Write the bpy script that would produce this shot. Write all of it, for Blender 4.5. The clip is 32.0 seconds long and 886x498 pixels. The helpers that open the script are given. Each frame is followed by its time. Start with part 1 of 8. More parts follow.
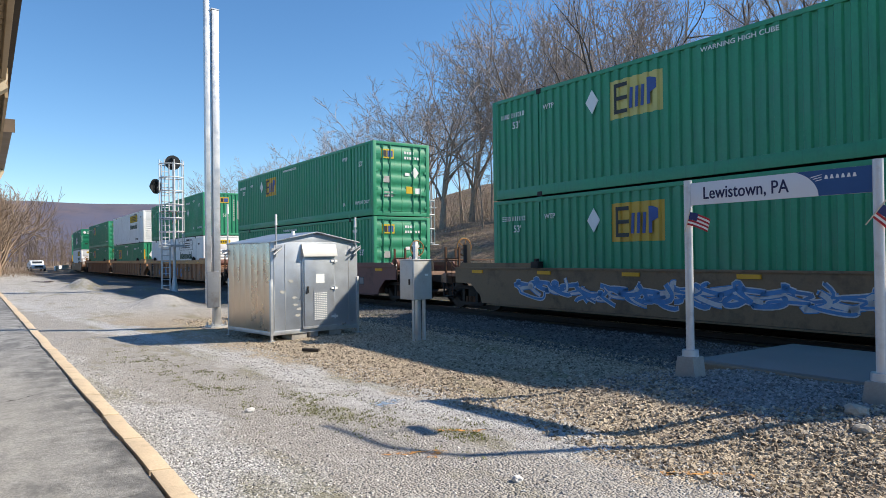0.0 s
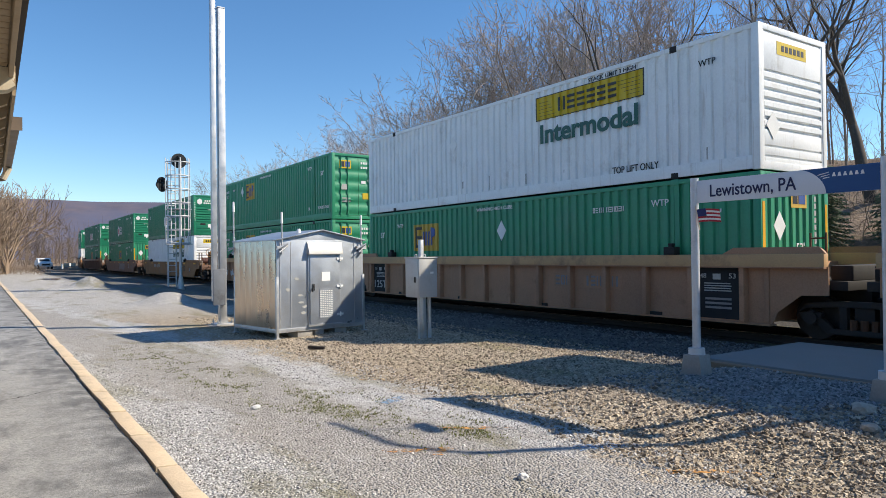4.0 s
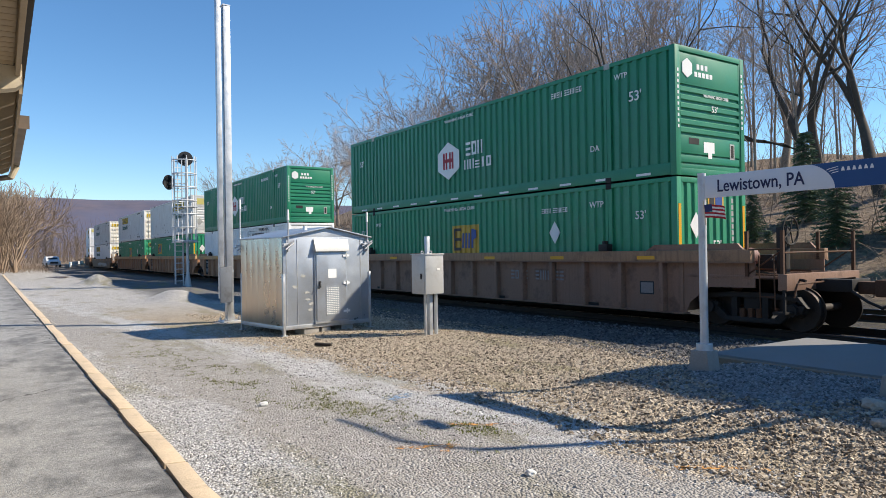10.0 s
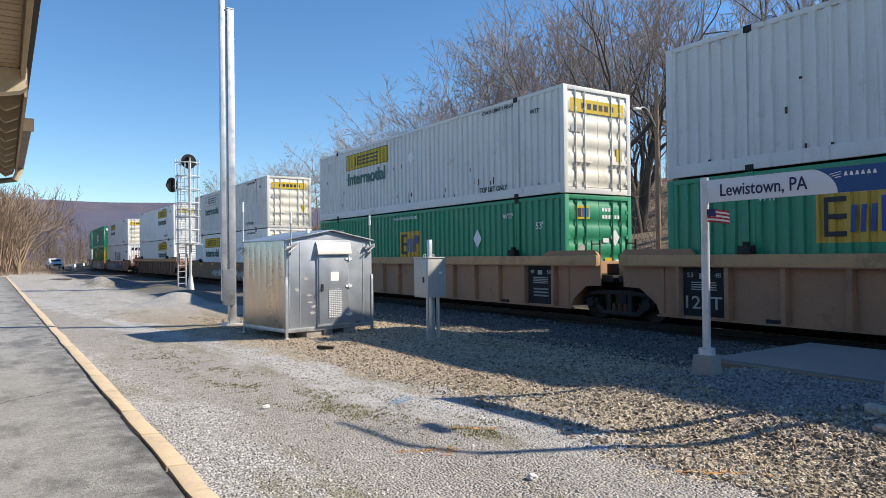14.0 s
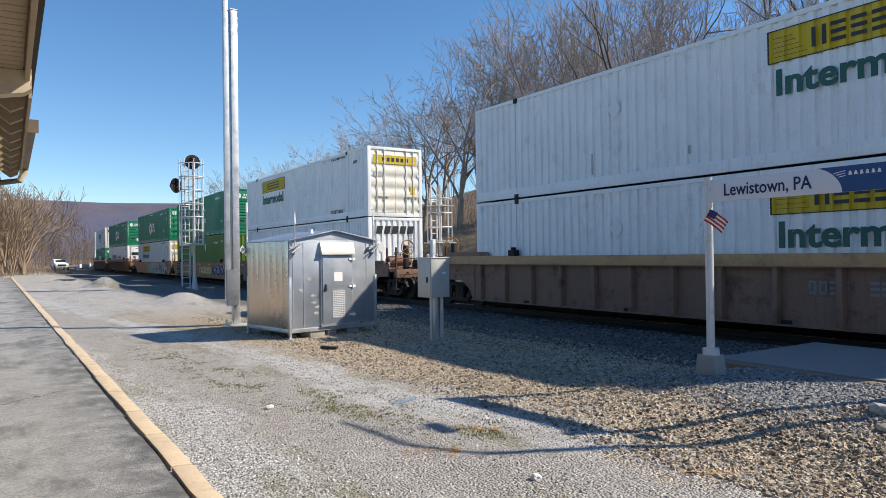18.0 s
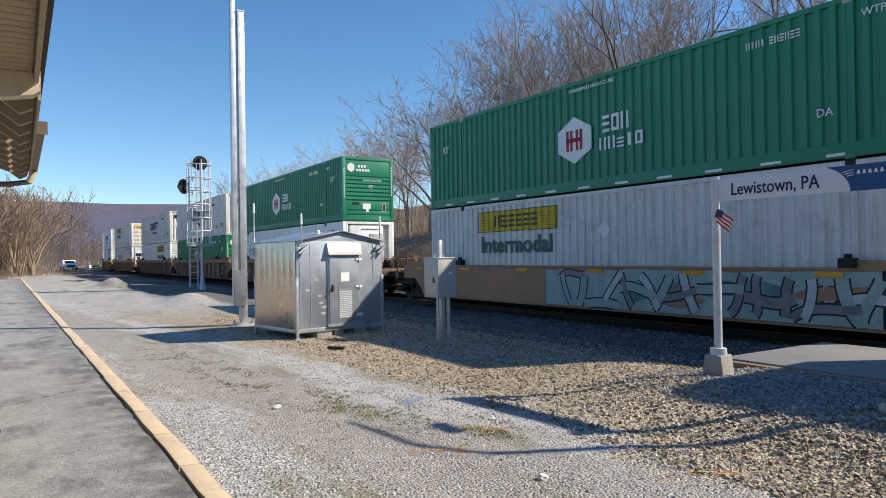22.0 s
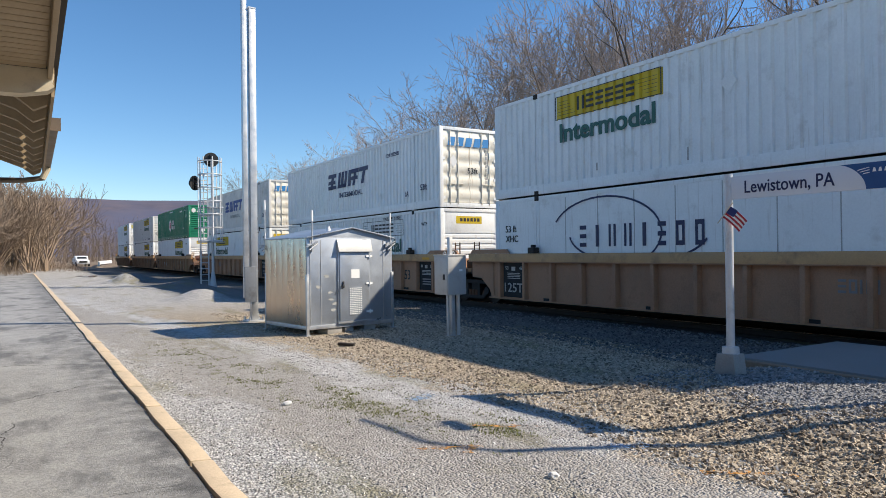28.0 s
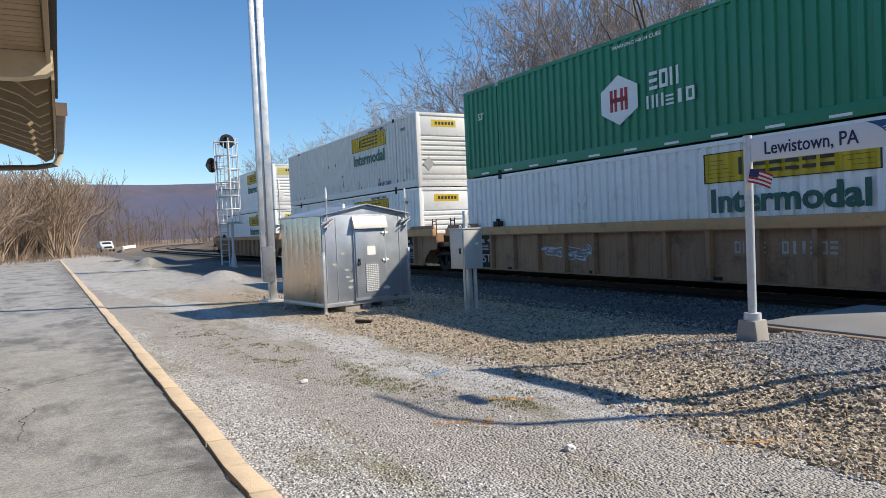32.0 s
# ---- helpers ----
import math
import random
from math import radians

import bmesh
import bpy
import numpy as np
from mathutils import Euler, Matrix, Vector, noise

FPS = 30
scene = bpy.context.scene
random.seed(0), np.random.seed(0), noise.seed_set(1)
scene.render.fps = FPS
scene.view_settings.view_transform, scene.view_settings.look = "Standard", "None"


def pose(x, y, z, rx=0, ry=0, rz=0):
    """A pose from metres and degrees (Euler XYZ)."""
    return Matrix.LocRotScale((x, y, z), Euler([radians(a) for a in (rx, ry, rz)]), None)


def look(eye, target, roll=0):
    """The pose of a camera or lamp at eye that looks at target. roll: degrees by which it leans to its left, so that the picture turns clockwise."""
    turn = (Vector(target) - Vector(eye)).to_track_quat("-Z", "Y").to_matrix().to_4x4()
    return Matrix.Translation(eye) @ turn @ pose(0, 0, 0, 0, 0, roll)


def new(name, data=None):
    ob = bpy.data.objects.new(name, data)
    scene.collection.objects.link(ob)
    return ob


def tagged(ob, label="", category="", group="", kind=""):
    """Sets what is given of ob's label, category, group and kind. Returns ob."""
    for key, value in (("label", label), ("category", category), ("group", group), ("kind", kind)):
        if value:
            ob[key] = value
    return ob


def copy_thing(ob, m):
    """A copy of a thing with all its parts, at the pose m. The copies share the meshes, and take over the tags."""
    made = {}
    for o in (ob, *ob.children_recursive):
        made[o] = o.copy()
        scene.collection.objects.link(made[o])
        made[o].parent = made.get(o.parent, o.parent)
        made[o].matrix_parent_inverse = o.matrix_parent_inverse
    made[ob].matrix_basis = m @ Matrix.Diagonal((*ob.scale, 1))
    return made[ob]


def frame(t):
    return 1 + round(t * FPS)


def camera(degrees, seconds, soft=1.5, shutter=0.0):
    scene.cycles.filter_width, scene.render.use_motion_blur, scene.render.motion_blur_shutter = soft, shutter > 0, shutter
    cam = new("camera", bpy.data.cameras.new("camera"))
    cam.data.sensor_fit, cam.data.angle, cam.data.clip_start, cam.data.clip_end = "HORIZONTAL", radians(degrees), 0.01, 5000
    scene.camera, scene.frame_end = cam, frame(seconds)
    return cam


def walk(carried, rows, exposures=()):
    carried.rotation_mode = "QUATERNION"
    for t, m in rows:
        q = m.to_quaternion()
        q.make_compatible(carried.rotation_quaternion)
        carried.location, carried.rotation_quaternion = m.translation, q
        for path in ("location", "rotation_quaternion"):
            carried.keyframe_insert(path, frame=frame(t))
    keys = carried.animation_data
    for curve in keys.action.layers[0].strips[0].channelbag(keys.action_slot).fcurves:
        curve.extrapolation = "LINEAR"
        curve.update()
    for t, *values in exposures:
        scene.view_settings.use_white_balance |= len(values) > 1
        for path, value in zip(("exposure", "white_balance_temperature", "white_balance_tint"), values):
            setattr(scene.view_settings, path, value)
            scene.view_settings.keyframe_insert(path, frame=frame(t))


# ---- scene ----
cam = camera(66.5, 32.0, soft=0.7)
PATH = [
    (0, (0.029, 0.017, 1.691), (1.151, 1.672, 1.712), -0.7),
    (0.5, (0.027, 0.024, 1.69), (1.147, 1.681, 1.712), -0.6),
    (1, (0.033, 0.027, 1.68), (1.153, 1.683, 1.704), -0.6),
    (1.5, (0.037, 0.031, 1.685), (1.156, 1.689, 1.705), -0.8),
    (2, (0.029, 0.02, 1.685), (1.145, 1.68, 1.705), -0.7),
    (2.5, (0.026, 0.024, 1.687), (1.138, 1.686, 1.706), -0.6),
    (3, (0.03, 0.026, 1.688), (1.141, 1.689, 1.704), -0.7),
    (3.5, (0.029, 0.022, 1.686), (1.139, 1.685, 1.702), -0.7),
    (5.5, (0.027, 0.02, 1.688), (1.129, 1.689, 1.7), -0.7),
    (6, (0.029, 0.024, 1.682), (1.129, 1.695, 1.696), -0.8),
    (6.5, (0.027, 0.031, 1.683), (1.127, 1.702, 1.696), -0.8),
    (7, (0.027, 0.032, 1.683), (1.127, 1.702, 1.696), -0.8),
    (7.5, (0.033, 0.03, 1.689), (1.132, 1.701, 1.698), -0.9),
    (8, (0.026, 0.024, 1.688), (1.125, 1.695, 1.697), -0.9),
    (8.5, (0.02, 0.015, 1.69), (1.118, 1.686, 1.697), -0.7),
    (9, (0.025, 0.021, 1.688), (1.121, 1.694, 1.695), -0.8),
    (9.5, (0.026, 0.021, 1.684), (1.121, 1.695, 1.691), -0.9),
    (10, (0.031, 0.032, 1.684), (1.125, 1.706, 1.69), -0.9),
    (10.5, (0.035, 0.031, 1.687), (1.129, 1.705, 1.694), -0.9),
    (11, (0.031, 0.027, 1.687), (1.124, 1.701, 1.694), -1.0),
    (11.5, (0.025, 0.016, 1.691), (1.117, 1.692, 1.697), -0.8),
    (12, (0.021, 0.012, 1.691), (1.11, 1.69, 1.7), -0.7),
    (12.5, (0.022, 0.015, 1.69), (1.109, 1.694, 1.702), -0.7),
    (13, (0.026, 0.026, 1.689), (1.112, 1.705, 1.702), -0.7),
    (13.5, (0.019, 0.017, 1.692), (1.107, 1.695, 1.705), -0.7),
    (14, (0.027, 0.025, 1.686), (1.115, 1.703, 1.702), -0.7),
    (14.5, (0.023, 0.023, 1.684), (1.108, 1.703, 1.704), -0.5),
    (16.5, (0.03, 0.028, 1.687), (1.113, 1.709, 1.701), -0.9),
    (17, (0.031, 0.032, 1.687), (1.114, 1.713, 1.701), -0.8),
    (17.5, (0.031, 0.022, 1.688), (1.112, 1.705, 1.701), -0.8),
    (18, (0.027, 0.023, 1.688), (1.106, 1.706, 1.704), -0.8),
    (18.5, (0.026, 0.015, 1.692), (1.102, 1.701, 1.709), -0.7),
    (19, (0.027, 0.022, 1.684), (1.102, 1.708, 1.703), -0.8),
    (19.5, (0.021, 0.017, 1.689), (1.096, 1.704, 1.71), -0.7),
    (20, (0.028, 0.023, 1.692), (1.101, 1.71, 1.713), -0.8),
    (20.5, (0.03, 0.02, 1.689), (1.1, 1.709, 1.71), -0.8),
    (21, (0.025, 0.013, 1.688), (1.092, 1.704, 1.71), -0.7),
    (21.5, (0.028, 0.02, 1.689), (1.092, 1.713, 1.708), -0.8),
    (22, (0.026, 0.015, 1.687), (1.089, 1.71, 1.704), -0.9),
    (22.5, (0.03, 0.025, 1.687), (1.092, 1.72, 1.7), -1.0),
    (23, (0.03, 0.025, 1.687), (1.089, 1.721, 1.699), -1.0),
    (23.5, (0.026, 0.021, 1.684), (1.082, 1.719, 1.696), -0.9),
    (24, (0.021, 0.018, 1.683), (1.076, 1.717, 1.696), -0.8),
    (24.5, (0.019, 0.015, 1.688), (1.072, 1.715, 1.7), -0.9),
    (25, (0.021, 0.023, 1.682), (1.073, 1.724, 1.696), -0.7),
    (25.5, (0.026, 0.018, 1.687), (1.077, 1.72, 1.7), -0.8),
    (27.5, (0.028, 0.027, 1.68), (1.07, 1.734, 1.687), -0.7),
    (28, (0.023, 0.033, 1.687), (1.061, 1.742, 1.696), -0.7),
    (28.5, (0.031, 0.032, 1.685), (1.068, 1.743, 1.706), -0.9),
    (29, (0.034, 0.025, 1.689), (1.065, 1.738, 1.689), -1.5),
    (29.5, (0.047, 0.051, 1.677), (1.085, 1.761, 1.659), -1.5),
    (30, (0.05, 0.056, 1.673), (1.095, 1.761, 1.649), -1.4),
    (30.5, (0.038, 0.058, 1.673), (1.09, 1.759, 1.651), -1.2),
    (31, (0.047, 0.092, 1.673), (1.1, 1.792, 1.652), -1.5),
    (31.5, (0.109, 0.079, 1.68), (1.137, 1.794, 1.644), -1.6),
    (32, (0.158, 0.086, 1.669), (1.143, 1.826, 1.605), -2.5),
]
walk(cam, [(t, look(eye, target, roll)) for t, eye, target, roll in PATH],
     [(0, 0.5), (4, 0.46), (13, 0.46), (18, 0.38), (32, 0.36)])

# ---- world, sun ----
SUN = Vector((1.11, -0.63, 1.0)).normalized()
world = bpy.data.worlds.new("sky")
scene.world = world
world.use_nodes = True
wn = world.node_tree.nodes
sky = wn.new("ShaderNodeTexSky")
sky.sky_type = 'NISHITA'
sky.sun_disc = False
sky.sun_elevation = math.asin(SUN.z)
sky.sun_rotation = math.atan2(SUN.x, SUN.y)
sky.air_density, sky.dust_density, sky.ozone_density = 0.88, 0.0, 4.3
wn["Background"].inputs["Strength"].default_value = 0.135
rich = wn.new("ShaderNodeHueSaturation")
rich.inputs["Saturation"].default_value = 1.17
world.node_tree.links.new(sky.outputs[0], rich.inputs["Color"])
world.node_tree.links.new(rich.outputs[0], wn["Background"].inputs["Color"])
sun = new("sun", bpy.data.lights.new("sun", 'SUN'))
sun.data.energy, sun.data.angle, sun.data.color = 5.0, radians(0.5), (1.0, 0.93, 0.82)
sun.matrix_world = look(SUN * 60, (0, 0, 0))
scene.view_settings.use_white_balance = True
scene.view_settings.white_balance_temperature = 7050
scene.view_settings.white_balance_tint = 10


# ---- materials ----
def shader(name):
    m = bpy.data.materials.new(name)
    m.use_nodes = True
    nt = m.node_tree
    return m, nt, nt.nodes["Principled BSDF"]


def node(nt, kind, **values):
    n = nt.nodes.new(kind)
    for key, value in values.items():
        n.inputs[key].default_value = value
    return n


def coords(nt, stretch=(1, 1, 1), own=True):
    tc = nt.nodes.new("ShaderNodeTexCoord")
    mp = nt.nodes.new("ShaderNodeMapping")
    mp.inputs["Scale"].default_value = stretch
    nt.links.new(tc.outputs["Object"], mp.inputs["Vector"])
    if own:
        info = nt.nodes.new("ShaderNodeObjectInfo")
        mul = nt.nodes.new("ShaderNodeMath")
        mul.operation = 'MULTIPLY'
        mul.inputs[1].default_value = 57.0
        nt.links.new(info.outputs["Random"], mul.inputs[0])
        nt.links.new(mul.outputs[0], mp.inputs["Location"])
    return mp.outputs[0]


def noise_fac(nt, vec, scale, lo, hi, detail=5.0, rough=0.6):
    n = node(nt, "ShaderNodeTexNoise", Scale=scale, Detail=detail, Roughness=rough)
    nt.links.new(vec, n.inputs["Vector"])
    r = nt.nodes.new("ShaderNodeMapRange")
    r.inputs["From Min"].default_value, r.inputs["From Max"].default_value = lo, hi
    nt.links.new(n.outputs["Fac"], r.inputs["Value"])
    return r.outputs[0], n.outputs["Fac"]


def mixed(nt, fac, a, b):
    mx = nt.nodes.new("ShaderNodeMix")
    mx.data_type = 'RGBA'
    for sock, value in ((mx.inputs[0], fac), (mx.inputs[6], a), (mx.inputs[7], b)):
        if isinstance(value, (int, float)):
            sock.default_value = value
        elif isinstance(value, tuple):
            sock.default_value = (*value, 1)
        else:
            nt.links.new(value, sock)
    return mx.outputs[2]


def tone(c, f):
    return tuple(min(1.0, v * f) for v in c)


def bumped(nt, bsdf, height, strength, distance):
    b = node(nt, "ShaderNodeBump", Strength=strength, Distance=distance)
    nt.links.new(height, b.inputs["Height"])
    nt.links.new(b.outputs[0], bsdf.inputs["Normal"])


def surface(name, base, rough=0.6, metal=0.0, var=0.15, scale=1.5, fine=35.0, bump=0.15,
            dirt=None, dirt_scale=1.2, dirt_at=(0.52, 0.75), streak=None, streak_at=(0.55, 0.8)):
    m, nt, bsdf = shader(name)
    v = coords(nt)
    big, _ = noise_fac(nt, v, scale, 0.3, 0.7)
    small, raw = noise_fac(nt, v, fine, 0.3, 0.7, 4)
    col = mixed(nt, big, tone(base, 1 - var), tone(base, 1 + var))
    col = mixed(nt, 0.35, col, mixed(nt, small, tone(base, 1 - var * 1.6), tone(base, 1 + var)))
    if dirt:
        d, _ = noise_fac(nt, v, dirt_scale, *dirt_at, detail=8, rough=0.7)
        col = mixed(nt, d, col, dirt)
    if streak:
        sv = coords(nt, (7, 7, 0.35))
        s, _ = noise_fac(nt, sv, 1.6, *streak_at, detail=6, rough=0.65)
        col = mixed(nt, s, col, streak)
    nt.links.new(col, bsdf.inputs["Base Color"])
    rr = nt.nodes.new("ShaderNodeMapRange")
    rr.inputs["To Min"].default_value, rr.inputs["To Max"].default_value = max(0.05, rough - 0.1), min(1, rough + 0.12)
    nt.links.new(big, rr.inputs["Value"])
    nt.links.new(rr.outputs[0], bsdf.inputs["Roughness"])
    bsdf.inputs["Metallic"].default_value = metal
    if bump:
        bumped(nt, bsdf, raw, bump, 0.01)
    return m


RUST = (0.16, 0.07, 0.035)
GRIME = (0.05, 0.042, 0.035)
M = {}
M["green"] = surface("container_green", (0.019, 0.275, 0.138), 0.45, var=0.14, scale=0.9, fine=18, bump=0.05,
                     dirt=(0.05, 0.26, 0.16), dirt_scale=0.8, dirt_at=(0.5, 0.8), streak=(0.016, 0.155, 0.09), streak_at=(0.55, 0.85))
M["hub_green"] = surface("container_bright_green", (0.009, 0.212, 0.110), 0.42, var=0.10, scale=0.8, fine=18, bump=0.04,
                         streak=(0.008, 0.14, 0.08), streak_at=(0.58, 0.9))
M["lime_green"] = surface("container_yellow_green", (0.10, 0.20, 0.035), 0.5, var=0.15, scale=0.9, fine=18, bump=0.04,
                          streak=(0.08, 0.13, 0.03))
M["white"] = surface("container_white", (0.83, 0.84, 0.83), 0.45, var=0.08, scale=1.0, fine=20, bump=0.04,
                     dirt=(0.5, 0.48, 0.44), dirt_scale=1.6, dirt_at=(0.56, 0.9), streak=(0.40, 0.33, 0.26), streak_at=(0.58, 0.92))
M["old_white"] = surface("container_old_white", (0.70, 0.69, 0.66), 0.55, var=0.08, scale=1.0, fine=20, bump=0.06,
                         dirt=(0.34, 0.24, 0.17), dirt_scale=1.6, dirt_at=(0.6, 0.85), streak=(0.36, 0.27, 0.2), streak_at=(0.58, 0.9))
M["grey_white"] = surface("container_grey_white", (0.73, 0.71, 0.67), 0.6, var=0.09, scale=1.0, fine=20, bump=0.05,
                          dirt=(0.36, 0.33, 0.29), dirt_scale=1.0, dirt_at=(0.5, 0.85), streak=(0.33, 0.29, 0.24), streak_at=(0.52, 0.85))
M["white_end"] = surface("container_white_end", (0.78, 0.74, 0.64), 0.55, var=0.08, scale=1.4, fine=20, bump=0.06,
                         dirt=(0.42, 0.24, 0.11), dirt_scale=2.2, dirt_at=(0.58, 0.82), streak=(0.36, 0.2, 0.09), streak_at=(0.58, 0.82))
M["frame_dark"] = surface("underframe_dark", (0.016, 0.014, 0.013), 0.75, var=0.35, bump=0.2, dirt=(0.04, 0.028, 0.02))
M["bright_blue"] = surface("lettering_bright_blue", (0.02, 0.22, 0.52), 0.5, var=0.1, bump=0.0)
M["brown"] = surface("car_brown", (0.42, 0.22, 0.125), 0.7, var=0.24, scale=0.7, bump=0.12, dirt=(0.12, 0.064, 0.04),
                     dirt_scale=1.4, dirt_at=(0.54, 0.85), streak=(0.38, 0.215, 0.13), streak_at=(0.5, 0.85))
M["dark_brown"] = surface("car_dark_brown", (0.27, 0.155, 0.105), 0.7, var=0.24, scale=0.7, bump=0.12, dirt=(0.055, 0.033, 0.024),
                          dirt_scale=1.4, streak=(0.2, 0.115, 0.072), streak_at=(0.5, 0.85))
M["maroon"] = surface("car_maroon", (0.20, 0.09, 0.072), 0.65, var=0.2, scale=0.7, bump=0.1, dirt=(0.04, 0.025, 0.022),
                      streak=(0.12, 0.07, 0.055))
M["tan"] = surface("car_tan", (0.36, 0.205, 0.115), 0.7, var=0.18, scale=0.7, bump=0.1, dirt=(0.09, 0.055, 0.036), dirt_scale=1.3,
                   streak=(0.15, 0.09, 0.055), streak_at=(0.5, 0.85))
M["orange_tan"] = surface("car_orange_tan", (0.29, 0.14, 0.053), 0.65, var=0.15, scale=0.7, bump=0.08, dirt=(0.12, 0.06, 0.03),
                          dirt_scale=1.3, streak=(0.17, 0.085, 0.04), streak_at=(0.5, 0.85))
M["olive_tan"] = surface("car_olive_tan", (0.23, 0.145, 0.08), 0.7, var=0.18, scale=0.7, bump=0.1, dirt=(0.07, 0.045, 0.03), dirt_scale=1.3)
# tan chord paint, brightened to carry the strong light it catches
M["chord"] = surface("car_chord_lit_tan", (0.57, 0.335, 0.16), 0.75, var=0.15, scale=0.9, bump=0.1, dirt=(0.26, 0.15, 0.085), dirt_scale=1.6)
M["wheel"] = surface("wheel_steel", (0.035, 0.03, 0.027), 0.6, metal=0.5, var=0.25, bump=0.15, dirt=(0.05, 0.03, 0.02))
M["post_ochre"] = surface("handrail_ochre", (0.38, 0.19, 0.06), 0.6, var=0.15, dirt=(0.14, 0.07, 0.03))
M["rust"] = surface("rusty_steel", (0.10, 0.046, 0.024), 0.85, var=0.3, bump=0.3, dirt=(0.07, 0.035, 0.02))
M["rail"] = surface("rail_steel", (0.03, 0.023, 0.019), 0.8, metal=0.0, var=0.25, bump=0.1)
M["rail_top"] = surface("rail_polished", (0.55, 0.54, 0.52), 0.22, metal=1.0, var=0.06, bump=0.02)
M["sleeper"] = surface("sleeper_wood", (0.04, 0.031, 0.025), 0.9, var=0.3, scale=3, bump=0.4, dirt=(0.08, 0.066, 0.052))
M["yellow"] = surface("logo_yellow", (0.62, 0.43, 0.012), 0.5, var=0.08, bump=0.02, streak=(0.5, 0.38, 0.06), streak_at=(0.6, 1.0))
M["pale_yellow"] = surface("logo_faded_yellow", (0.58, 0.50, 0.16), 0.5, var=0.1, bump=0.02)
M["emp_yellow"] = surface("logo_ochre_yellow", (0.60, 0.36, 0.045), 0.5, var=0.1, bump=0.02, streak=(0.4, 0.28, 0.08), streak_at=(0.55, 0.9))
M["ink"] = surface("lettering_black", (0.02, 0.02, 0.022), 0.5, var=0.2, bump=0.0)
M["blue"] = surface("lettering_blue", (0.025, 0.075, 0.27), 0.5, var=0.15, bump=0.0)
M["navy"] = surface("lettering_navy", (0.012, 0.018, 0.075), 0.5, var=0.15, bump=0.0)
M["letter_green"] = surface("lettering_green", (0.012, 0.10, 0.075), 0.5, var=0.15, bump=0.0)
M["letter_white"] = surface("lettering_white", (0.78, 0.78, 0.76), 0.5, var=0.08, bump=0.0)
M["letter_faded"] = surface("lettering_faded", (0.42, 0.42, 0.40), 0.6, var=0.2, bump=0.0, dirt=(0.2, 0.15, 0.12), dirt_scale=6)
M["red"] = surface("logo_red", (0.42, 0.015, 0.03), 0.5, var=0.1, bump=0.0)
M["reflector"] = surface("reflector_yellow", (0.75, 0.36, 0.01), 0.4, var=0.1, bump=0.0)
M["spray_blue"] = surface("sprayed_blue", (0.07, 0.24, 0.50), 0.55, var=0.25, scale=3, bump=0.0, dirt=(0.12, 0.16, 0.25))
M["spray_white"] = surface("sprayed_white", (0.58, 0.58, 0.58), 0.55, var=0.2, scale=3, bump=0.0, dirt=(0.3, 0.27, 0.26))
M["spray_teal"] = surface("sprayed_teal", (0.11, 0.25, 0.25), 0.55, var=0.4, scale=2.5, bump=0.0, dirt=(0.3, 0.36, 0.36), dirt_scale=2.5)
M["patch_blue"] = surface("flat_blue_patch", (0.09, 0.27, 0.52), 0.6, var=0.15, scale=3, bump=0.0, dirt=(0.2, 0.16, 0.12), dirt_scale=3, dirt_at=(0.6, 0.75))
M["spray_pale"] = surface("sprayed_pale_blue", (0.36, 0.47, 0.58), 0.55, var=0.15, scale=3, bump=0.0)
M["spray_gold"] = surface("sprayed_gold", (0.40, 0.30, 0.12), 0.55, var=0.2, scale=3, bump=0.0)
M["spray_mint"] = surface("sprayed_mint", (0.33, 0.44, 0.40), 0.55, var=0.25, scale=2.5, bump=0.0, dirt=(0.5, 0.5, 0.48), dirt_scale=2.5)
M["spray_navy"] = surface("sprayed_navy", (0.02, 0.035, 0.13), 0.55, var=0.3, scale=3, bump=0.0)
M["spray_grey"] = surface("sprayed_grey", (0.24, 0.23, 0.23), 0.6, var=0.2, scale=2, bump=0.0, dirt=(0.12, 0.1, 0.09))
# shelter side: the warm reflection of its surroundings is put into the metal's tint
M["aluminium_side"] = surface("warm_reflecting_aluminium", (0.74, 0.57, 0.41), 0.28, metal=0.85, var=0.05, scale=0.8, fine=60, bump=0.0)
# shelter front and roof: bluish sky reflection put into the grey
M["aluminium"] = surface("brushed_aluminium", (0.46, 0.50, 0.555), 0.36, metal=0.65, var=0.16, scale=1.2, fine=60, bump=0.03,
                         dirt=(0.42, 0.40, 0.38), dirt_scale=1.4, dirt_at=(0.5, 0.9))
M["galvanised"] = surface("galvanised_steel", (0.56, 0.57, 0.58), 0.45, metal=0.75, var=0.14, scale=5, fine=50, bump=0.05,
                          dirt=(0.4, 0.4, 0.4), dirt_scale=3)
M["cabinet"] = surface("cabinet_paint", (0.50, 0.50, 0.49), 0.45, metal=0.35, var=0.07, bump=0.03, dirt=(0.38, 0.36, 0.33), dirt_scale=2)
M["box_grey"] = surface("weathered_grey_box", (0.17, 0.19, 0.22), 0.6, var=0.12, bump=0.05, dirt=(0.1, 0.1, 0.11), dirt_scale=3)
M["moss"] = surface("short_moss_grass", (0.16, 0.17, 0.05), 0.9, var=0.3, scale=4, fine=20, bump=0.0)
M["paper"] = surface("notice_paper", (0.85, 0.85, 0.83), 0.6, var=0.03, bump=0.0)
M["hole"] = surface("slot_dark", (0.015, 0.015, 0.016), 0.8, var=0.1, bump=0.0)
M["post_white"] = surface("sign_post_grey", (0.60, 0.62, 0.64), 0.4, metal=0.2, var=0.06, bump=0.02, dirt=(0.42, 0.42, 0.42), dirt_scale=3)
M["sign_white"] = surface("sign_white", (0.66, 0.69, 0.74), 0.4, var=0.03, bump=0.0)
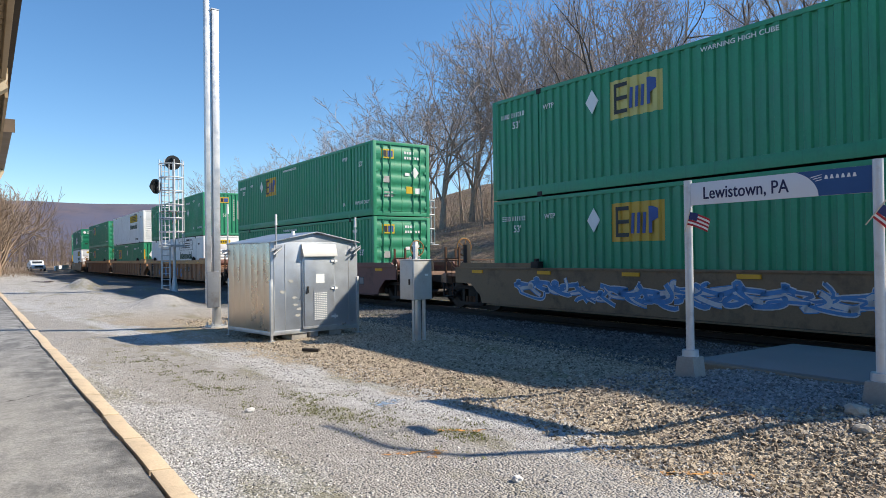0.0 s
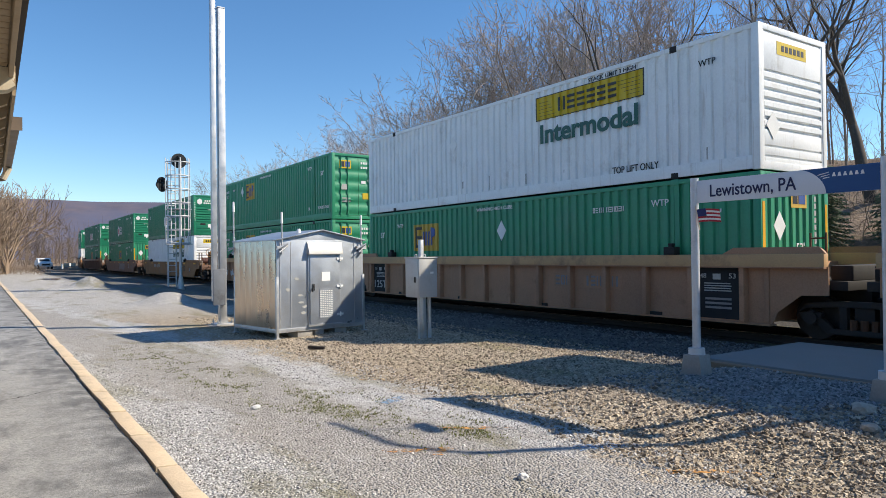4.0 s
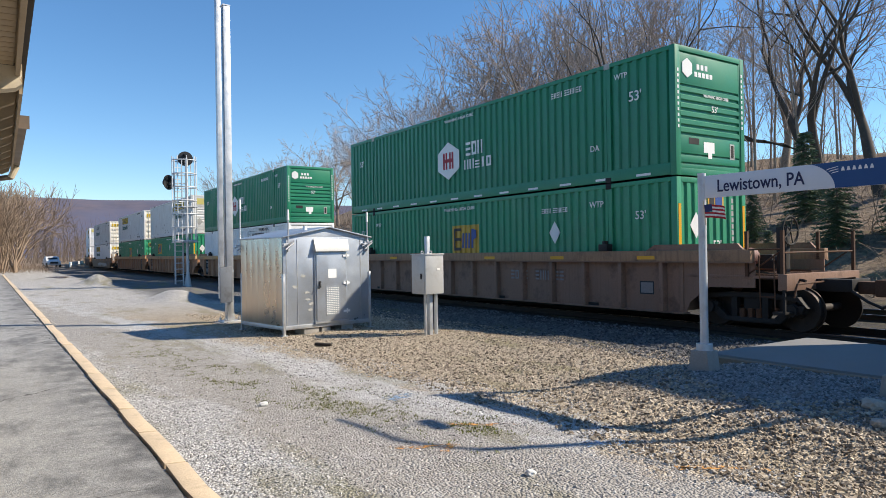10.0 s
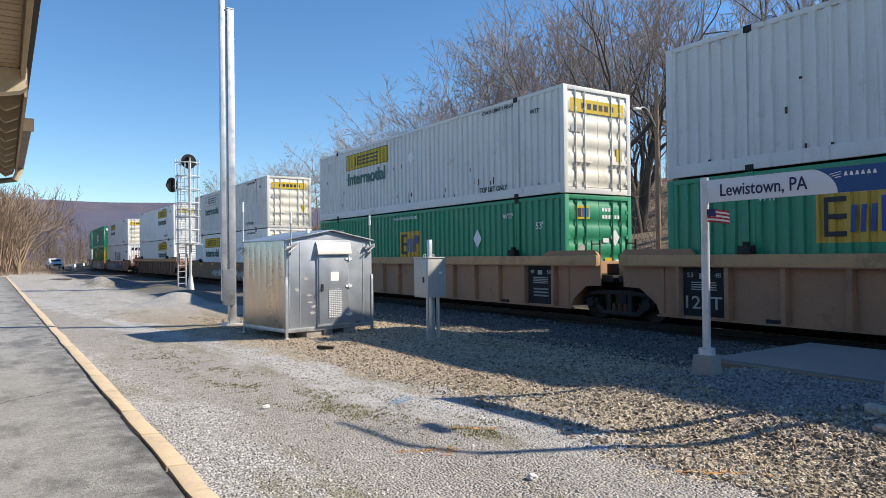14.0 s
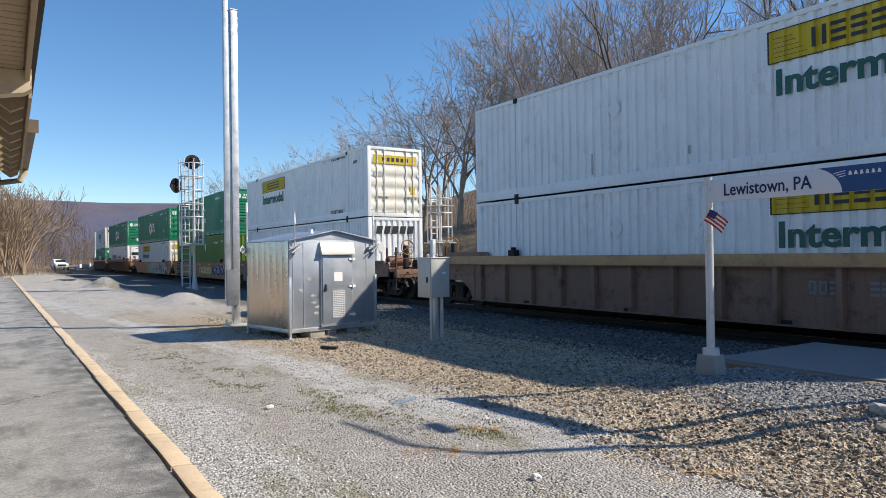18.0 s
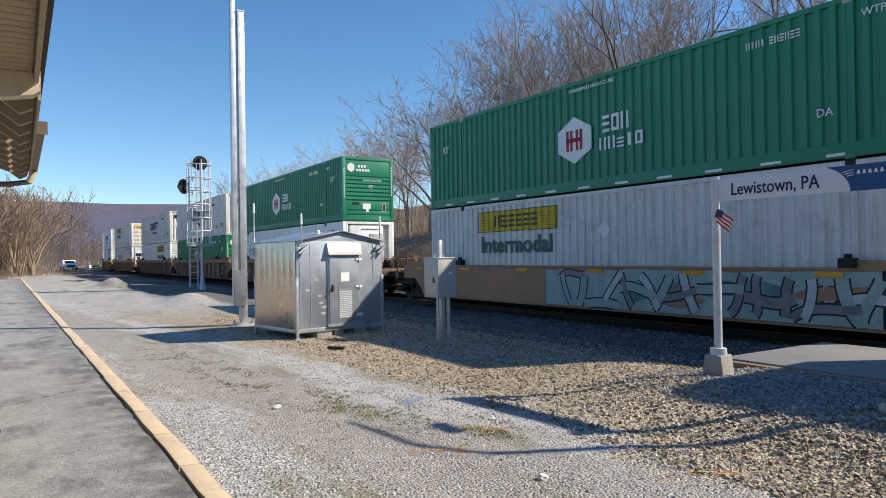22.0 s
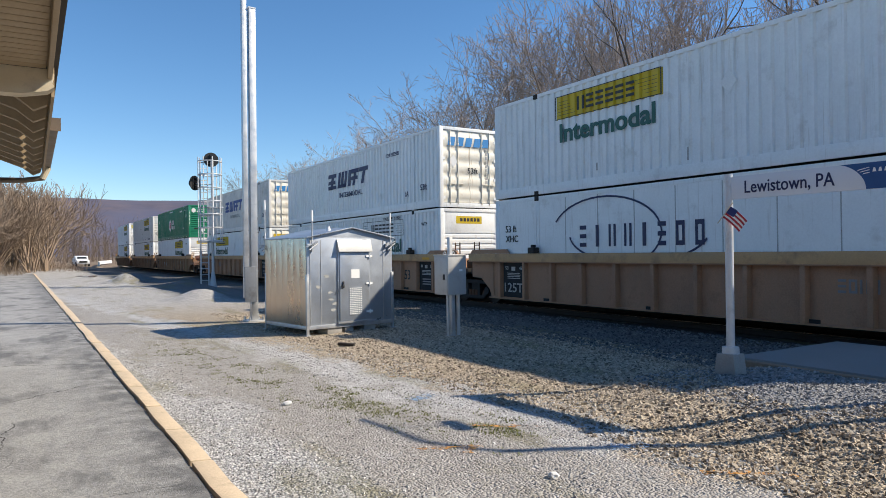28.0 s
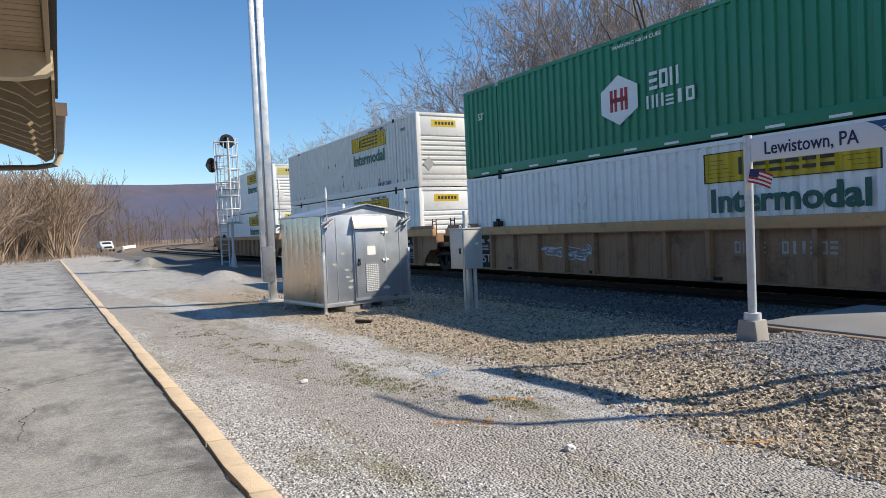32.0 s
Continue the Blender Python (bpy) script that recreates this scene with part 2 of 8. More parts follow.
M["sign_blue"] = surface("sign_blue", (0.015, 0.075, 0.22), 0.4, var=0.05, bump=0.0)
M["concrete"] = surface("concrete", (0.36, 0.34, 0.31), 0.9, var=0.16, scale=2.5, fine=45, bump=0.35, dirt=(0.22, 0.2, 0.18), dirt_scale=3)
M["pad"] = surface("platform_concrete", (0.21, 0.21, 0.21), 0.9, var=0.14, scale=1.2, fine=45, bump=0.3, dirt=(0.22, 0.21, 0.2), dirt_scale=1.5)
M["kerb"] = surface("kerb_stone", (0.62, 0.49, 0.345), 0.9, var=0.14, scale=3, fine=45, bump=0.45, dirt=(0.36, 0.29, 0.21), dirt_scale=4, dirt_at=(0.55, 0.75))
M["stone"] = surface("loose_stone", (0.42, 0.38, 0.32), 0.9, var=0.2, scale=8, bump=0.4)
M["white_stone"] = surface("white_stone", (0.74, 0.73, 0.70), 0.85, var=0.12, scale=8, bump=0.4)
M["signal_black"] = surface("signal_black", (0.012, 0.012, 0.013), 0.5, var=0.2, bump=0.02)
M["signal_silver"] = surface("signal_silver_paint", (0.58, 0.59, 0.60), 0.5, metal=0.25, var=0.06, bump=0.02)
M["lens"] = surface("signal_lens", (0.02, 0.02, 0.03), 0.1, var=0.1, bump=0.0)
M["bark"] = surface("bark", (0.29, 0.235, 0.19), 0.95, var=0.3, scale=2, fine=14, bump=0.6, dirt=(0.09, 0.07, 0.055), dirt_scale=3)
M["twig"] = surface("twigs", (0.33, 0.27, 0.235), 0.95, var=0.25, scale=0.5, fine=5, bump=0.0, dirt=(0.37, 0.27, 0.2), dirt_scale=0.4)
M["dark_bark"] = surface("dark_bark", (0.075, 0.06, 0.05), 0.95, var=0.3, scale=2, fine=14, bump=0.6, dirt=(0.13, 0.11, 0.09), dirt_scale=3)
M["brush"] = surface("dry_brush", (0.27, 0.20, 0.145), 0.95, var=0.3, scale=0.3, fine=3, bump=0.0, dirt=(0.37, 0.285, 0.205), dirt_scale=0.5)
M["far_twig"] = surface("far_twigs", (0.20, 0.15, 0.115), 0.95, var=0.2, scale=0.05, fine=1, bump=0.0)
M["needles"] = surface("spruce_needles", (0.13, 0.175, 0.105), 0.8, var=0.35, scale=1.2, fine=9, bump=0.0, dirt=(0.13, 0.165, 0.11), dirt_scale=1.5)
M["siding"] = surface("soffit_boards", (0.36, 0.27, 0.17), 0.7, var=0.12, scale=2, bump=0.1, dirt=(0.26, 0.19, 0.12), dirt_scale=2)
M["trim_cream"] = surface("cream_paint", (0.62, 0.53, 0.38), 0.6, var=0.06, scale=3, bump=0.05, dirt=(0.4, 0.33, 0.24), dirt_scale=3)
M["gutter"] = surface("gutter_brown", (0.16, 0.12, 0.085), 0.5, var=0.12, scale=3, bump=0.04)
M["roof_dark"] = surface("roof_dark", (0.05, 0.045, 0.042), 0.9, var=0.2, bump=0.3)
M["pole_wood"] = surface("pole_wood", (0.26, 0.18, 0.12), 0.9, var=0.2, scale=3, bump=0.4)
M["truck_white"] = surface("truck_paint", (0.75, 0.76, 0.77), 0.3, var=0.04, bump=0.0)
M["tyre"] = surface("tyre_rubber", (0.02, 0.02, 0.02), 0.9, var=0.1)
M["dark_metal"] = surface("dark_metal", (0.03, 0.03, 0.032), 0.5, metal=0.4, var=0.2)
M["flag_red"] = surface("flag_red", (0.42, 0.03, 0.04), 0.8, var=0.1)
M["flag_white"] = surface("flag_white", (0.75, 0.73, 0.70), 0.8, var=0.05)
M["flag_blue"] = surface("flag_blue", (0.03, 0.04, 0.14), 0.8, var=0.1)
M["rubber_black"] = surface("cable_black", (0.02, 0.02, 0.02), 0.7, var=0.1)

gm, nt, bsdf = shader("glass_dark")
bsdf.inputs["Base Color"].default_value = (0.03, 0.035, 0.04, 1)
bsdf.inputs["Roughness"].default_value = 0.08
M["window"] = gm

gm, nt, bsdf = shader("puddle_water")
bsdf.inputs["Base Color"].default_value = (0.03, 0.03, 0.028, 1)
bsdf.inputs["Roughness"].default_value = 0.04
M["puddle"] = gm


def ground_material():
    m, nt, bsdf = shader("gravel_ground")
    v = coords(nt, own=False)
    sep = nt.nodes.new("ShaderNodeSeparateXYZ")
    nt.links.new(v, sep.inputs[0])
    cells = node(nt, "ShaderNodeTexVoronoi", Scale=46.0)
    nt.links.new(v, cells.inputs["Vector"])
    bright = nt.nodes.new("ShaderNodeSeparateColor")
    nt.links.new(cells.outputs["Color"], bright.inputs[0])
    warm, _ = noise_fac(nt, v, 0.35, 0.42, 0.58, 6)
    def maths(kind, a, b, c=0.0):
        n = nt.nodes.new("ShaderNodeMath")
        n.operation = kind
        for sock, value in zip(n.inputs, (a, b, c)):
            if isinstance(value, (int, float)):
                sock.default_value = value
            else:
                nt.links.new(value, sock)
        return n.outputs[0]

    def ramp(value, a, b, lo=0.0, hi=1.0):
        r = nt.nodes.new("ShaderNodeMapRange")
        r.interpolation_type = 'SMOOTHSTEP'
        for key, v in (("From Min", a), ("From Max", b), ("To Min", lo), ("To Max", hi)):
            r.inputs[key].default_value = v
        nt.links.new(value, r.inputs["Value"])
        return r.outputs[0]

    X, Y = sep.outputs[0], sep.outputs[1]
    ragged, _ = noise_fac(nt, coords(nt, (1, 0.45, 1), own=False), 1.6, 0.3, 0.7, 6, 0.65)
    # distance across the path, straightened along its slight bend
    across = maths('ADD', maths('MULTIPLY_ADD', Y, 0.12, X), maths('MULTIPLY_ADD', ragged, 1.1, -0.55))
    pale = mixed(nt, bright.outputs[0], (0.24, 0.238, 0.236), (0.74, 0.73, 0.715))
    trod = mixed(nt, bright.outputs[1], (0.29, 0.268, 0.244), (0.50, 0.472, 0.435))
    white = mixed(nt, bright.outputs[2], (0.36, 0.36, 0.365), (0.80, 0.79, 0.77))
    tan = mixed(nt, bright.outputs[1], (0.18, 0.135, 0.09), (0.66, 0.55, 0.41))
    grey = mixed(nt, bright.outputs[0], (0.13, 0.13, 0.133), (0.40, 0.40, 0.405))
    # two trodden wheel lanes, a pale strip of clean gravel, then tan ballast
    lane = maths('MULTIPLY', ramp(across, 2.6, 3.1), ramp(across, 4.9, 4.5))
    col = mixed(nt, maths('MULTIPLY', lane, 0.9), pale, trod)
    strip = maths('MULTIPLY', maths('MULTIPLY', ramp(across, 4.35, 4.65), ramp(across, 5.35, 5.0)), ramp(Y, 3.6, 4.6))
    col = mixed(nt, maths('MULTIPLY', strip, 0.55), col, white)
    wob = maths('MULTIPLY_ADD', warm, 2.2, X)
    stones = maths('MULTIPLY', ramp(maths('ADD', across, ramp(Y, 5.2, 3.6, 0.0, 0.55)), 5.0, 5.6), ramp(Y, 17.0, 27.0, 1.0, 0.12))
    col = mixed(nt, stones, col, tan)
    # fine grey gravel on the mound
    gx, gy = maths('SUBTRACT', X, 7.4), maths('SUBTRACT', Y, 3.7)
    far_off = maths('SQRT', maths('ADD', maths('MULTIPLY', gx, gx), maths('MULTIPLY', gy, gy)), 0.0)
    col = mixed(nt, ramp(maths('MULTIPLY_ADD', ragged, 0.8, far_off), 2.3, 1.6), col, grey)
    # towards the track the shaded ballast's grey is mixed into the colour
    bed = maths('MULTIPLY_ADD', Y, 0.01, maths('MULTIPLY_ADD', ragged, 0.7, X))
    col = mixed(nt, maths('MULTIPLY', ramp(bed, 8.6, 10.4), 0.8), col, grey)
    # train's shadow deepened in the colour along the track, wider far off
    dark = mixed(nt, bright.outputs[0], (0.04, 0.04, 0.042), (0.15, 0.15, 0.152))
    col = mixed(nt, maths('MULTIPLY', ramp(maths('ADD', bed, ramp(Y, 16.0, 30.0, 0.0, 3.6)), 8.9, 10.3), 0.85), col, dark)
    # near-black shade below the train put into the bed's colour under the rails
    col = mixed(nt, ramp(bed, 11.6, 12.7), col, mixed(nt, bright.outputs[1], (0.016, 0.014, 0.012), (0.05, 0.042, 0.035)))
    # grass and leaf litter beyond the track and far off
    gr = nt.nodes.new("ShaderNodeMapRange")
    gr.inputs["From Min"].default_value, gr.inputs["From Max"].default_value = 21.0, 23.5
    nt.links.new(wob, gr.inputs["Value"])
    lit1, _ = noise_fac(nt, v, 0.5, 0.35, 0.65, 8)
    lit2, _ = noise_fac(nt, v, 4.0, 0.35, 0.65, 6)
    litter = mixed(nt, lit1, (0.25, 0.17, 0.11), (0.42, 0.31, 0.215))
    litter = mixed(nt, lit2, litter, (0.12, 0.085, 0.06))
    col = mixed(nt, gr.outputs[0], col, litter)
    far = nt.nodes.new("ShaderNodeMapRange")
    far.inputs["From Min"].default_value, far.inputs["From Max"].default_value = 95.0, 130.0
    nt.links.new(sep.outputs[1], far.inputs["Value"])
    col = mixed(nt, far.outputs[0], col, litter)
    # thin moss and grass in the ruts
    moss, _ = noise_fac(nt, coords(nt, (1.0, 0.3, 1), own=False), 1.1, 0.54, 0.66, 7)
    mk = nt.nodes.new("ShaderNodeMath")
    mk.operation = 'MULTIPLY'
    mk.inputs[1].default_value = 0.6
    nt.links.new(moss, mk.inputs[0])
    col = mixed(nt, mk.outputs[0], col, (0.20, 0.18, 0.07))
    spot, _ = noise_fac(nt, v, 5.0, 0.42, 0.68, 9, 0.78)
    sf = nt.nodes.new("ShaderNodeMath")
    sf.operation = 'MULTIPLY'
    sf.inputs[1].default_value = 0.33
    nt.links.new(spot, sf.inputs[0])
    col = mixed(nt, sf.outputs[0], col, (0.13, 0.115, 0.10))
    nt.links.new(col, bsdf.inputs["Base Color"])
    bsdf.inputs["Roughness"].default_value = 0.95
    grain = node(nt, "ShaderNodeTexNoise", Scale=9.0, Detail=8.0, Roughness=0.75)
    nt.links.new(v, grain.inputs["Vector"])
    add = nt.nodes.new("ShaderNodeMath")
    add.operation = 'MULTIPLY_ADD'
    add.inputs[1].default_value = -1.2
    nt.links.new(cells.outputs["Distance"], add.inputs[0])
    nt.links.new(grain.outputs["Fac"], add.inputs[2])
    bumped(nt, bsdf, add.outputs[0], 0.9, 0.022)
    return m


def asphalt_material():
    m, nt, bsdf = shader("old_asphalt")
    v = coords(nt, own=False)
    big, _ = noise_fac(nt, v, 1.3, 0.34, 0.66, 9, 0.7)
    fine, raw = noise_fac(nt, v, 70.0, 0.44, 0.62, 4, 0.7)
    col = mixed(nt, big, (0.19, 0.19, 0.19), (0.38, 0.378, 0.37))
    col = mixed(nt, fine, col, (0.42, 0.415, 0.40))
    wet, _ = noise_fac(nt, coords(nt, (1.0, 0.45, 1), own=False), 1.1, 0.50, 0.62, 8, 0.7)
    wk = nt.nodes.new("ShaderNodeMath")
    wk.operation = 'MULTIPLY'
    wk.inputs[1].default_value = 0.75
    nt.links.new(wet, wk.inputs[0])
    col = mixed(nt, wk.outputs[0], col, (0.10, 0.102, 0.105))
    # grit, pits and a dark worn band beside the kerb
    pit, _ = noise_fac(nt, v, 34.0, 0.48, 0.62, 8, 0.85)
    pk = nt.nodes.new("ShaderNodeMath")
    pk.operation = 'MULTIPLY'
    pk.inputs[1].default_value = 0.55
    nt.links.new(pit, pk.inputs[0])
    col = mixed(nt, pk.outputs[0], col, (0.07, 0.07, 0.072))
    sx = nt.nodes.new("ShaderNodeSeparateXYZ")
    nt.links.new(v, sx.inputs[0])
    band = nt.nodes.new("ShaderNodeMath")
    band.operation = 'MULTIPLY_ADD'
    band.inputs[1].default_value = 0.0142
    nt.links.new(sx.outputs[1], band.inputs[0])
    nt.links.new(sx.outputs[0], band.inputs[2])
    br = nt.nodes.new("ShaderNodeMapRange")
    br.inputs["From Min"].default_value, br.inputs["From Max"].default_value = 0.35, 1.05
    nt.links.new(band.outputs[0], br.inputs["Value"])
    rag, _ = noise_fac(nt, v, 2.2, 0.40, 0.62, 8, 0.7)
    bk = nt.nodes.new("ShaderNodeMath")
    bk.operation = 'MULTIPLY'
    nt.links.new(br.outputs[0], bk.inputs[0])
    nt.links.new(rag, bk.inputs[1])
    col = mixed(nt, bk.outputs[0], col, (0.10, 0.10, 0.102))
    crack = node(nt, "ShaderNodeTexVoronoi", Scale=0.42)
    crack.feature = 'DISTANCE_TO_EDGE'
    wv = nt.nodes.new("ShaderNodeMix")
    wv.data_type = 'VECTOR'
    wv.inputs[0].default_value = 0.22
    wn2 = node(nt, "ShaderNodeTexNoise", Scale=3.0, Detail=6.0)
    nt.links.new(v, wn2.inputs["Vector"])
    nt.links.new(v, wv.inputs[4])
    nt.links.new(wn2.outputs["Color"], wv.inputs[5])
    nt.links.new(wv.outputs[1], crack.inputs["Vector"])
    lt = nt.nodes.new("ShaderNodeMath")
    lt.operation = 'LESS_THAN'
    lt.inputs[1].default_value = 0.0022
    nt.links.new(crack.outputs["Distance"], lt.inputs[0])
    some, _ = noise_fac(nt, v, 0.5, 0.47, 0.56, 3)
    sk = nt.nodes.new("ShaderNodeMath")
    sk.operation = 'MULTIPLY'
    nt.links.new(some, sk.inputs[0])
    nt.links.new(lt.outputs[0], sk.inputs[1])
    col = mixed(nt, sk.outputs[0], col, (0.035, 0.034, 0.032))
    nt.links.new(col, bsdf.inputs["Base Color"])
    bsdf.inputs["Roughness"].default_value = 0.85
    bumped(nt, bsdf, raw, 0.8, 0.012)
    return m


def pebble_material(name, a, b):
    m, nt, bsdf = shader(name)
    g = nt.nodes.new("ShaderNodeNewGeometry")
    col = mixed(nt, g.outputs["Random Per Island"], a, b)
    nt.links.new(col, bsdf.inputs["Base Color"])
    bsdf.inputs["Roughness"].default_value = 0.9
    return m


def ridge_material():
    m, nt, bsdf = shader("hazed_wooded_ridge")
    v = coords(nt, (1, 1, 2.0), own=False)
    f, _ = noise_fac(nt, v, 0.012, 0.35, 0.65, 10, 0.7)
    f2, _ = noise_fac(nt, v, 0.0022, 0.4, 0.6, 4)
    # distance haze is put into the woods' colour as purple and blue
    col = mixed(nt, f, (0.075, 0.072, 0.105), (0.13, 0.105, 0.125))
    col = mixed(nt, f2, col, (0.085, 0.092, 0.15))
    nt.links.new(col, bsdf.inputs["Base Color"])
    bsdf.inputs["Roughness"].default_value = 1.0
    return m


def spray_material(name, base):
    """Worn paint: patchy where the stones have turned."""
    m, nt, bsdf = shader(name)
    v = coords(nt)
    f, _ = noise_fac(nt, v, 16.0, 0.46, 0.60, 6, 0.7)
    nt.links.new(f, bsdf.inputs["Alpha"])
    bsdf.inputs["Base Color"].default_value = (*base, 1)
    bsdf.inputs["Roughness"].default_value = 0.9
    return m


M["orange_mark"] = spray_material("sprayed_orange", (0.60, 0.29, 0.08))
M["blue_mark"] = spray_material("sprayed_utility_blue", (0.25, 0.38, 0.55))
M["ground"] = ground_material()
M["asphalt"] = asphalt_material()
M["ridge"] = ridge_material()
M["pebble_grey"] = pebble_material("gravel_stones_grey", (0.20, 0.195, 0.19), (0.70, 0.685, 0.66))
# stones beside the rails; their dark greys include the shade of the train
M["pebble_shaded"] = pebble_material("ballast_stones_shaded", (0.04, 0.04, 0.042), (0.22, 0.215, 0.21))
M["pebble_dark"] = pebble_material("gravel_stones_dark", (0.10, 0.10, 0.103), (0.42, 0.415, 0.41))
M["pebble_tan"] = pebble_material("ballast_stones_tan", (0.12, 0.092, 0.065), (0.60, 0.505, 0.385))


# ---- mesh tools ----
class Build:
    """Collects plain pieces of one mesh."""

    def __init__(self):
        self.v, self.f = [], []

    def add(self, verts, faces):
        n = len(self.v)
        self.v.extend(tuple(p) for p in verts)
        self.f.extend(tuple(i + n for i in q) for q in faces)
        return self

    def box(self, x0, y0, z0, x1, y1, z1):
        x0, x1, y0, y1, z0, z1 = min(x0, x1), max(x0, x1), min(y0, y1), max(y0, y1), min(z0, z1), max(z0, z1)
        return self.add([(x0, y0, z0), (x1, y0, z0), (x1, y1, z0), (x0, y1, z0), (x0, y0, z1), (x1, y0, z1), (x1, y1, z1), (x0, y1, z1)],
                        [(0, 3, 2, 1), (4, 5, 6, 7), (0, 1, 5, 4), (1, 2, 6, 5), (2, 3, 7, 6), (3, 0, 4, 7)])

    def tube(self, a, b, r, r2=None, n=10, caps=True):
        a, b = Vector(a), Vector(b)
        r2 = r if r2 is None else r2
        d = (b - a).normalized()
        u = d.orthogonal().normalized()
        w = d.cross(u)
        ring = [(math.cos(2 * math.pi * i / n), math.sin(2 * math.pi * i / n)) for i in range(n)]
        verts = [a + (u * c + w * s) * r for c, s in ring] + [b + (u * c + w * s) * r2 for c, s in ring]
        faces = [(i, (i + 1) % n, n + (i + 1) % n, n + i) for i in range(n)]
        if caps:
            faces += [tuple(range(n - 1, -1, -1)), tuple(range(n, 2 * n))]
        return self.add(verts, faces)

    def pipe(self, pts, r, n=8):
        """One bent tube through the points; closed where the ends meet."""
        pts = [Vector(p) for p in pts]
        ring = (pts[0] - pts[-1]).length < 1e-4
        if ring:
            pts = pts[:-1]
        m = len(pts)
        verts, faces, u = [], [], None
        for i, p in enumerate(pts):
            d = (pts[(i + 1) % m] - pts[i - 1]) if ring or 0 < i < m - 1 else (pts[min(i + 1, m - 1)] - pts[max(i - 1, 0)])
            d.normalize()
            u = d.orthogonal().normalized() if u is None else (u - d * u.dot(d)).normalized()
            w = d.cross(u)
            verts += [p + (u * math.cos(2 * math.pi * k / n) + w * math.sin(2 * math.pi * k / n)) * r for k in range(n)]
        for i in range(m if ring else m - 1):
            a, b = i * n, ((i + 1) % m) * n
            faces += [(a + k, a + (k + 1) % n, b + (k + 1) % n, b + k) for k in range(n)]
        if not ring:
            faces += [tuple(range(n - 1, -1, -1)), tuple(range((m - 1) * n, m * n))]
        return self.add(verts, faces)

    def slab(self, outline, axis, lo, hi):
        """A flat outline (2D, counter-clockwise) pushed along an axis."""
        put = {"x": lambda p, q, h: (h, p, q), "y": lambda p, q, h: (p, h, q), "z": lambda p, q, h: (p, q, h)}[axis]
        n = len(outline)
        verts = [put(p, q, lo) for p, q in outline] + [put(p, q, hi) for p, q in outline]
        faces = [tuple(range(n - 1, -1, -1)), tuple(range(n, 2 * n))] + [(i, (i + 1) % n, n + (i + 1) % n, n + i) for i in range(n)]
        return self.add(verts, faces)

    def mesh(self, name, bevel=0.0, smooth=35):
        me = bpy.data.meshes.new(name)
        me.from_pydata(self.v, [], self.f)
        bm = bmesh.new()
        bm.from_mesh(me)
        bmesh.ops.recalc_face_normals(bm, faces=bm.faces)
        if bevel:
            bmesh.ops.bevel(bm, geom=[e for e in bm.edges if len(e.link_faces) == 2 and e.calc_face_angle(0) > 0.6],
                            offset=bevel, segments=2, profile=0.6, affect='EDGES')
        bm.to_mesh(me)
        bm.free()
        if smooth:
            me.polygons.foreach_set("use_smooth", [True] * len(me.polygons))
            me.set_sharp_from_angle(angle=radians(smooth))
        return me


def part(name, me, material, parent=None, label="", at=None):
    """Links a mesh (or a Build) as one object under its thing."""
    if isinstance(me, Build):
        me = me.mesh(name)
    if not me.materials:
        me.materials.append(None)
    ob = new(name, me)
    ob.material_slots[0].link = 'OBJECT'
    ob.material_slots[0].material = M[material]
    if parent is not None:
        ob.parent = parent
    if at is not None:
        ob.matrix_basis = at
    if label:
        ob["label"] = label
    if name == "number_stencil":
        ob["kind"] = "stuff"
    return ob


def thing(name, at, label, category, group="", kind=""):
    ob = new(name)
    ob.empty_display_size = 0.2
    ob.matrix_basis = at
    return tagged(ob, label, category, group, kind)


TEXTS = {}


def text_mesh(body):
    """Flat letters one unit high, from x = 0."""
    if body not in TEXTS:
        cu = bpy.data.curves.new("lettering", 'FONT')
        cu.body, cu.extrude, cu.resolution_u = body, 0.004, 3
        cu.offset = 0.028 if body == 'Intermodal' else 0.008
        ob = new("lettering", cu)
        bpy.context.view_layer.update()
        me = bpy.data.meshes.new_from_object(ob.evaluated_get(bpy.context.evaluated_depsgraph_get()))
        bpy.data.objects.remove(ob)
        co = np.empty(len(me.vertices) * 3)
        me.vertices.foreach_get("co", co)
        co = co.reshape(-1, 3)
        hi = max(co[:, 1].max(), 0.5)
        co[:, 0] -= co[:, 0].min()
        co[:, :2] /= hi
        me.vertices.foreach_set("co", co.ravel())
        me.update()
        TEXTS[body] = (me, co[:, 0].max())
    return TEXTS[body]


SIDE = Matrix(((0, 0, -1, 0), (-1, 0, 0, 0), (0, 1, 0, 0), (0, 0, 0, 1)))
FRONT = Matrix(((1, 0, 0, 0), (0, 0, -1, 0), (0, 1, 0, 0), (0, 0, 0, 1)))


def letters(parent, body, place, height, material, width=None, facing=SIDE, name="lettering"):
    me, w = text_mesh(body)
    sx = (width / w) if width else height
    return part(name, me, material, parent, at=Matrix.Translation(place) @ facing @ Matrix.Diagonal((sx, height, 1, 1)))


# ---- the lie of the land ----
BEND, RADIUS, TURN = 105.0, 300.0, 0.55


def track(s, off=0.0):
    """A place on the track's centre line, s metres along it, and its heading (clockwise from +y)."""
    if s <= BEND:
        x, y, a = 13.895 - 0.01 * s, s, -0.01
    else:
        u = min((s - BEND) / RADIUS, TURN)
        a = u - 0.01
        x = 13.895 - 0.01 * BEND + RADIUS * (math.cos(0.01) - math.cos(a))
        y = BEND + RADIUS * (math.sin(a) + math.sin(0.01))
        rest = s - BEND - RADIUS * TURN
        if rest > 0:
            x, y = x + rest * math.sin(a), y + rest * math.cos(a)
    return x + off * math.cos(a), y - off * math.sin(a), a


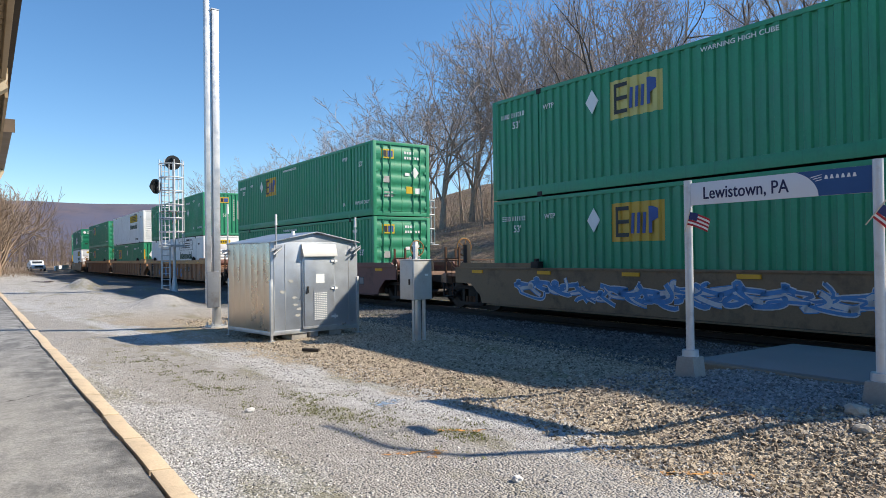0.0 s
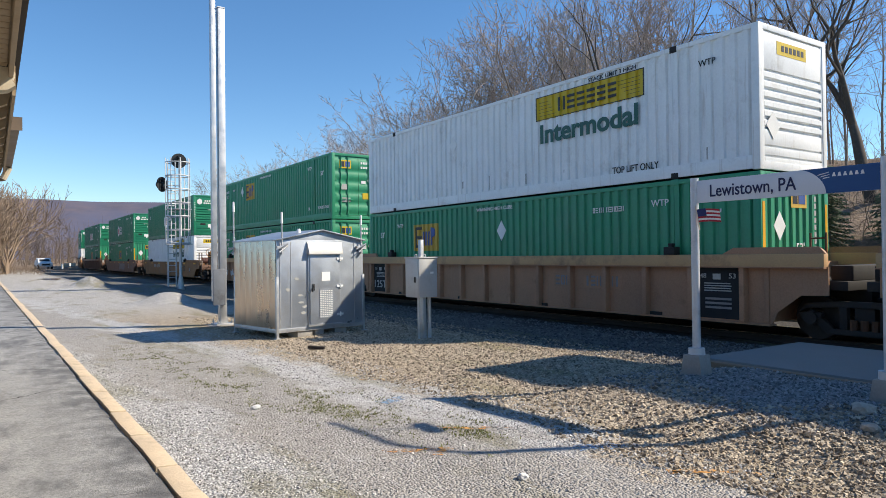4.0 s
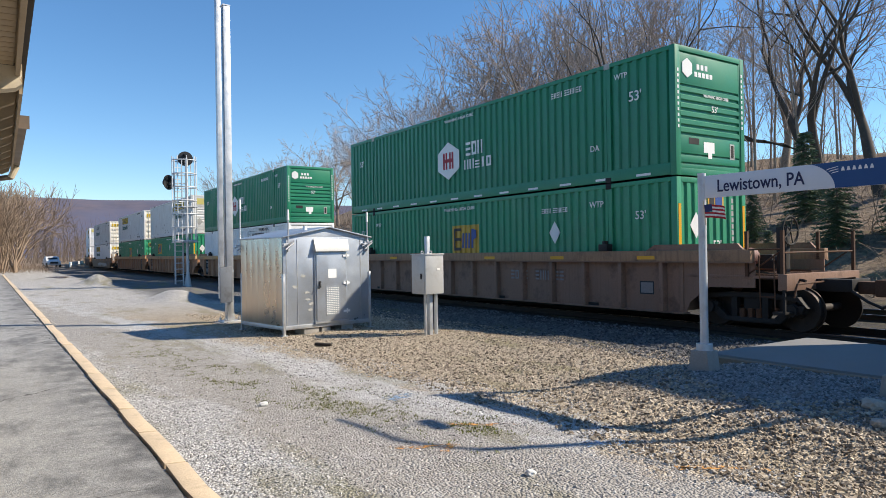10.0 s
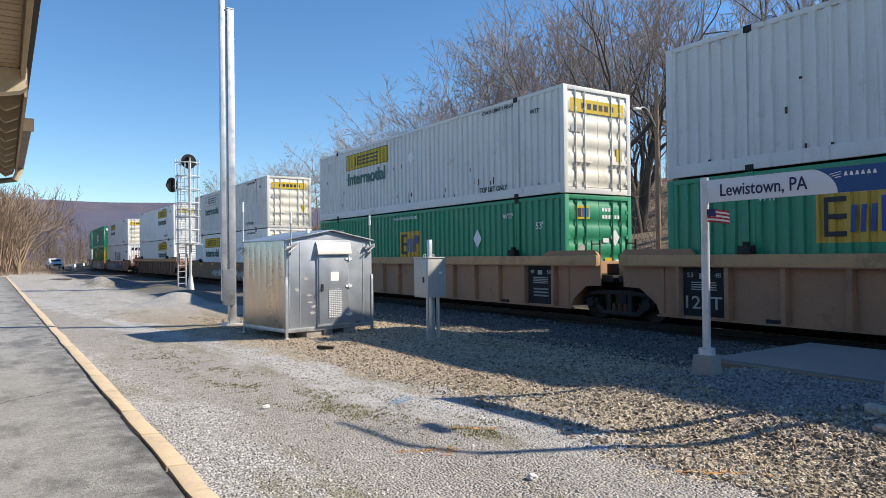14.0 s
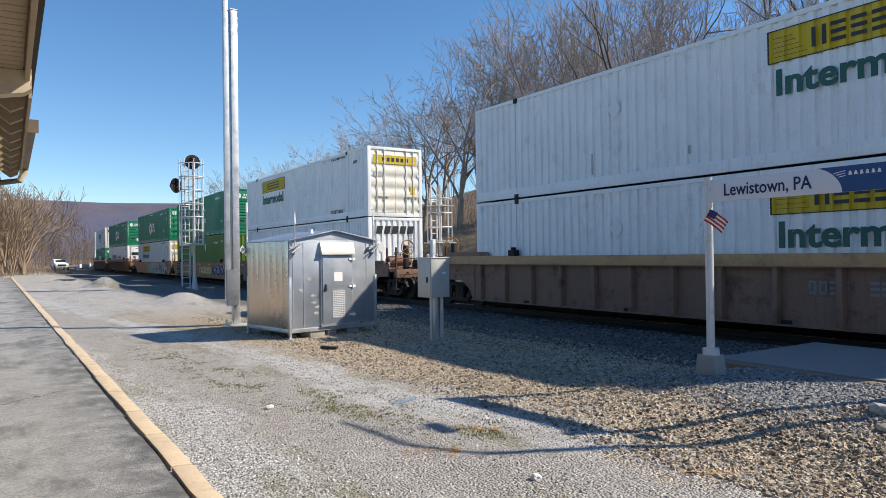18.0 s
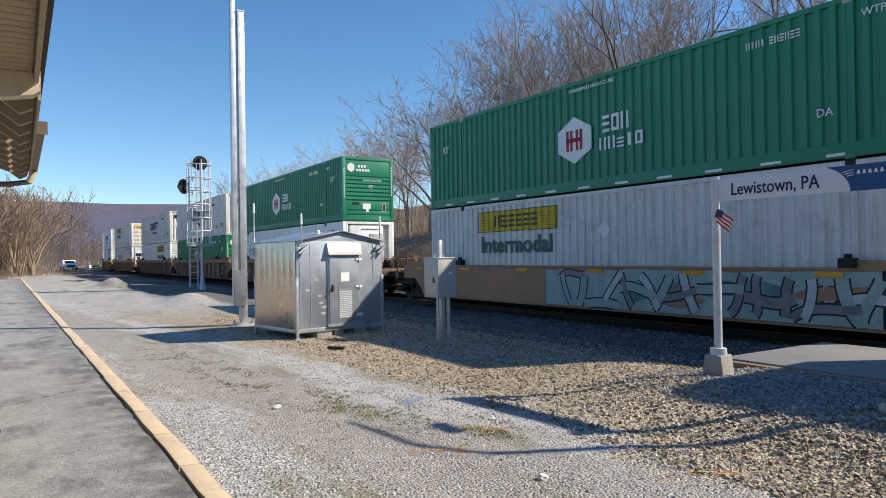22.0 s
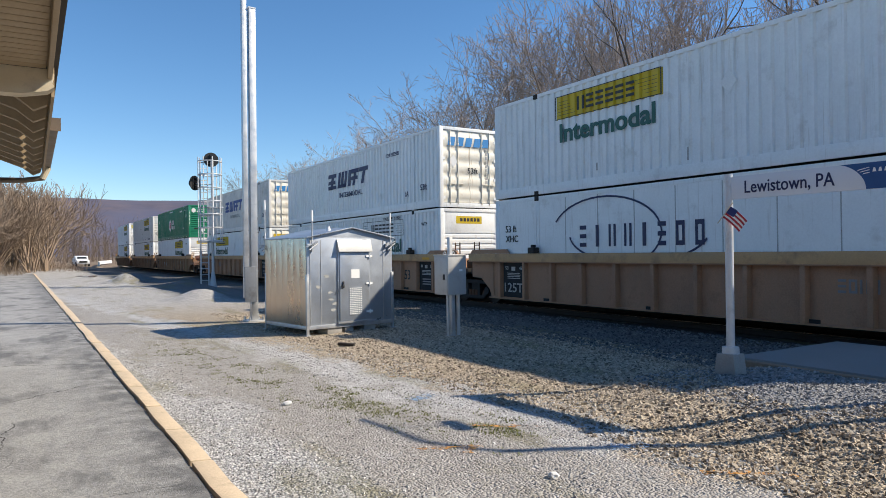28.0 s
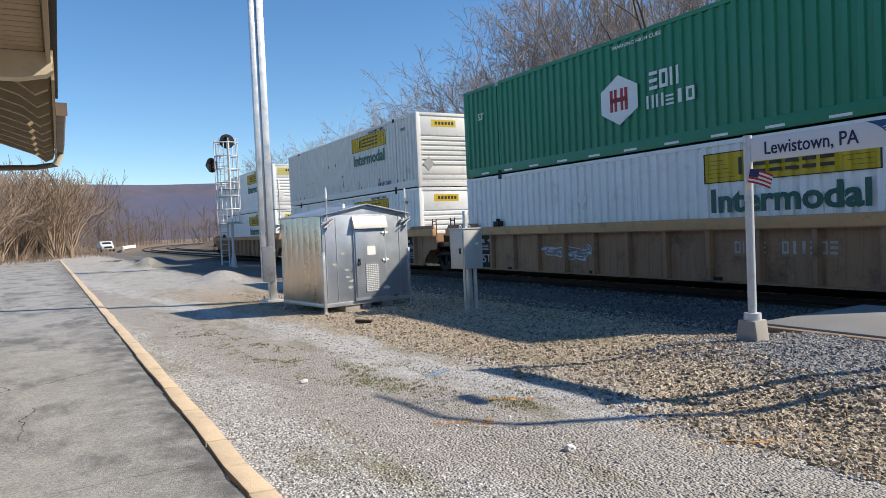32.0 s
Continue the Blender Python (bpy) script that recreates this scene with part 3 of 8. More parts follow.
def step(v, a, b):
    t = min(1.0, max(0.0, (v - a) / (b - a)))
    return t * t * (3 - 2 * t)


def bump2(x, y, cx, cy, sx, sy, h):
    return h * math.exp(-((x - cx) / sx) ** 2 - ((y - cy) / sy) ** 2)


def track_x(y):
    if y < BEND:
        return 13.895 - 0.01 * y
    return 12.845 + (y - BEND) ** 2 / (2 * RADIUS) * 1.02 if y < 265 else 56.4 + (y - 265) * 0.6


def height(x, y):
    d = x - track_x(y)
    z = 0.0
    if x > 1.5:
        near = step(x, 1.5, 2.6) * (1 - step(d, 9, 12)) * (1 - step(y, 90, 120))
        z += near * (0.035 * noise.noise((x * 0.55, y * 0.22, 0)) + 0.018 * noise.noise((x * 1.9, y * 1.3, 4)))
    # shallow ditch beside the track, then the ballast bed
    z -= 0.20 * step(d, -6.2, -4.2) * (1 - step(d, -2.9, -2.0))
    z -= 0.165 * step(d, -2.9, -2.0) * (1 - step(d, 6.5, 7.5))
    z += bump2(x, y, 6.9, 6.9, 1.3, 0.9, 0.06)
    # gravel mound on which the sign and the slab stand
    z += 0.225 * step(x, 4.75, 6.75) * (1 - step(y, 4.7, 6.7)) * (1 - step(x, 9.6, 11.2)) * step(y, -9, -6)
    z += bump2(x, y, 6.1, 5.6, 0.55, 0.5, 0.06) + bump2(x, y, 5.7, 3.2, 0.35, 0.9, 0.05)
    # heaps of ballast along the track
    z += bump2(x, y, 5.5, 26.7, 0.8, 0.9, 0.46) + bump2(x, y, 6.9, 31.8, 1.0, 1.6, 0.25) + bump2(x, y, 4.9, 46.0, 0.8, 1.7, 0.62) + bump2(x, y, 7.4, 40.0, 1.2, 3.0, 0.25) + bump2(x, y, 6.8, 58.0, 1.2, 2.4, 0.3)
    # wooded bank beyond the track
    bank = step(d, 8.0, 15.0) * 1.4 + max(0.0, min(d, 62.0) - 11.0) * 0.235
    z += bank * (1 - step(y, 190, 260)) * step(y, -120, -60) * (0.9 + 0.25 * noise.noise((x * 0.05, y * 0.05, 7))) if d > 8 else 0.0
    if d > 9 and y < 200:
        z += 0.25 * noise.noise((x * 0.3, y * 0.3, 2))
    return z


def spread(parts):
    out = []
    for a, b, s in parts:
        out += list(np.arange(a, b, s))
    return out + [parts[-1][1]]


def build_ground():
    xs = spread([(-4500, -500, 800), (-500, -60, 55), (-60, -4, 7), (-4, 1, 0.5), (1, 12, 0.22), (12, 20, 0.5), (20, 90, 2.5), (90, 500, 40), (500, 4500, 800)])
    ys = spread([(-4500, -500, 800), (-500, -60, 55), (-60, -4, 8), (-4, 18, 0.25), (18, 70, 0.7), (70, 280, 5), (280, 600, 30), (600, 4500, 600)])
    verts = [(x, y, height(x, y) if abs(x) < 600 and abs(y) < 700 else 0.0) for y in ys for x in xs]
    n = len(xs)
    faces = [(j * n + i, j * n + i + 1, (j + 1) * n + i + 1, (j + 1) * n + i) for j in range(len(ys) - 1) for i in range(n - 1)]
    me = bpy.data.meshes.new("ground")
    me.from_pydata(verts, [], faces)
    me.polygons.foreach_set("use_smooth", [True] * len(me.polygons))
    ob = part("ground", me, "ground")
    tagged(ob, "grey gravel ground with tan ballast and leaf-strewn bank", "ground", kind="structure")


def kerb_x(y):
    return 1.19 - 0.0142 * (y - 4.5)


def build_asphalt():
    b = Build()
    ys = [-8 + 0.2 * i for i in range(431)]
    rng = random.Random(4)
    edge = [kerb_x(y) - 0.092 - 0.03 * rng.random() - 0.05 * max(0.0, noise.noise((y * 0.9, 3, 0))) for y in ys]
    verts = []
    for y, e in zip(ys, edge):
        verts += [(-14 if y < 60 else -4.5, y, -0.08), (-14 if y < 60 else -4.5, y, 0.03), (e - 0.1, y, 0.036 + 0.004 * noise.noise((y, 0, 0))), (e, y, 0.022), (e, y, -0.08)]
    faces = [(5 * i + j, 5 * i + j + 1, 5 * i + j + 6, 5 * i + j + 5) for i in range(len(ys) - 1) for j in range(4)]
    b.add(verts, faces)
    ob = part("pavement", b, "asphalt")
    tagged(ob, "worn grey asphalt platform with cracks and dark stains", "pavement", kind="structure")


def build_kerb():
    top = thing("kerb", Matrix(), "pale sandy stone edging along the asphalt platform", "kerb", kind="structure")
    rng = random.Random(9)
    y = -6.0
    while y < 77:
        n = rng.choice((1.15, 1.3, 1.45)) if y < 30 else 2.4
        a, c = y + 0.012, y + n - 0.012
        w = 0.085 + 0.008 * rng.random()
        h = 0.042 + 0.012 * rng.random()
        b = Build()
        j = [rng.uniform(-0.011, 0.011) for _ in range(8)]
        xa, xc = kerb_x(a), kerb_x(c)
        xm, ym = (xa + xc) / 2 + j[6], (a + c) / 2
        top_ring = [(xa - w + j[0], a, h), (xa + w + j[1], a, h - 0.01), (xm + w + j[4], ym, h - 0.012 + j[5] * 0.5), (xc + w + j[2], c, h - 0.01), (xc - w + j[3], c, h), (xm - w + j[7], ym, h)]
        low = [(p, q, -0.1) for p, q, _ in top_ring]
        b.add(top_ring + low, [(0, 1, 2, 3, 4, 5)] + [(i, i + 6, (i + 1) % 6 + 6, (i + 1) % 6) for i in range(6)])
        part("kerb_stone", b.mesh("kerb_stone", bevel=0.012), "kerb", top)
        y += n


def rail_line(off, name):
    """Both parts of one rail along the track."""
    prof = [(-0.07, -0.17), (0.07, -0.17), (0.07, -0.155), (0.012, -0.135), (0.012, -0.045), (0.036, -0.035), (0.036, -0.004), (-0.036, -0.004), (-0.036, -0.035), (-0.012, -0.045), (-0.012, -0.135), (-0.07, -0.155)]
    ss = list(np.arange(-60, 100, 8.0)) + list(np.arange(100, 330, 6.0))
    n = len(prof)
    verts, tv = [], []
    for s in ss:
        for p, q in prof:
            x, y, a = track(s, off + p)
            verts.append((x, y, q))
        for p in (-0.03, 0.03):
            x, y, a = track(s, off + p)
            tv.append((x, y, 0.0))
        for p in (-0.034, 0.034):
            x, y, a = track(s, off + p)
            tv.append((x, y, -0.0045))
    faces = [(i * n + j, i * n + (j + 1) % n, (i + 1) * n + (j + 1) % n, (i + 1) * n + j) for i in range(len(ss) - 1) for j in range(n)]
    tf = []
    for i in range(len(ss) - 1):
        for a, c in ((0, 1), (1, 3), (2, 0)):
            tf.append((4 * i + a, 4 * i + c, 4 * i + 4 + c, 4 * i + 4 + a))
    return Build().add(verts, faces).mesh(name), Build().add(tv, tf).mesh(name)


def build_track(off, label, ties):
    top = thing("railway_track", Matrix(), label, "railway track", "railway tracks", "structure")
    for r in (-0.7525, 0.7525):
        web, head = rail_line(off + r, "rail")
        ob = part("rail", web, "rail", top)
        part("running_surface", head, "rail_top", ob)
    tie = Build().box(-1.28, -0.11, -0.36, 1.28, 0.11, -0.176)
    for r in (-0.7525, 0.7525):
        tie.box(r - 0.18, -0.09, -0.176, r + 0.18, 0.09, -0.168)
    tie = tie.mesh("sleeper")
    rng = random.Random(3)
    for i in range(ties):
        x, y, a = track(-16 + i * 0.56, off)
        part("sleeper", tie, "sleeper", top, at=pose(x, y, rng.uniform(-0.006, 0.004), 0, 0, -math.degrees(a) + rng.uniform(-1, 1)))


# ---- still things beside the track ----
def build_shelter():
    """The ribbed aluminium equipment shelter."""
    top = thing("equipment_shelter", pose(4.80, 13.28, 0.0, 0, 0, 9.5), "aluminium equipment shelter with gabled roof and vented door", "utility shelter")
    W, L, H0, H1 = 2.20, 1.88, 0.17, 2.02
    b = Build().box(0.02, 0.02, H0, W - 0.02, L, H1)
    b.slab([(0.02, H1), (W - 0.02, H1), (W / 2, H1 + 0.19)], "y", 0.02, L)
    part("body", b.mesh("body", bevel=0.006), "aluminium", top)
    # roof sheets with a small overhang
    for s in (0, 1):
        r = Build()
        x0, x1 = (-0.012, W / 2) if s == 0 else (W / 2, W + 0.012)
        za, zb = (H1 - 0.015, H1 + 0.2) if s == 0 else (H1 + 0.2, H1 - 0.015)
        r.slab([(x0, za), (x1, zb), (x1, zb + 0.025), (x0, za + 0.025)], "y", -0.05, L + 0.05)
        part("roof_sheet", r.mesh("roof_sheet", bevel=0.004), "aluminium", top)
    # side panels with standing seams
    n = 7
    for i in range(n):
        y0 = 0.04 + i * (L - 0.06) / n
        part("side_panel", Build().box(0.004, y0 + 0.0012, H0 + 0.02, 0.018, y0 + (L - 0.06) / n - 0.0012, H1 - 0.02).mesh("side_panel", bevel=0.002), "aluminium_side", top)
    # corner posts and base frame
    for x, y in ((0.0, 0.0), (W - 0.05, 0.0), (0.0, L - 0.05), (W - 0.05, L - 0.05)):
        part("corner_post", Build().box(x, y, 0.02, x + 0.055, y + 0.055, 1.26).mesh("corner_post", bevel=0.004), "galvanised", top)
        part("foot_plate", Build().box(x - 0.02, y - 0.02, -0.02, x + 0.09, y + 0.09, 0.02), "galvanised", top)
    part("base_beam", Build().box(0.056, 0.0, 0.12, W - 0.052, 0.05, 0.2).mesh("base_beam", bevel=0.004), "galvanised", top)
    part("base_beam", Build().box(0.0, 0.056, 0.12, 0.05, L - 0.052, 0.2).mesh("base_beam", bevel=0.004), "galvanised", top)
    # sill blocks under the door side
    for x0, x1 in ((0.50, 0.86), (0.93, 1.14), (1.42, 1.72)):
        part("support_block", Build().box(x0, 0.03, -0.05, x1, 0.42, 0.118).mesh("support_block", bevel=0.01), "concrete", top)
    # front face: seams, door and its fittings
    for x in (0.09, 0.34, 1.93):
        part("seam", Build().box(x, 0.012, H0 + 0.03, x + 0.012, 0.019, H1 - 0.05), "galvanised", top)
    d0, d1 = 0.78, 1.52
    part("door_frame", Build().box(d0 - 0.035, -0.008, 0.2, d1 + 0.035, 0.018, 1.96).mesh("door_frame", bevel=0.004), "aluminium", top)
    door = part("door", Build().box(d0, -0.028, 0.25, d1, -0.009, 1.70).mesh("door", bevel=0.006), "aluminium", top, "dull aluminium door with a vent")
    part("rain_hood", Build().slab([(-0.012, 1.97), (0.016, 1.98), (0.016, 1.74), (-0.085, 1.715), (-0.085, 1.735)][::-1], "x", d0 - 0.05, d1 + 0.06), "cabinet", top, "folded rain hood over the door")
    part("threshold", Build().box(d0 - 0.05, -0.05, 0.20, d1 + 0.05, -0.009, 0.235), "galvanised", top)
    # louvre: frame and rows of slots
    lou = part("louvre", Build().box(1.0, -0.034, 0.36, 1.34, -0.029, 0.98), "aluminium", door, "punched vent grille")
    slot = Build().box(0, -0.038, 0, 0.04, -0.0345, 0.018).mesh("vent_slot")
    for i in range(6):
        for j in range(15):
            part("vent_slot", slot, "paper", lou, at=Matrix.Translation((1.015 + i * 0.054, 0, 0.38 + j * 0.039)))
    part("notice", Build().box(1.06, -0.033, 1.15, 1.27, -0.0285, 1.34), "paper", door, "white paper notice")
    hd = Build().box(0.83, -0.045, 0.95, 0.88, -0.029, 1.09)
    hd.tube((0.855, -0.05, 1.05), (0.80, -0.075, 0.93), 0.014)
    part("handle", hd.mesh("handle", bevel=0.004), "dark_metal", door, "dark turned handle with padlock")
    for z in (0.42, 1.03, 1.62):
        hg = Build().box(1.44, -0.046, z - 0.022, 1.60, -0.029, z + 0.022).tube((1.525, -0.048, z - 0.05), (1.525, -0.048, z + 0.05), 0.012)
        part("hinge", hg, "paper", top, "pale hinge")
    # antenna rods on brackets
    for x, y, hgt in ((0.12, -0.03, 0.62), (W - 0.1, -0.03, 0.62), (0.02, L + 0.02, 0.95)):
        br = Build().box(x - 0.02, y - 0.03, H1 - 0.30, x + 0.02, y + 0.05, H1 - 0.26).box(x - 0.12, y - 0.025, H1 - 0.16, x + 0.12, y + 0.045, H1 - 0.13)
        br.tube((x - 0.14, y - 0.01, H1 - 0.2), (x + 0.1, y - 0.05, H1 - 0.08), 0.018).tube((x - 0.1, y - 0.06, H1 - 0.26), (x + 0.12, y - 0.02, H1 - 0.12), 0.014)
        part("antenna_bracket", br, "galvanised", top)
        rod = part("antenna_rod", Build().tube((x, y, H1 - 0.28), (x, y, H1 + hgt - 0.28), 0.016), "galvanised", top)
        part("antenna_tip", Build().tube((x, y, H1 + hgt - 0.28), (x, y, H1 + hgt - 0.06), 0.026, 0.02), "paper", rod, "white antenna sleeve")
    part("roof_vent", Build().tube((W / 2 - 0.3, 0.45, H1 + 0.13), (W / 2 - 0.3, 0.45, H1 + 0.25), 0.06, 0.035, n=12), "paper", top, "small white roof vent")
    # dents and smears on the front
    for x, z in ((0.28, 1.0), (0.55, 0.86), (0.6, 0.72), (0.63, 0.5), (0.48, 1.22), (0.68, 0.62)):
        pts = [(x + 0.09 * random.Random(int(x * 99) + i).uniform(0.4, 1) * math.cos(i * 1.05), z + 0.05 * random.Random(int(z * 99) + i).uniform(0.3, 1) * math.sin(i * 1.05)) for i in range(6)]
        part("smear", Build().slab(pts, "y", 0.0165, 0.0185), "letter_faded", top, "pale chalky smear")


def build_junction_box():
    top = thing("junction_box", pose(7.24, 11.58, -0.03, 0, 0, 6), "grey steel electrical cabinet on two galvanised posts", "electrical cabinet")
    body = part("cabinet", Build().box(-0.22, -0.16, 0.86, 0.24, 0.30, 1.64).mesh("cabinet", bevel=0.012), "cabinet", top)
    part("lid", Build().box(-0.235, -0.175, 1.64, 0.255, 0.315, 1.665).mesh("lid", bevel=0.006), "cabinet", top)
    part("door_panel", Build().box(-0.232, -0.13, 0.89, -0.2205, 0.27, 1.61).mesh("door_panel", bevel=0.004), "cabinet", body)
    part("latch", Build().box(-0.25, -0.06, 1.16, -0.233, -0.02, 1.27), "dark_metal", body)
    part("label_plate", Build().box(0.06, -0.166, 1.33, 0.14, -0.1605, 1.37), "paper", body)
    for x, y in ((-0.1, 0.1), (0.12, 0.1)):
        ring = Build()
        p = [(x + 0.028 * math.cos(a), y, 1.69 + 0.03 * math.sin(a)) for a in np.linspace(0, 2 * math.pi, 11)]
        part("lifting_eye", ring.pipe(p, 0.01, 6), "galvanised", top)
    part("post", Build().box(0.10, 0.2, -0.15, 0.18, 0.28, 2.02).mesh("post", bevel=0.006), "galvanised", top)
    part("post", Build().box(-0.02, -0.02, -0.15, 0.06, 0.06, 0.86).mesh("post", bevel=0.006), "galvanised", top)
    part("conduit", Build().tube((-0.1, 0.02, -0.15), (-0.1, 0.02, 0.86), 0.03), "galvanised", top)
    part("conduit", Build().tube((0.17, 0.02, -0.15), (0.17, 0.02, 0.86), 0.038), "galvanised", top)


def build_tall_pole():
    """Two steel members side by side, higher than the picture."""
    top = thing("steel_column", pose(4.76, 17.0, 0.0, 0, 0, 4), "tall galvanised steel column of two members with a cable box", "steel column")
    H = 7.85
    web = Build().box(-0.085, -0.085, 0.05, 0.085, 0.085, H)
    part("column", web.mesh("column", bevel=0.01), "galvanised", top)
    part("cap", Build().box(-0.095, -0.095, H, 0.095, 0.095, H + 0.03), "galvanised", top)
    part("base_plate", Build().box(-0.22, -0.22, 0.0, 0.22, 0.22, 0.05).mesh("base_plate", bevel=0.008), "galvanised", top)
    part("footing", Build().box(-0.34, -0.34, -0.2, 0.34, 0.34, 0.012).mesh("footing", bevel=0.02), "concrete", top)
    for x, y in ((-0.17, -0.17), (0.17, -0.17), (-0.17, 0.17), (0.17, 0.17)):
        part("anchor_bolt", Build().tube((x, y, 0.05), (x, y, 0.14), 0.018).tube((x, y, 0.07), (x, y, 0.10), 0.034, n=6), "galvanised", top)
    part("cable_duct", Build().box(-0.25, -0.05, 0.6, -0.135, 0.07, 9.6).mesh("cable_duct", bevel=0.006), "galvanised", top)
    for z in (1.25,):
        part("strap", Build().box(-0.255, -0.056, z, 0.09, -0.086, z + 0.05), "galvanised", top)
    part("cable_box", Build().box(-0.27, -0.135, 0.50, 0.03, -0.092, 1.38).mesh("cable_box", bevel=0.01), "box_grey", top, "dark grey cable box")


def build_signal(at, label, heads=True, tall=6.9):
    top = thing("railway_signal", at, label, "railway signal", "railway signals")
    part("mast", Build().tube((0, 0, 0), (0, 0, tall), 0.075, n=12), "signal_silver", top)
    part("base", Build().tube((0, 0, -0.1), (0, 0, 0.75), 0.2, 0.085, n=12), "signal_silver", top, "flared cast base")
    for x in (-0.62, -0.24):
        part("ladder_rail", Build().box(x - 0.02, -0.03, -0.1, x + 0.02, 0.03, tall - 0.05), "signal_silver", top)
    z = 0.3
    while z < tall - 0.2:
        part("rung", Build().tube((-0.62, 0, z), (-0.24, 0, z), 0.022, n=6), "signal_silver", top)
        z += 0.32
    for x in (-0.66, -0.2):
        part("ladder_strut", Build().tube((x, 0.02, -0.1), (x, 0.02, 2.36), 0.016, n=6), "signal_silver", top)
    # safety cage: hoops and uprights
    def ring(z, r):
        return [(-0.14 + r * math.cos(a), -0.1 + r * math.sin(a), z) for a in np.linspace(0, 2 * math.pi, 17)]
    z = 2.45
    while z < tall - 0.1:
        part("cage_hoop", Build().pipe(ring(z, 0.62), 0.03, 5), "signal_silver", top)
        z += 0.72
    for a in np.linspace(0, 2 * math.pi, 9)[:-1]:
        x, y = -0.14 + 0.62 * math.cos(a), -0.1 + 0.62 * math.sin(a)
        part("cage_upright", Build().tube((x, y, 2.4), (x, y, tall + 0.1), 0.026, n=5), "signal_silver", top)
    part("work_platform", Build().box(-0.7, -0.66, 2.36, 0.5, 0.5, 2.4), "signal_silver", top)
    part("work_platform", Build().box(-0.7, -0.5, 4.25, 0.5, 0.3, 4.28), "signal_silver", top)
    if heads:
        for z, x in ((tall + 0.02, 0.0), (tall - 1.3, -0.80)):
            disc = Build().tube((x, 0.20, z), (x, 0.24, z), 0.40, n=28)
            turned = Matrix.Translation((x, 0.1, 0)) @ Matrix.Rotation(radians(0 if x == 0 else 38), 4, 'Z') @ Matrix.Translation((-x, -0.1, 0))
            hd = part("signal_head", disc, "signal_black", top, "round black signal target", at=turned)
            part("lamp_housing", Build().tube((x, 0.24, z), (x, 0.5, z), 0.2, 0.16, n=14), "signal_black", hd)
            for q in range(3):
                zz = z + (0.22, 0.0, -0.22)[q]
                part("hood", Build().tube((x, 0.02, zz), (x, 0.20, zz), 0.085, n=12), "signal_black", hd)
                part("lens", Build().tube((x, 0.185, zz), (x, 0.198, zz), 0.07, n=12), "lens", hd)
        part("bracket", Build().tube((-0.85, 0.05, tall - 1.35), (0, 0.05, tall - 1.35), 0.03), "signal_silver", top)


def build_station_sign():
    """The name board on two posts with concrete feet."""
    p1, p2 = Vector((7.087, 5.121, 0)), Vector((7.22, 3.07, 0))
    d = (p2 - p1)
    ang = math.degrees(math.atan2(d.y, d.x))
    top = thing("station_sign", pose(p1.x, p1.y, 0.215, 0, 0, ang) @ Matrix.Scale(0.858, 4), "white and blue station name board on two grey posts", "station sign")
    W = d.length / 0.858
    for x, h, dz in ((0, 2.64, 0.0), (W, 2.66, -0.02)):
        h += 0.09
        ps = part("post", Build().tube((x, 0, 0.27 + dz), (x, 0, h), 0.056, n=20), "post_white", top)
        part("post_cap", Build().tube((x, 0, h), (x, 0, h + 0.012), 0.058, n=20), "post_white", ps)
        part("collar", Build().tube((x, 0, 0.26 + dz), (x, 0, 0.36 + dz), 0.115, 0.11, n=20), "post_white", ps, "pale collar at the foot of the post")
        ft = Build()
        ft.slab([(x - 0.19, -0.15), (x + 0.17, -0.15), (x + 0.12, 0.27 + dz), (x - 0.13, 0.27 + dz)], "y", -0.14, 0.14)
        part("concrete_foot", ft.mesh("concrete_foot", bevel=0.02), "concrete", top, "rough grey concrete foot")
    z0, z1 = 2.39, 2.70
    part("board", Build().box(0.052, -0.018, z0, W - 0.052, 0.018, z1).mesh("board", bevel=0.004), "sign_white", top)
    # blue field with a curved left edge
    xs = np.linspace(0, 1, 14)
    curve = [(1.46 + 0.30 * math.sin(t * math.pi / 2) ** 1.3 * 1.0, z1 - (z1 - z0) * (1 - math.cos(t * math.pi / 2))) for t in xs]
    pts = [(W - 0.054, z0 + 0.001), (W - 0.054, z1 - 0.001)] + [(x, min(z1 - 0.001, max(z0 + 0.001, z))) for x, z in curve]
    part("blue_field", Build().slab(pts[::-1], "y", -0.021, -0.0185), "sign_blue", top, "dark blue field with curved edge")
    letters(top, "Lewistown, PA", (0.25, -0.020, z0 + 0.075), 0.165, "navy", width=1.16, facing=FRONT)
    # swoosh and word as plain bars
    for i in range(3):
        part("logo_bar", Build().slab([(1.66 + 0.03 * i, 2.61 - i * 0.022), (1.80, 2.64 - i * 0.03), (1.80, 2.647 - i * 0.03), (1.68 + 0.03 * i, 2.625 - i * 0.022)], "y", -0.0235, -0.0212), "letter_white", top)
    for i in range(6):
        x = 1.83 + i * 0.062
        part("logo_block", Build().slab([(x, 2.588), (x + 0.042, 2.588), (x + 0.03, 2.635), (x + 0.012, 2.635)], "y", -0.0235, -0.0212), "letter_white", top)
    return top, p1, p2


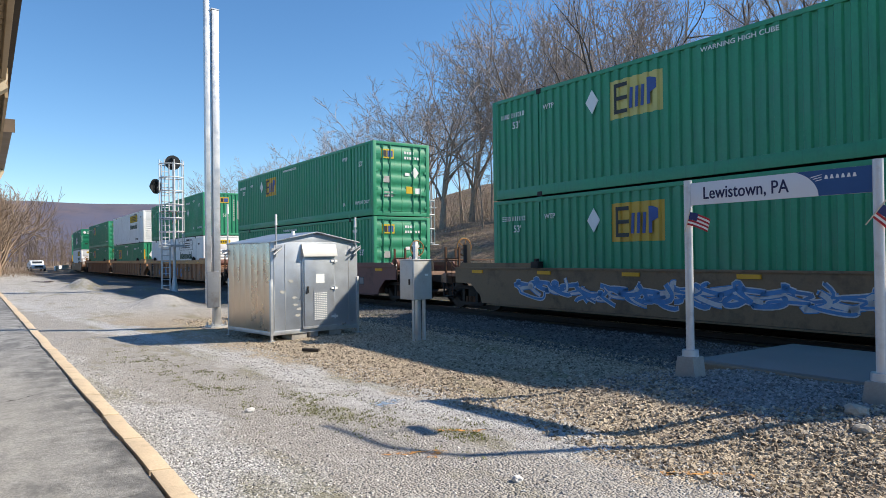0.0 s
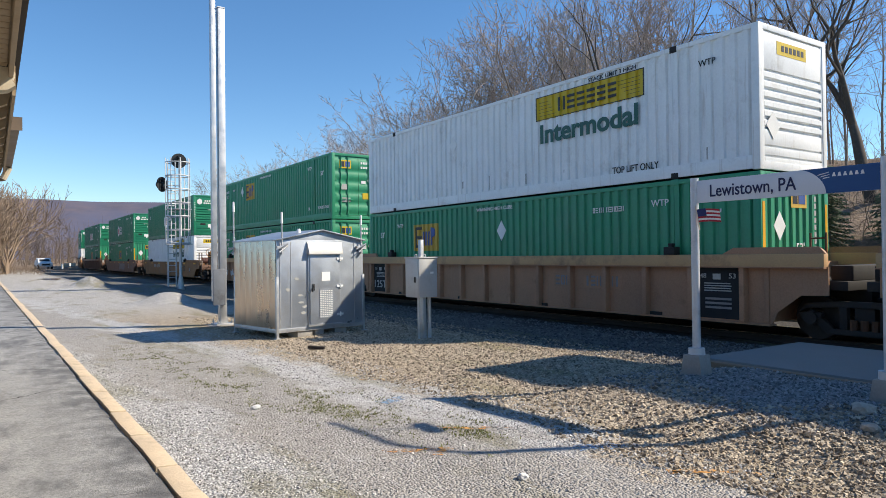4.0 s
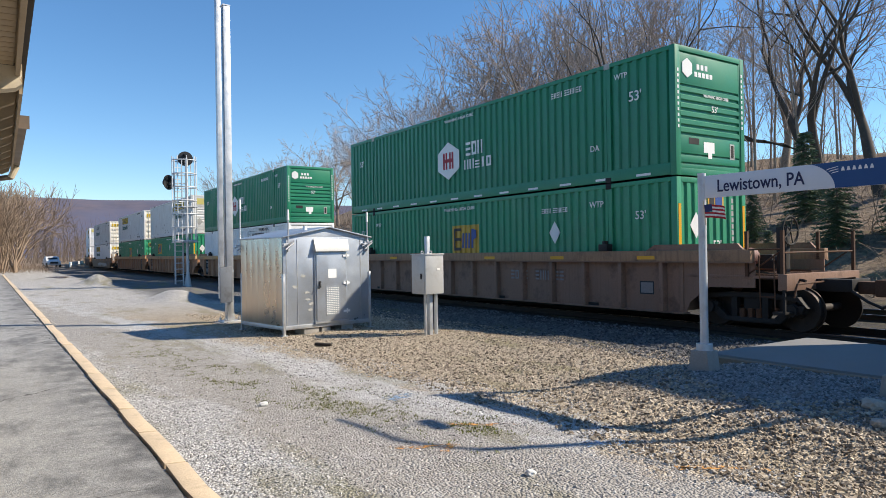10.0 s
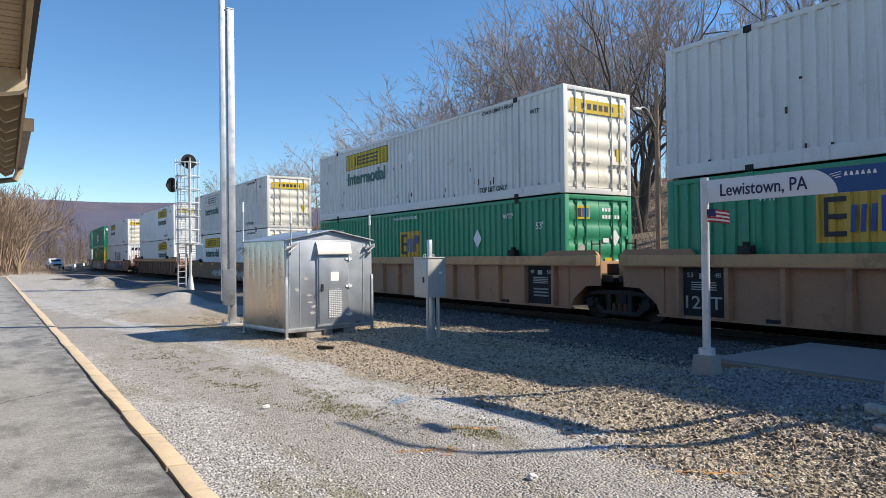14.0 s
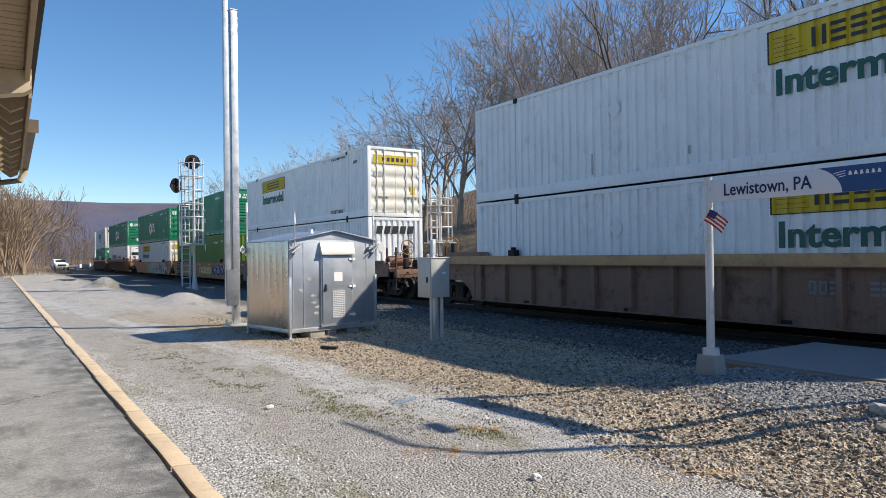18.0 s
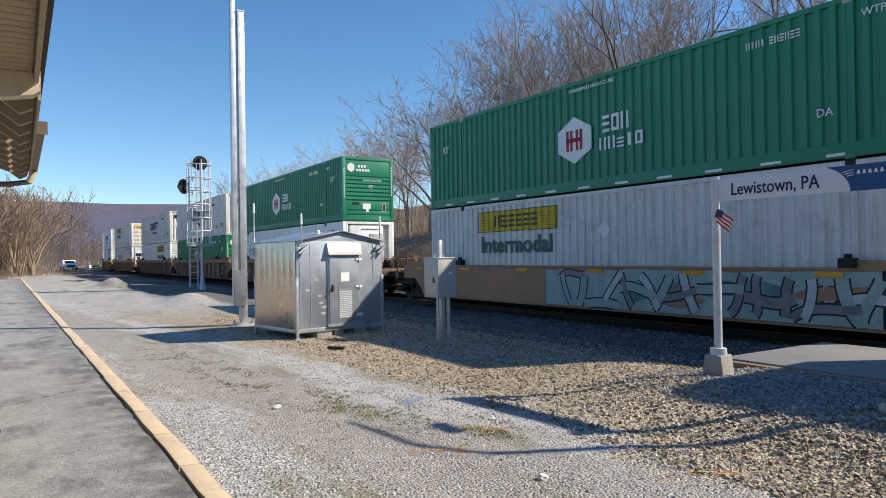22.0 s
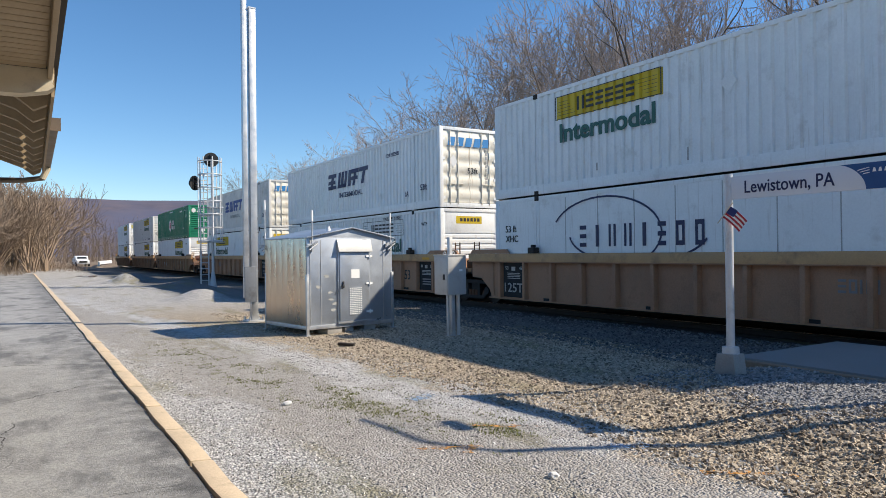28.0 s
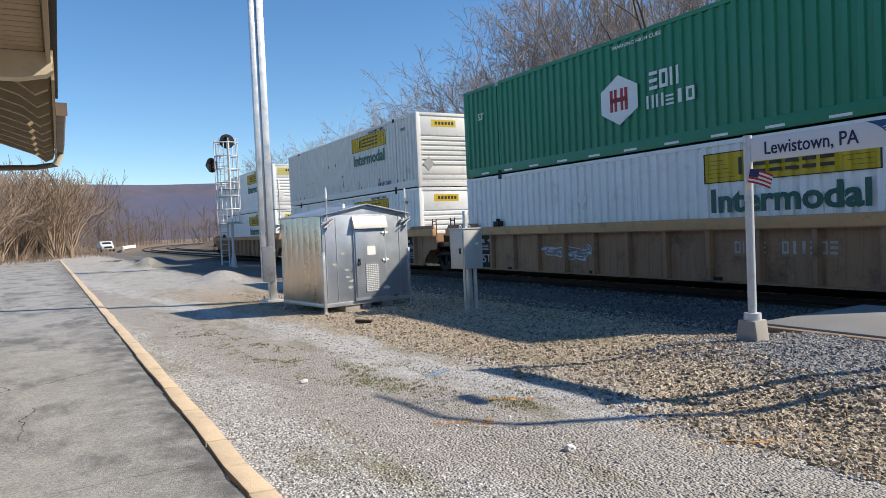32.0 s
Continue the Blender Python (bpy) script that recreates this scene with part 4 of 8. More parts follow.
def build_flag(p, at_z, name="small_flag"):
    """A small striped flag in rigid rippled pieces; it turns on its stick."""
    top = thing(name, pose(p.x - 0.06, p.y - 0.055, at_z) @ Matrix.Scale(0.82, 4), "small red, white and blue striped flag on the sign post", "flag", "flags on the sign")
    part("stick", Build().tube((0, 0, -0.3), (0, 0, 0.06), 0.008, n=8), "trim_cream", top)
    L, n = 0.30, 12
    def wave(t):
        return 0.022 * math.sin(t * 9.0) * t + 0.0
    for i in range(7):
        z0, z1 = -0.19 + i * 0.0272, -0.19 + (i + 1) * 0.0272
        xa = 0.12 if i >= 3 else 0.0
        b = Build()
        verts, faces = [], []
        for k in range(n + 1):
            t = k / n
            x = xa + (L - xa) * t
            dz = -0.05 * (x / L) ** 2
            for s in (-0.0015, 0.0015):
                verts += [(x + 0.008, wave(x / L) + s, z0 + dz), (x + 0.008, wave(x / L) + s, z1 + dz)]
        for k in range(n):
            a = 4 * k
            faces += [(a, a + 4, a + 5, a + 1), (a + 2, a + 3, a + 7, a + 6), (a, a + 2, a + 6, a + 4), (a + 1, a + 5, a + 7, a + 3)]
        part("stripe", b.add(verts, faces), "flag_red" if i % 2 == 0 else "flag_white", top)
    b = Build()
    verts, faces = [], []
    for k in range(7):
        x = 0.12 * k / 6
        for s in (-0.002, 0.002):
            verts += [(x + 0.008, wave(x / L) + s, -0.19 + 3 * 0.0272), (x + 0.008, wave(x / L) + s, 0.0)]
    for k in range(6):
        a = 4 * k
        faces += [(a, a + 4, a + 5, a + 1), (a + 2, a + 3, a + 7, a + 6), (a, a + 2, a + 6, a + 4), (a + 1, a + 5, a + 7, a + 3)]
    part("canton", b.add(verts, faces), "flag_blue", top, "dark blue corner field")
    return top


def build_pad():
    top = thing("concrete_pad", Matrix(), "grey concrete platform slab beside the rails", "concrete slab", kind="structure")
    for y0, y1 in ((-5.0, -1.6), (-1.59, 2.1), (2.11, 5.80)):
        b = Build().box(8.1, y0, -0.25, 10.6, y1, 0.24)
        part("slab", b.mesh("slab", bevel=0.02), "pad", top)
    part("edge_strip", Build().box(7.97, -5.0, -0.25, 8.09, 5.80, 0.215).mesh("edge_strip", bevel=0.015), "pole_wood", top, "timber-like edge strip")


def build_station():
    """The eave of the station: boarded soffit, rafters, gutter and pipe; the wall stands further back."""
    top = thing("station_building", Matrix(), "station building with tan boarded eaves and brown gutter", "building")
    E = 0.20
    part("wall", Build().box(-3.6, -9, 0.0, -3.3, 13.2, 3.5), "siding", top)
    part("wall", Build().box(-12, 12.9, 0.0, -3.6, 13.2, 3.5), "siding", top)
    roof = Build().slab([(-9.0, 6.6), (E - 0.02, 3.36), (E - 0.02, 3.44), (-9.0, 6.68)], "y", -9, 13.3)
    part("roof", roof, "roof_dark", top)
    sof = part("soffit", Build().box(-3.3, -9, 3.26, E - 0.06, 6.49, 3.28), "siding", top)
    y = -8.9
    while y < 6.4:
        part("soffit_board", Build().box(-3.29, y, 3.238, E - 0.07, min(y + 0.125, 6.48), 3.258).mesh("soffit_board", bevel=0.006), "siding", sof)
        y += 0.135
    part("fascia", Build().box(E - 0.06, -9, 3.16, E - 0.025, 6.64, 3.44).mesh("fascia", bevel=0.004), "siding", top)
    part("drip_edge", Build().box(E - 0.022, -9, 3.34, E + 0.03, 9.05, 3.46), "roof_dark", top)
    # cross beam whose end catches the sun
    part("bracket_beam", Build().slab([(-3.2, 3.02), (E - 0.26, 3.02), (E - 0.06, 3.06), (E - 0.01, 3.1), (E - 0.03, 3.14), (E - 0.01, 3.2), (E - 0.04, 3.24), (-3.2, 3.24)], "y", 6.50, 6.66), "trim_cream", top, "cream shaped beam end")
    # open rafters beyond the beam
    y = 7.0
    while y < 13.0:
        r = Build().slab([(-3.3, 4.32), (E - 0.30, 3.10), (E - 0.16, 2.99), (E - 0.06, 3.04), (E - 0.03, 3.15), (E - 0.05, 3.25), (-3.3, 4.50)], "y", y, y + 0.09)
        part("rafter", r, "siding", top)
        y += 0.62
    part("eave_board", Build().box(E - 0.03, 6.67, 3.05, E - 0.006, 13.2, 3.30), "siding", top)
    g = Build().slab([(E, 3.16), (E + 0.09, 3.16), (E + 0.115, 3.30), (E + 0.10, 3.30), (E + 0.08, 3.175), (E + 0.012, 3.175), (E + 0.012, 3.30), (E, 3.30)], "y", 9.1, 13.1)
    part("gutter", g, "gutter", top, "brown metal gutter")
    part("gutter_end", Build().box(E, 9.085, 3.155, E + 0.118, 9.1, 3.305), "gutter", top)
    part("downpipe", Build().pipe([(E + 0.05, 12.9, 3.16), (E - 0.02, 12.9, 2.98), (E - 0.3, 12.9, 2.93), (-3.25, 12.9, 2.85)], 0.045, 10), "gutter", top, "brown downpipe running back to the wall")
    part("pipe_elbow", Build().tube((E + 0.05, 12.85, 3.15), (E - 0.03, 12.88, 2.97), 0.05, n=10), "trim_cream", top, "pale pipe elbow")


def build_ground_bits():
    """Spray marks, loose stones, a puddle and fine gravel."""
    rng = random.Random(12)
    for x, y, z, s, a in ((2.45, 7.42, 0.02, 0.05, 0.3), (3.32, 3.92, 0.01, 0.042, 1.0), (6.55, 3.0, 0.03, 0.10, 0.4), (6.1, 2.75, 0.03, 0.07, 2.0)):
        bm = bmesh.new()
        bmesh.ops.create_icosphere(bm, subdivisions=2, radius=s)
        for v in bm.verts:
            v.co *= 1 + 0.45 * noise.noise(v.co * (1.3 / s) + Vector((x, y, 0)))
            v.co.z *= 0.62
        me = bpy.data.meshes.new("loose_stone")
        bm.to_mesh(me)
        bm.free()
        ob = part("loose_stone", me, "white_stone" if x < 3.5 else "stone", at=pose(x, y, height(x, y) + s * 0.3, 0, 0, a * 57))
        tagged(ob, "pale loose stone lying on the gravel", "stone", "loose stones")
    marks = ((3.05, 5.05, 0.55, 0.05, -35, "orange_mark"), (3.2, 4.85, 0.25, 0.06, 30, "orange_mark"), (3.9, 5.3, 0.75, 0.05, -42, "orange_mark"), (3.9, 6.9, 0.4, 0.12, 20, "blue_mark"),
             (4.35, 4.1, 0.5, 0.10, -25, "blue_mark"), (4.55, 3.15, 0.7, 0.06, -35, "orange_mark"), (6.35, 5.25, 0.6, 0.04, -30, "orange_mark"), (4.35, 8.2, 0.5, 0.04, -45, "orange_mark"))
    for x, y, l, w, a, mat in marks:
        verts = []
        ca, sa = math.cos(radians(a)), math.sin(radians(a))
        for i in range(16):
            u = (i / 15 - 0.5) * l
            wob, ww = rng.uniform(-w, w) * 0.4, w * rng.uniform(0.25, 1.0)
            for s in (-1, 1):
                p, q = x + u * ca - (wob + s * ww) * sa, y + u * sa + (wob + s * ww) * ca
                verts.append((p, q, height(p, q) + 0.009))
        ob = part("paint_mark", Build().add(verts, [(2 * i, 2 * i + 2, 2 * i + 3, 2 * i + 1) for i in range(15)]), mat)
        tagged(ob, ("faded orange" if mat == "orange_mark" else "faded blue") + " utility paint mark sprayed on the gravel", "paint mark", "utility paint marks")
    scrap = Build().slab([(-0.15, -0.05), (0.14, -0.06), (0.16, 0.03), (0.02, 0.05), (-0.14, 0.04)], "z", 0.0, 0.05).mesh("timber_scrap", bevel=0.008)
    ob = part("timber_scrap", scrap, "sleeper", at=pose(4.85, 11.4, height(4.85, 11.4) + 0.012, 0, 4, -28))
    tagged(ob, "short dark timber offcut lying on the gravel", "timber")
    pts = [(3.9 + 0.75 * math.cos(a) * (1 + 0.3 * math.sin(3 * a)), 63.5 + 2.6 * math.sin(a)) for a in np.linspace(0, 2 * math.pi, 25)[:-1]]
    ob = part("puddle", Build().add([(p, q, 0.035) for p, q in pts], [tuple(range(24))]), "puddle")
    tagged(ob, "shallow rain puddle in the gravel", "puddle", kind="structure")


def path_stones(x, y):
    """Loose stones lie thick by the kerb and on the pale strip, thin on the trodden lanes, and give way to ballast."""
    u = x + 0.12 * y + 0.5 * noise.noise((x * 0.9, y * 0.5, 6))
    if u > 5.4 + 0.5 * step(y, 4, 6):
        return False
    return not 2.9 < u < 4.5 or noise.noise((x * 37, y * 37, 1)) > 0.22


def scatter(name, mat, count, area, size, seed, label, keep=None):
    """Many small loose stones as one mesh."""
    g = np.random.default_rng(seed)
    x0, x1, y0, y1 = area
    px = g.uniform(x0, x1, count)
    u = g.uniform(0, 1, count)
    py = y0 + (y1 - y0) * u ** 2.2
    verts, faces = [], []
    base = np.array([(-0.9, -0.7, -0.5), (0.9, -0.7, -0.5), (0.9, 0.7, -0.5), (-0.9, 0.7, -0.5), (-0.62, -0.5, 0.5), (0.6, -0.52, 0.52), (0.65, 0.48, 0.42), (-0.6, 0.5, 0.48)], float)
    tri = np.array([(4, 5, 6), (4, 6, 7), (0, 1, 5), (0, 5, 4), (1, 2, 6), (1, 6, 5), (2, 3, 7), (2, 7, 6), (3, 0, 4), (3, 4, 7)])
    for x, y in zip(px, py):
        if x < kerb_x(y) + 0.12 or (keep and not keep(x, y)):
            continue
        s = size * g.uniform(0.5, 1.6)
        sh = base * (s * g.uniform(0.6, 1.2, 3)) + g.uniform(-0.24, 0.24, (8, 3)) * s
        a = g.uniform(0, 6.28)
        ca, sa = math.cos(a), math.sin(a)
        tilt = g.uniform(-0.5, 0.5, 2)
        up = sh[:, 2] + sh[:, 0] * tilt[0] + sh[:, 1] * tilt[1]
        r = np.stack([sh[:, 0] * ca - sh[:, 1] * sa + x, sh[:, 0] * sa + sh[:, 1] * ca + y, up + height(x, y) + s * 0.2], 1)
        faces.append(tri + 8 * len(verts))
        verts.append(r)
    me = bpy.data.meshes.new(name)
    me.from_pydata(np.concatenate(verts).tolist(), [], np.concatenate(faces).tolist())
    ob = part(name, me, mat)
    tagged(ob, label, "gravel", kind="stuff")


def build_truck():
    top = thing("pickup_truck", pose(7.0, 130.0, 0.0, 0, 0, 5), "white pickup truck parked beside the track", "truck")
    body = Build()
    body.slab([(-2.7, 0.45), (2.6, 0.45), (2.7, 0.7), (2.65, 1.02), (1.5, 1.12), (0.85, 1.75), (-0.75, 1.80), (-1.0, 1.12), (-2.7, 1.10)], "y", -0.95, 0.95)
    rot = Matrix.Rotation(radians(-90), 4, 'Z')
    part("body", body.mesh("body", bevel=0.06), "truck_white", top, at=rot)
    part("windscreen", Build().add([(0.97, -0.68, 1.62), (0.97, 0.68, 1.62), (1.32, 0.74, 1.29), (1.32, -0.74, 1.29)], [(0, 1, 2, 3)]), "window", top, at=rot @ Matrix.Translation((0.03, 0, 0.02)))
    part("service_box", Build().box(-2.65, -0.9, 1.1, -1.1, 0.9, 1.45).mesh("service_box", bevel=0.03), "truck_white", top, at=rot)
    part("grille", Build().box(2.66, -0.6, 0.62, 2.72, 0.6, 0.92), "dark_metal", top, at=rot)
    part("bumper", Build().box(2.6, -0.9, 0.42, 2.76, 0.9, 0.6).mesh("bumper", bevel=0.02), "galvanised", top, at=rot)
    for x in (1.75, -1.75):
        for y in (-0.95, 0.95):
            w = part("wheel", Build().tube((x, y - 0.12, 0.38), (x, y + 0.12, 0.38), 0.38, n=20), "tyre", top, at=rot)
            part("rim", Build().tube((x, y - 0.13, 0.38), (x, y + 0.13, 0.38), 0.2, n=14), "galvanised", w)
    for y in (-0.72, 0.72):
        part("headlight", Build().box(2.64, y - 0.14, 0.74, 2.715, y + 0.14, 0.94).mesh("headlight", bevel=0.02), "paper", top, at=rot)


def build_platform_lamp(at):
    top = thing("platform_lamp", at, "dark platform lamp post with a white conical shade", "lamp post", "platform lamps")
    part("post", Build().tube((0, 0, -0.1), (0, 0, 3.6), 0.06, 0.045), "dark_metal", top)
    part("arm", Build().pipe([(0, 0, 3.45), (0.25, 0, 3.75), (0.55, 0, 3.72)], 0.025, 6), "dark_metal", top)
    part("shade", Build().tube((0.55, 0, 3.5), (0.55, 0, 3.72), 0.34, 0.06, n=16), "paper", top, "white conical shade")


def build_utility_pole():
    x, y = 27.2, 22.3
    z = height(x, y)
    top = thing("utility_pole", pose(x, y, z - 0.2), "weathered brown wooden pole with a curved street lamp arm", "utility pole")
    part("pole", Build().tube((0, 0, 0), (0.0, 0, 8.35), 0.13, 0.10, n=14), "pole_wood", top)
    pts = [(-0.1 - 1.7 * t, -0.5 * t, 6.3 + 0.75 * math.sin(t * 2.2)) for t in np.linspace(0, 1, 8)]
    arm = part("lamp_arm", Build().pipe(pts, 0.035, 8), "galvanised", top)
    q = pts[-1]
    part("lamp_head", Build().tube((q[0] + 0.05, q[1], q[2] - 0.02), (q[0] - 0.5, q[1] - 0.12, q[2] - 0.06), 0.05, 0.085, n=12), "paper", arm, "pale street lamp head")


def build_lamp_mast():
    """Its shadow crosses the gravel; the mast itself stands beside the sign."""
    top = thing("lamp_mast", pose(9.6, 1.15, 0.0), "slim grey platform lamp mast standing on the concrete slab", "lamp post")
    part("mast", Build().tube((0, 0, 0.22), (0, 0, 5.6), 0.065, 0.05, n=14), "post_white", top)
    part("arm", Build().pipe([(0, 0, 5.55), (-0.02, 0.12, 5.72), (-0.06, 0.5, 5.86), (-0.1, 1.5, 5.95)], 0.032, 8), "post_white", top)
    part("head_bracket", Build().tube((-0.09, 1.05, 5.9), (-0.09, 1.05, 5.42), 0.018), "post_white", top)
    part("lamp_head", Build().box(-0.16, 0.85, 5.34, -0.02, 1.25, 5.43).mesh("lamp_head", bevel=0.03), "post_white", top)


def build_barrier():
    top = thing("white_barrier", Matrix(), "low white barrier along the outside of the railway curve", "barrier")
    for i in range(12):
        x, y, a = track(122 + i * 4.2, -4.0)
        part("barrier_rail", Build().box(-0.06, -2.0, 0.1, 0.06, 2.0, 0.75).mesh("barrier_rail"), "paper", top, at=pose(x, y, 0, 0, 0, -math.degrees(a)))


def build_ridge():
    """Long wooded ridge far off."""
    b = Build()
    az = [radians(a) for a in np.arange(-75, 76, 1.0)]
    verts = []
    for i, a in enumerate(az):
        deg = math.degrees(a)
        h = 212 + 10 * noise.noise((deg * 0.05, 3, 0)) + 5 * noise.noise((deg * 0.22, 1, 0)) - 0.030 * (deg - 2) ** 2
        for d, f in ((2050, -0.02), (2250, 0.22), (2500, 0.62), (2700, 0.93), (2800, 1.0), (3300, 0.9)):
            verts.append((d * math.sin(a), d * math.cos(a), h * f + (6 * noise.noise((deg * 0.6, f * 4, 9)) if 0.1 < f < 0.95 else 0)))
    faces = [(6 * i + j, 6 * i + j + 1, 6 * i + j + 7, 6 * i + j + 6) for i in range(len(az) - 1) for j in range(5)]
    me = b.add(verts, faces).mesh("backdrop_ridge", smooth=80)
    tagged(part("backdrop_ridge", me, "ridge"), "long wooded mountain ridge with purple-blue haze in its colour", "mountain", kind="structure")


# ---- the train ----
CL, CW, CH = 16.154, 1.295, 2.896
HALF = CL / 2
PITCH, DEPTH = 0.28, 0.052
MESH = {}


def cached(key, make):
    if key not in MESH:
        MESH[key] = make()
    return MESH[key]


def breaks(a, b):
    """Places along the corrugation between a and b, with their depth."""
    out = [(a, ripple(a))]
    k = math.floor(a / PITCH)
    while k * PITCH < b:
        for o, d in ((0, 0.0), (0.12, 0.0), (0.15, DEPTH), (0.25, DEPTH)):
            y = k * PITCH + o
            if a + 1e-4 < y < b - 1e-4:
                out.append((y, d))
        k += 1
    out.append((b, ripple(b)))
    return out


def ripple(y):
    u = y - math.floor(y / PITCH) * PITCH
    if u < 0.12:
        return 0.0
    if u < 0.15:
        return DEPTH * (u - 0.12) / 0.03
    if u < 0.25:
        return DEPTH
    return DEPTH * (PITCH - u) / 0.03


def sheet(a, b, z0, z1, x, smooth=False, back=0.02):
    """A corrugated sheet facing -x."""
    pts = [(a, 0.0), (b, 0.0)] if smooth else breaks(a, b)
    bld = Build()
    verts, faces = [], []
    for y, d in pts:
        verts += [(x + d, y, z0), (x + d, y, z1)]
    for i in range(len(pts) - 1):
        faces.append((2 * i, 2 * i + 1, 2 * i + 3, 2 * i + 2))
    return bld.add(verts, faces)


def end_corrugated():
    b = Build()
    n, w = 9, 2.36
    p = w / n
    xs = []
    for i in range(n):
        for o, d in ((0, 0), (0.45, 0), (0.55, 0.04), (0.9, 0.04)):
            xs.append((-w / 2 + (i + o) * p, d))
    xs.append((w / 2, 0))
    verts, faces = [], []
    for x, d in xs:
        verts += [(x, 0.012 + d, 0.16), (x, 0.012 + d, CH - 0.11)]
    for i in range(len(xs) - 1):
        faces.append((2 * i, 2 * i + 2, 2 * i + 3, 2 * i + 1))
    return b.add(verts, faces).mesh("front_wall")


def end_slats(first, last, n):
    return Build().box(-1.18, 0.05, 0.16, 1.18, 0.08, CH - 0.11).mesh("front_wall")


def door_leaf(x0, x1):
    front = [(0.035, 0.18)]
    for z0, z1 in ((0.3, 0.62), (0.78, 1.1), (1.26, 1.58), (1.74, 2.06), (2.2, 2.66)):
        front += [(0.035, z0), (0.014, z0 + 0.04), (0.014, z1 - 0.04), (0.035, z1)]
    b = Build().slab([(0.07, CH - 0.13), (0.07, 0.18)] + front + [(0.035, CH - 0.13)], "x", x0, x1)
    return b.mesh("door")


def bars(spec, x, axis="side"):
    """Small upright bars in a row, as one mesh. spec: (from, to, low, high) in metres along the wall."""
    b = Build()
    for a, c, z0, z1 in spec:
        if axis == "side":
            b.box(x - 0.004, a, z0, x, c, z1)
        else:
            b.box(a, x - 0.004, z0, c, x, z1)
    return b


def word(v0, v1, z0, z1, n, skew=0.0, gap=0.22, seed=1, cut=0.0):
    """A row of n plain blocks filling a word's place, as side-facing slabs."""
    rng = random.Random(seed)
    b = Build()
    w = (v1 - v0) / n
    for i in range(n):
        a, c = v0 + i * w + w * gap / 2, v0 + (i + 1) * w - w * gap / 2
        h = z1 - (z1 - z0) * (0.0 if i == n - 1 else rng.choice((0, cut, cut)))
        mark(b, a - HALF, c - HALF, z0, h, -CW - 0.004, -CW + 0.004, rng.randrange(5), skew / (z1 - z0))
    return b


def mark(b, a, c, z0, z1, x0, x1, kind, lean=0.0):
    """One plain shape of bars: two uprights, two or three level bars, a frame or a post."""
    t, u, m = (c - a) * 0.28, (z1 - z0) * 0.19, (z0 + z1) / 2
    for k, (p, q, lo, hi) in enumerate(((a, a + t, z0, z1), (c - t, c, z0, z1), (a, c, z1 - u, z1), (a, c, z0, z0 + u), (a + t, c - t, z0, z1), (a, c, m - u / 2, m + u / 2))):
        if k in ((0, 1), (2, 5, 3), (0, 1, 2, 3), (4,), (2, 3, 5))[kind]:
            la, lb = -lean * (lo - z0), -lean * (hi - z0)
            b.slab([(p + la, lo), (q + la, lo), (q + lb, hi), (p + lb, hi)], "x", x0 - 0.0004 * k, x1)


def plate(v0, v1, z0, z1, smooth=False, lift=0.004):
    return sheet(v0 - HALF, v1 - HALF, z0, z1, -CW + 0.012 - lift, smooth)


def logo_emp(c, v, z, pale=False, size=1.5, sparse=False):
    """Yellow panel with a dark and a blue block."""
    h = 0.92 * size / 1.5
    part("logo_panel", plate(v, v + size, z, z + h), "pale_yellow" if pale else "emp_yellow", c, "yellow logo panel")
    y0, y1 = v - HALF, v + size - HALF
    b = Build()
    a = y1 - 0.10 * size
    b.box(-CW - 0.004, a - 0.07, z + 0.12 * h, -CW + 0.002, a, z + 0.9 * h)
    for q in (0.12, 0.46, 0.80):
        b.box(-CW - 0.004, a - 0.26 * size, z + q * h, -CW + 0.002, a - 0.07, z + (q + 0.10) * h)
    part("logo_dark_shape", b, "ink", c)
    if sparse:
        return
    b = Build()
    m = y1 - 0.40 * size
    for k in (0, 1, 2):
        q = m - k * 0.11 * size
        b.slab([(q, z + 0.2 * h), (q - 0.055 * size, z + 0.2 * h), (q - 0.075 * size, z + 0.72 * h), (q - 0.02 * size, z + 0.72 * h)], "x", -CW - 0.004, -CW + 0.002)
    q = m - 0.34 * size
    b.slab([(q, z + 0.2 * h), (q - 0.06 * size, z + 0.2 * h), (q - 0.06 * size, z + 0.86 * h), (q, z + 0.86 * h)], "x", -CW - 0.004, -CW + 0.002)
    b.slab([(q - 0.06 * size, z + 0.48 * h), (q - 0.17 * size, z + 0.56 * h), (q - 0.17 * size, z + 0.80 * h), (q - 0.06 * size, z + 0.86 * h)], "x", -CW - 0.004, -CW + 0.002)
    part("logo_blue_shape", b, "blue", c)


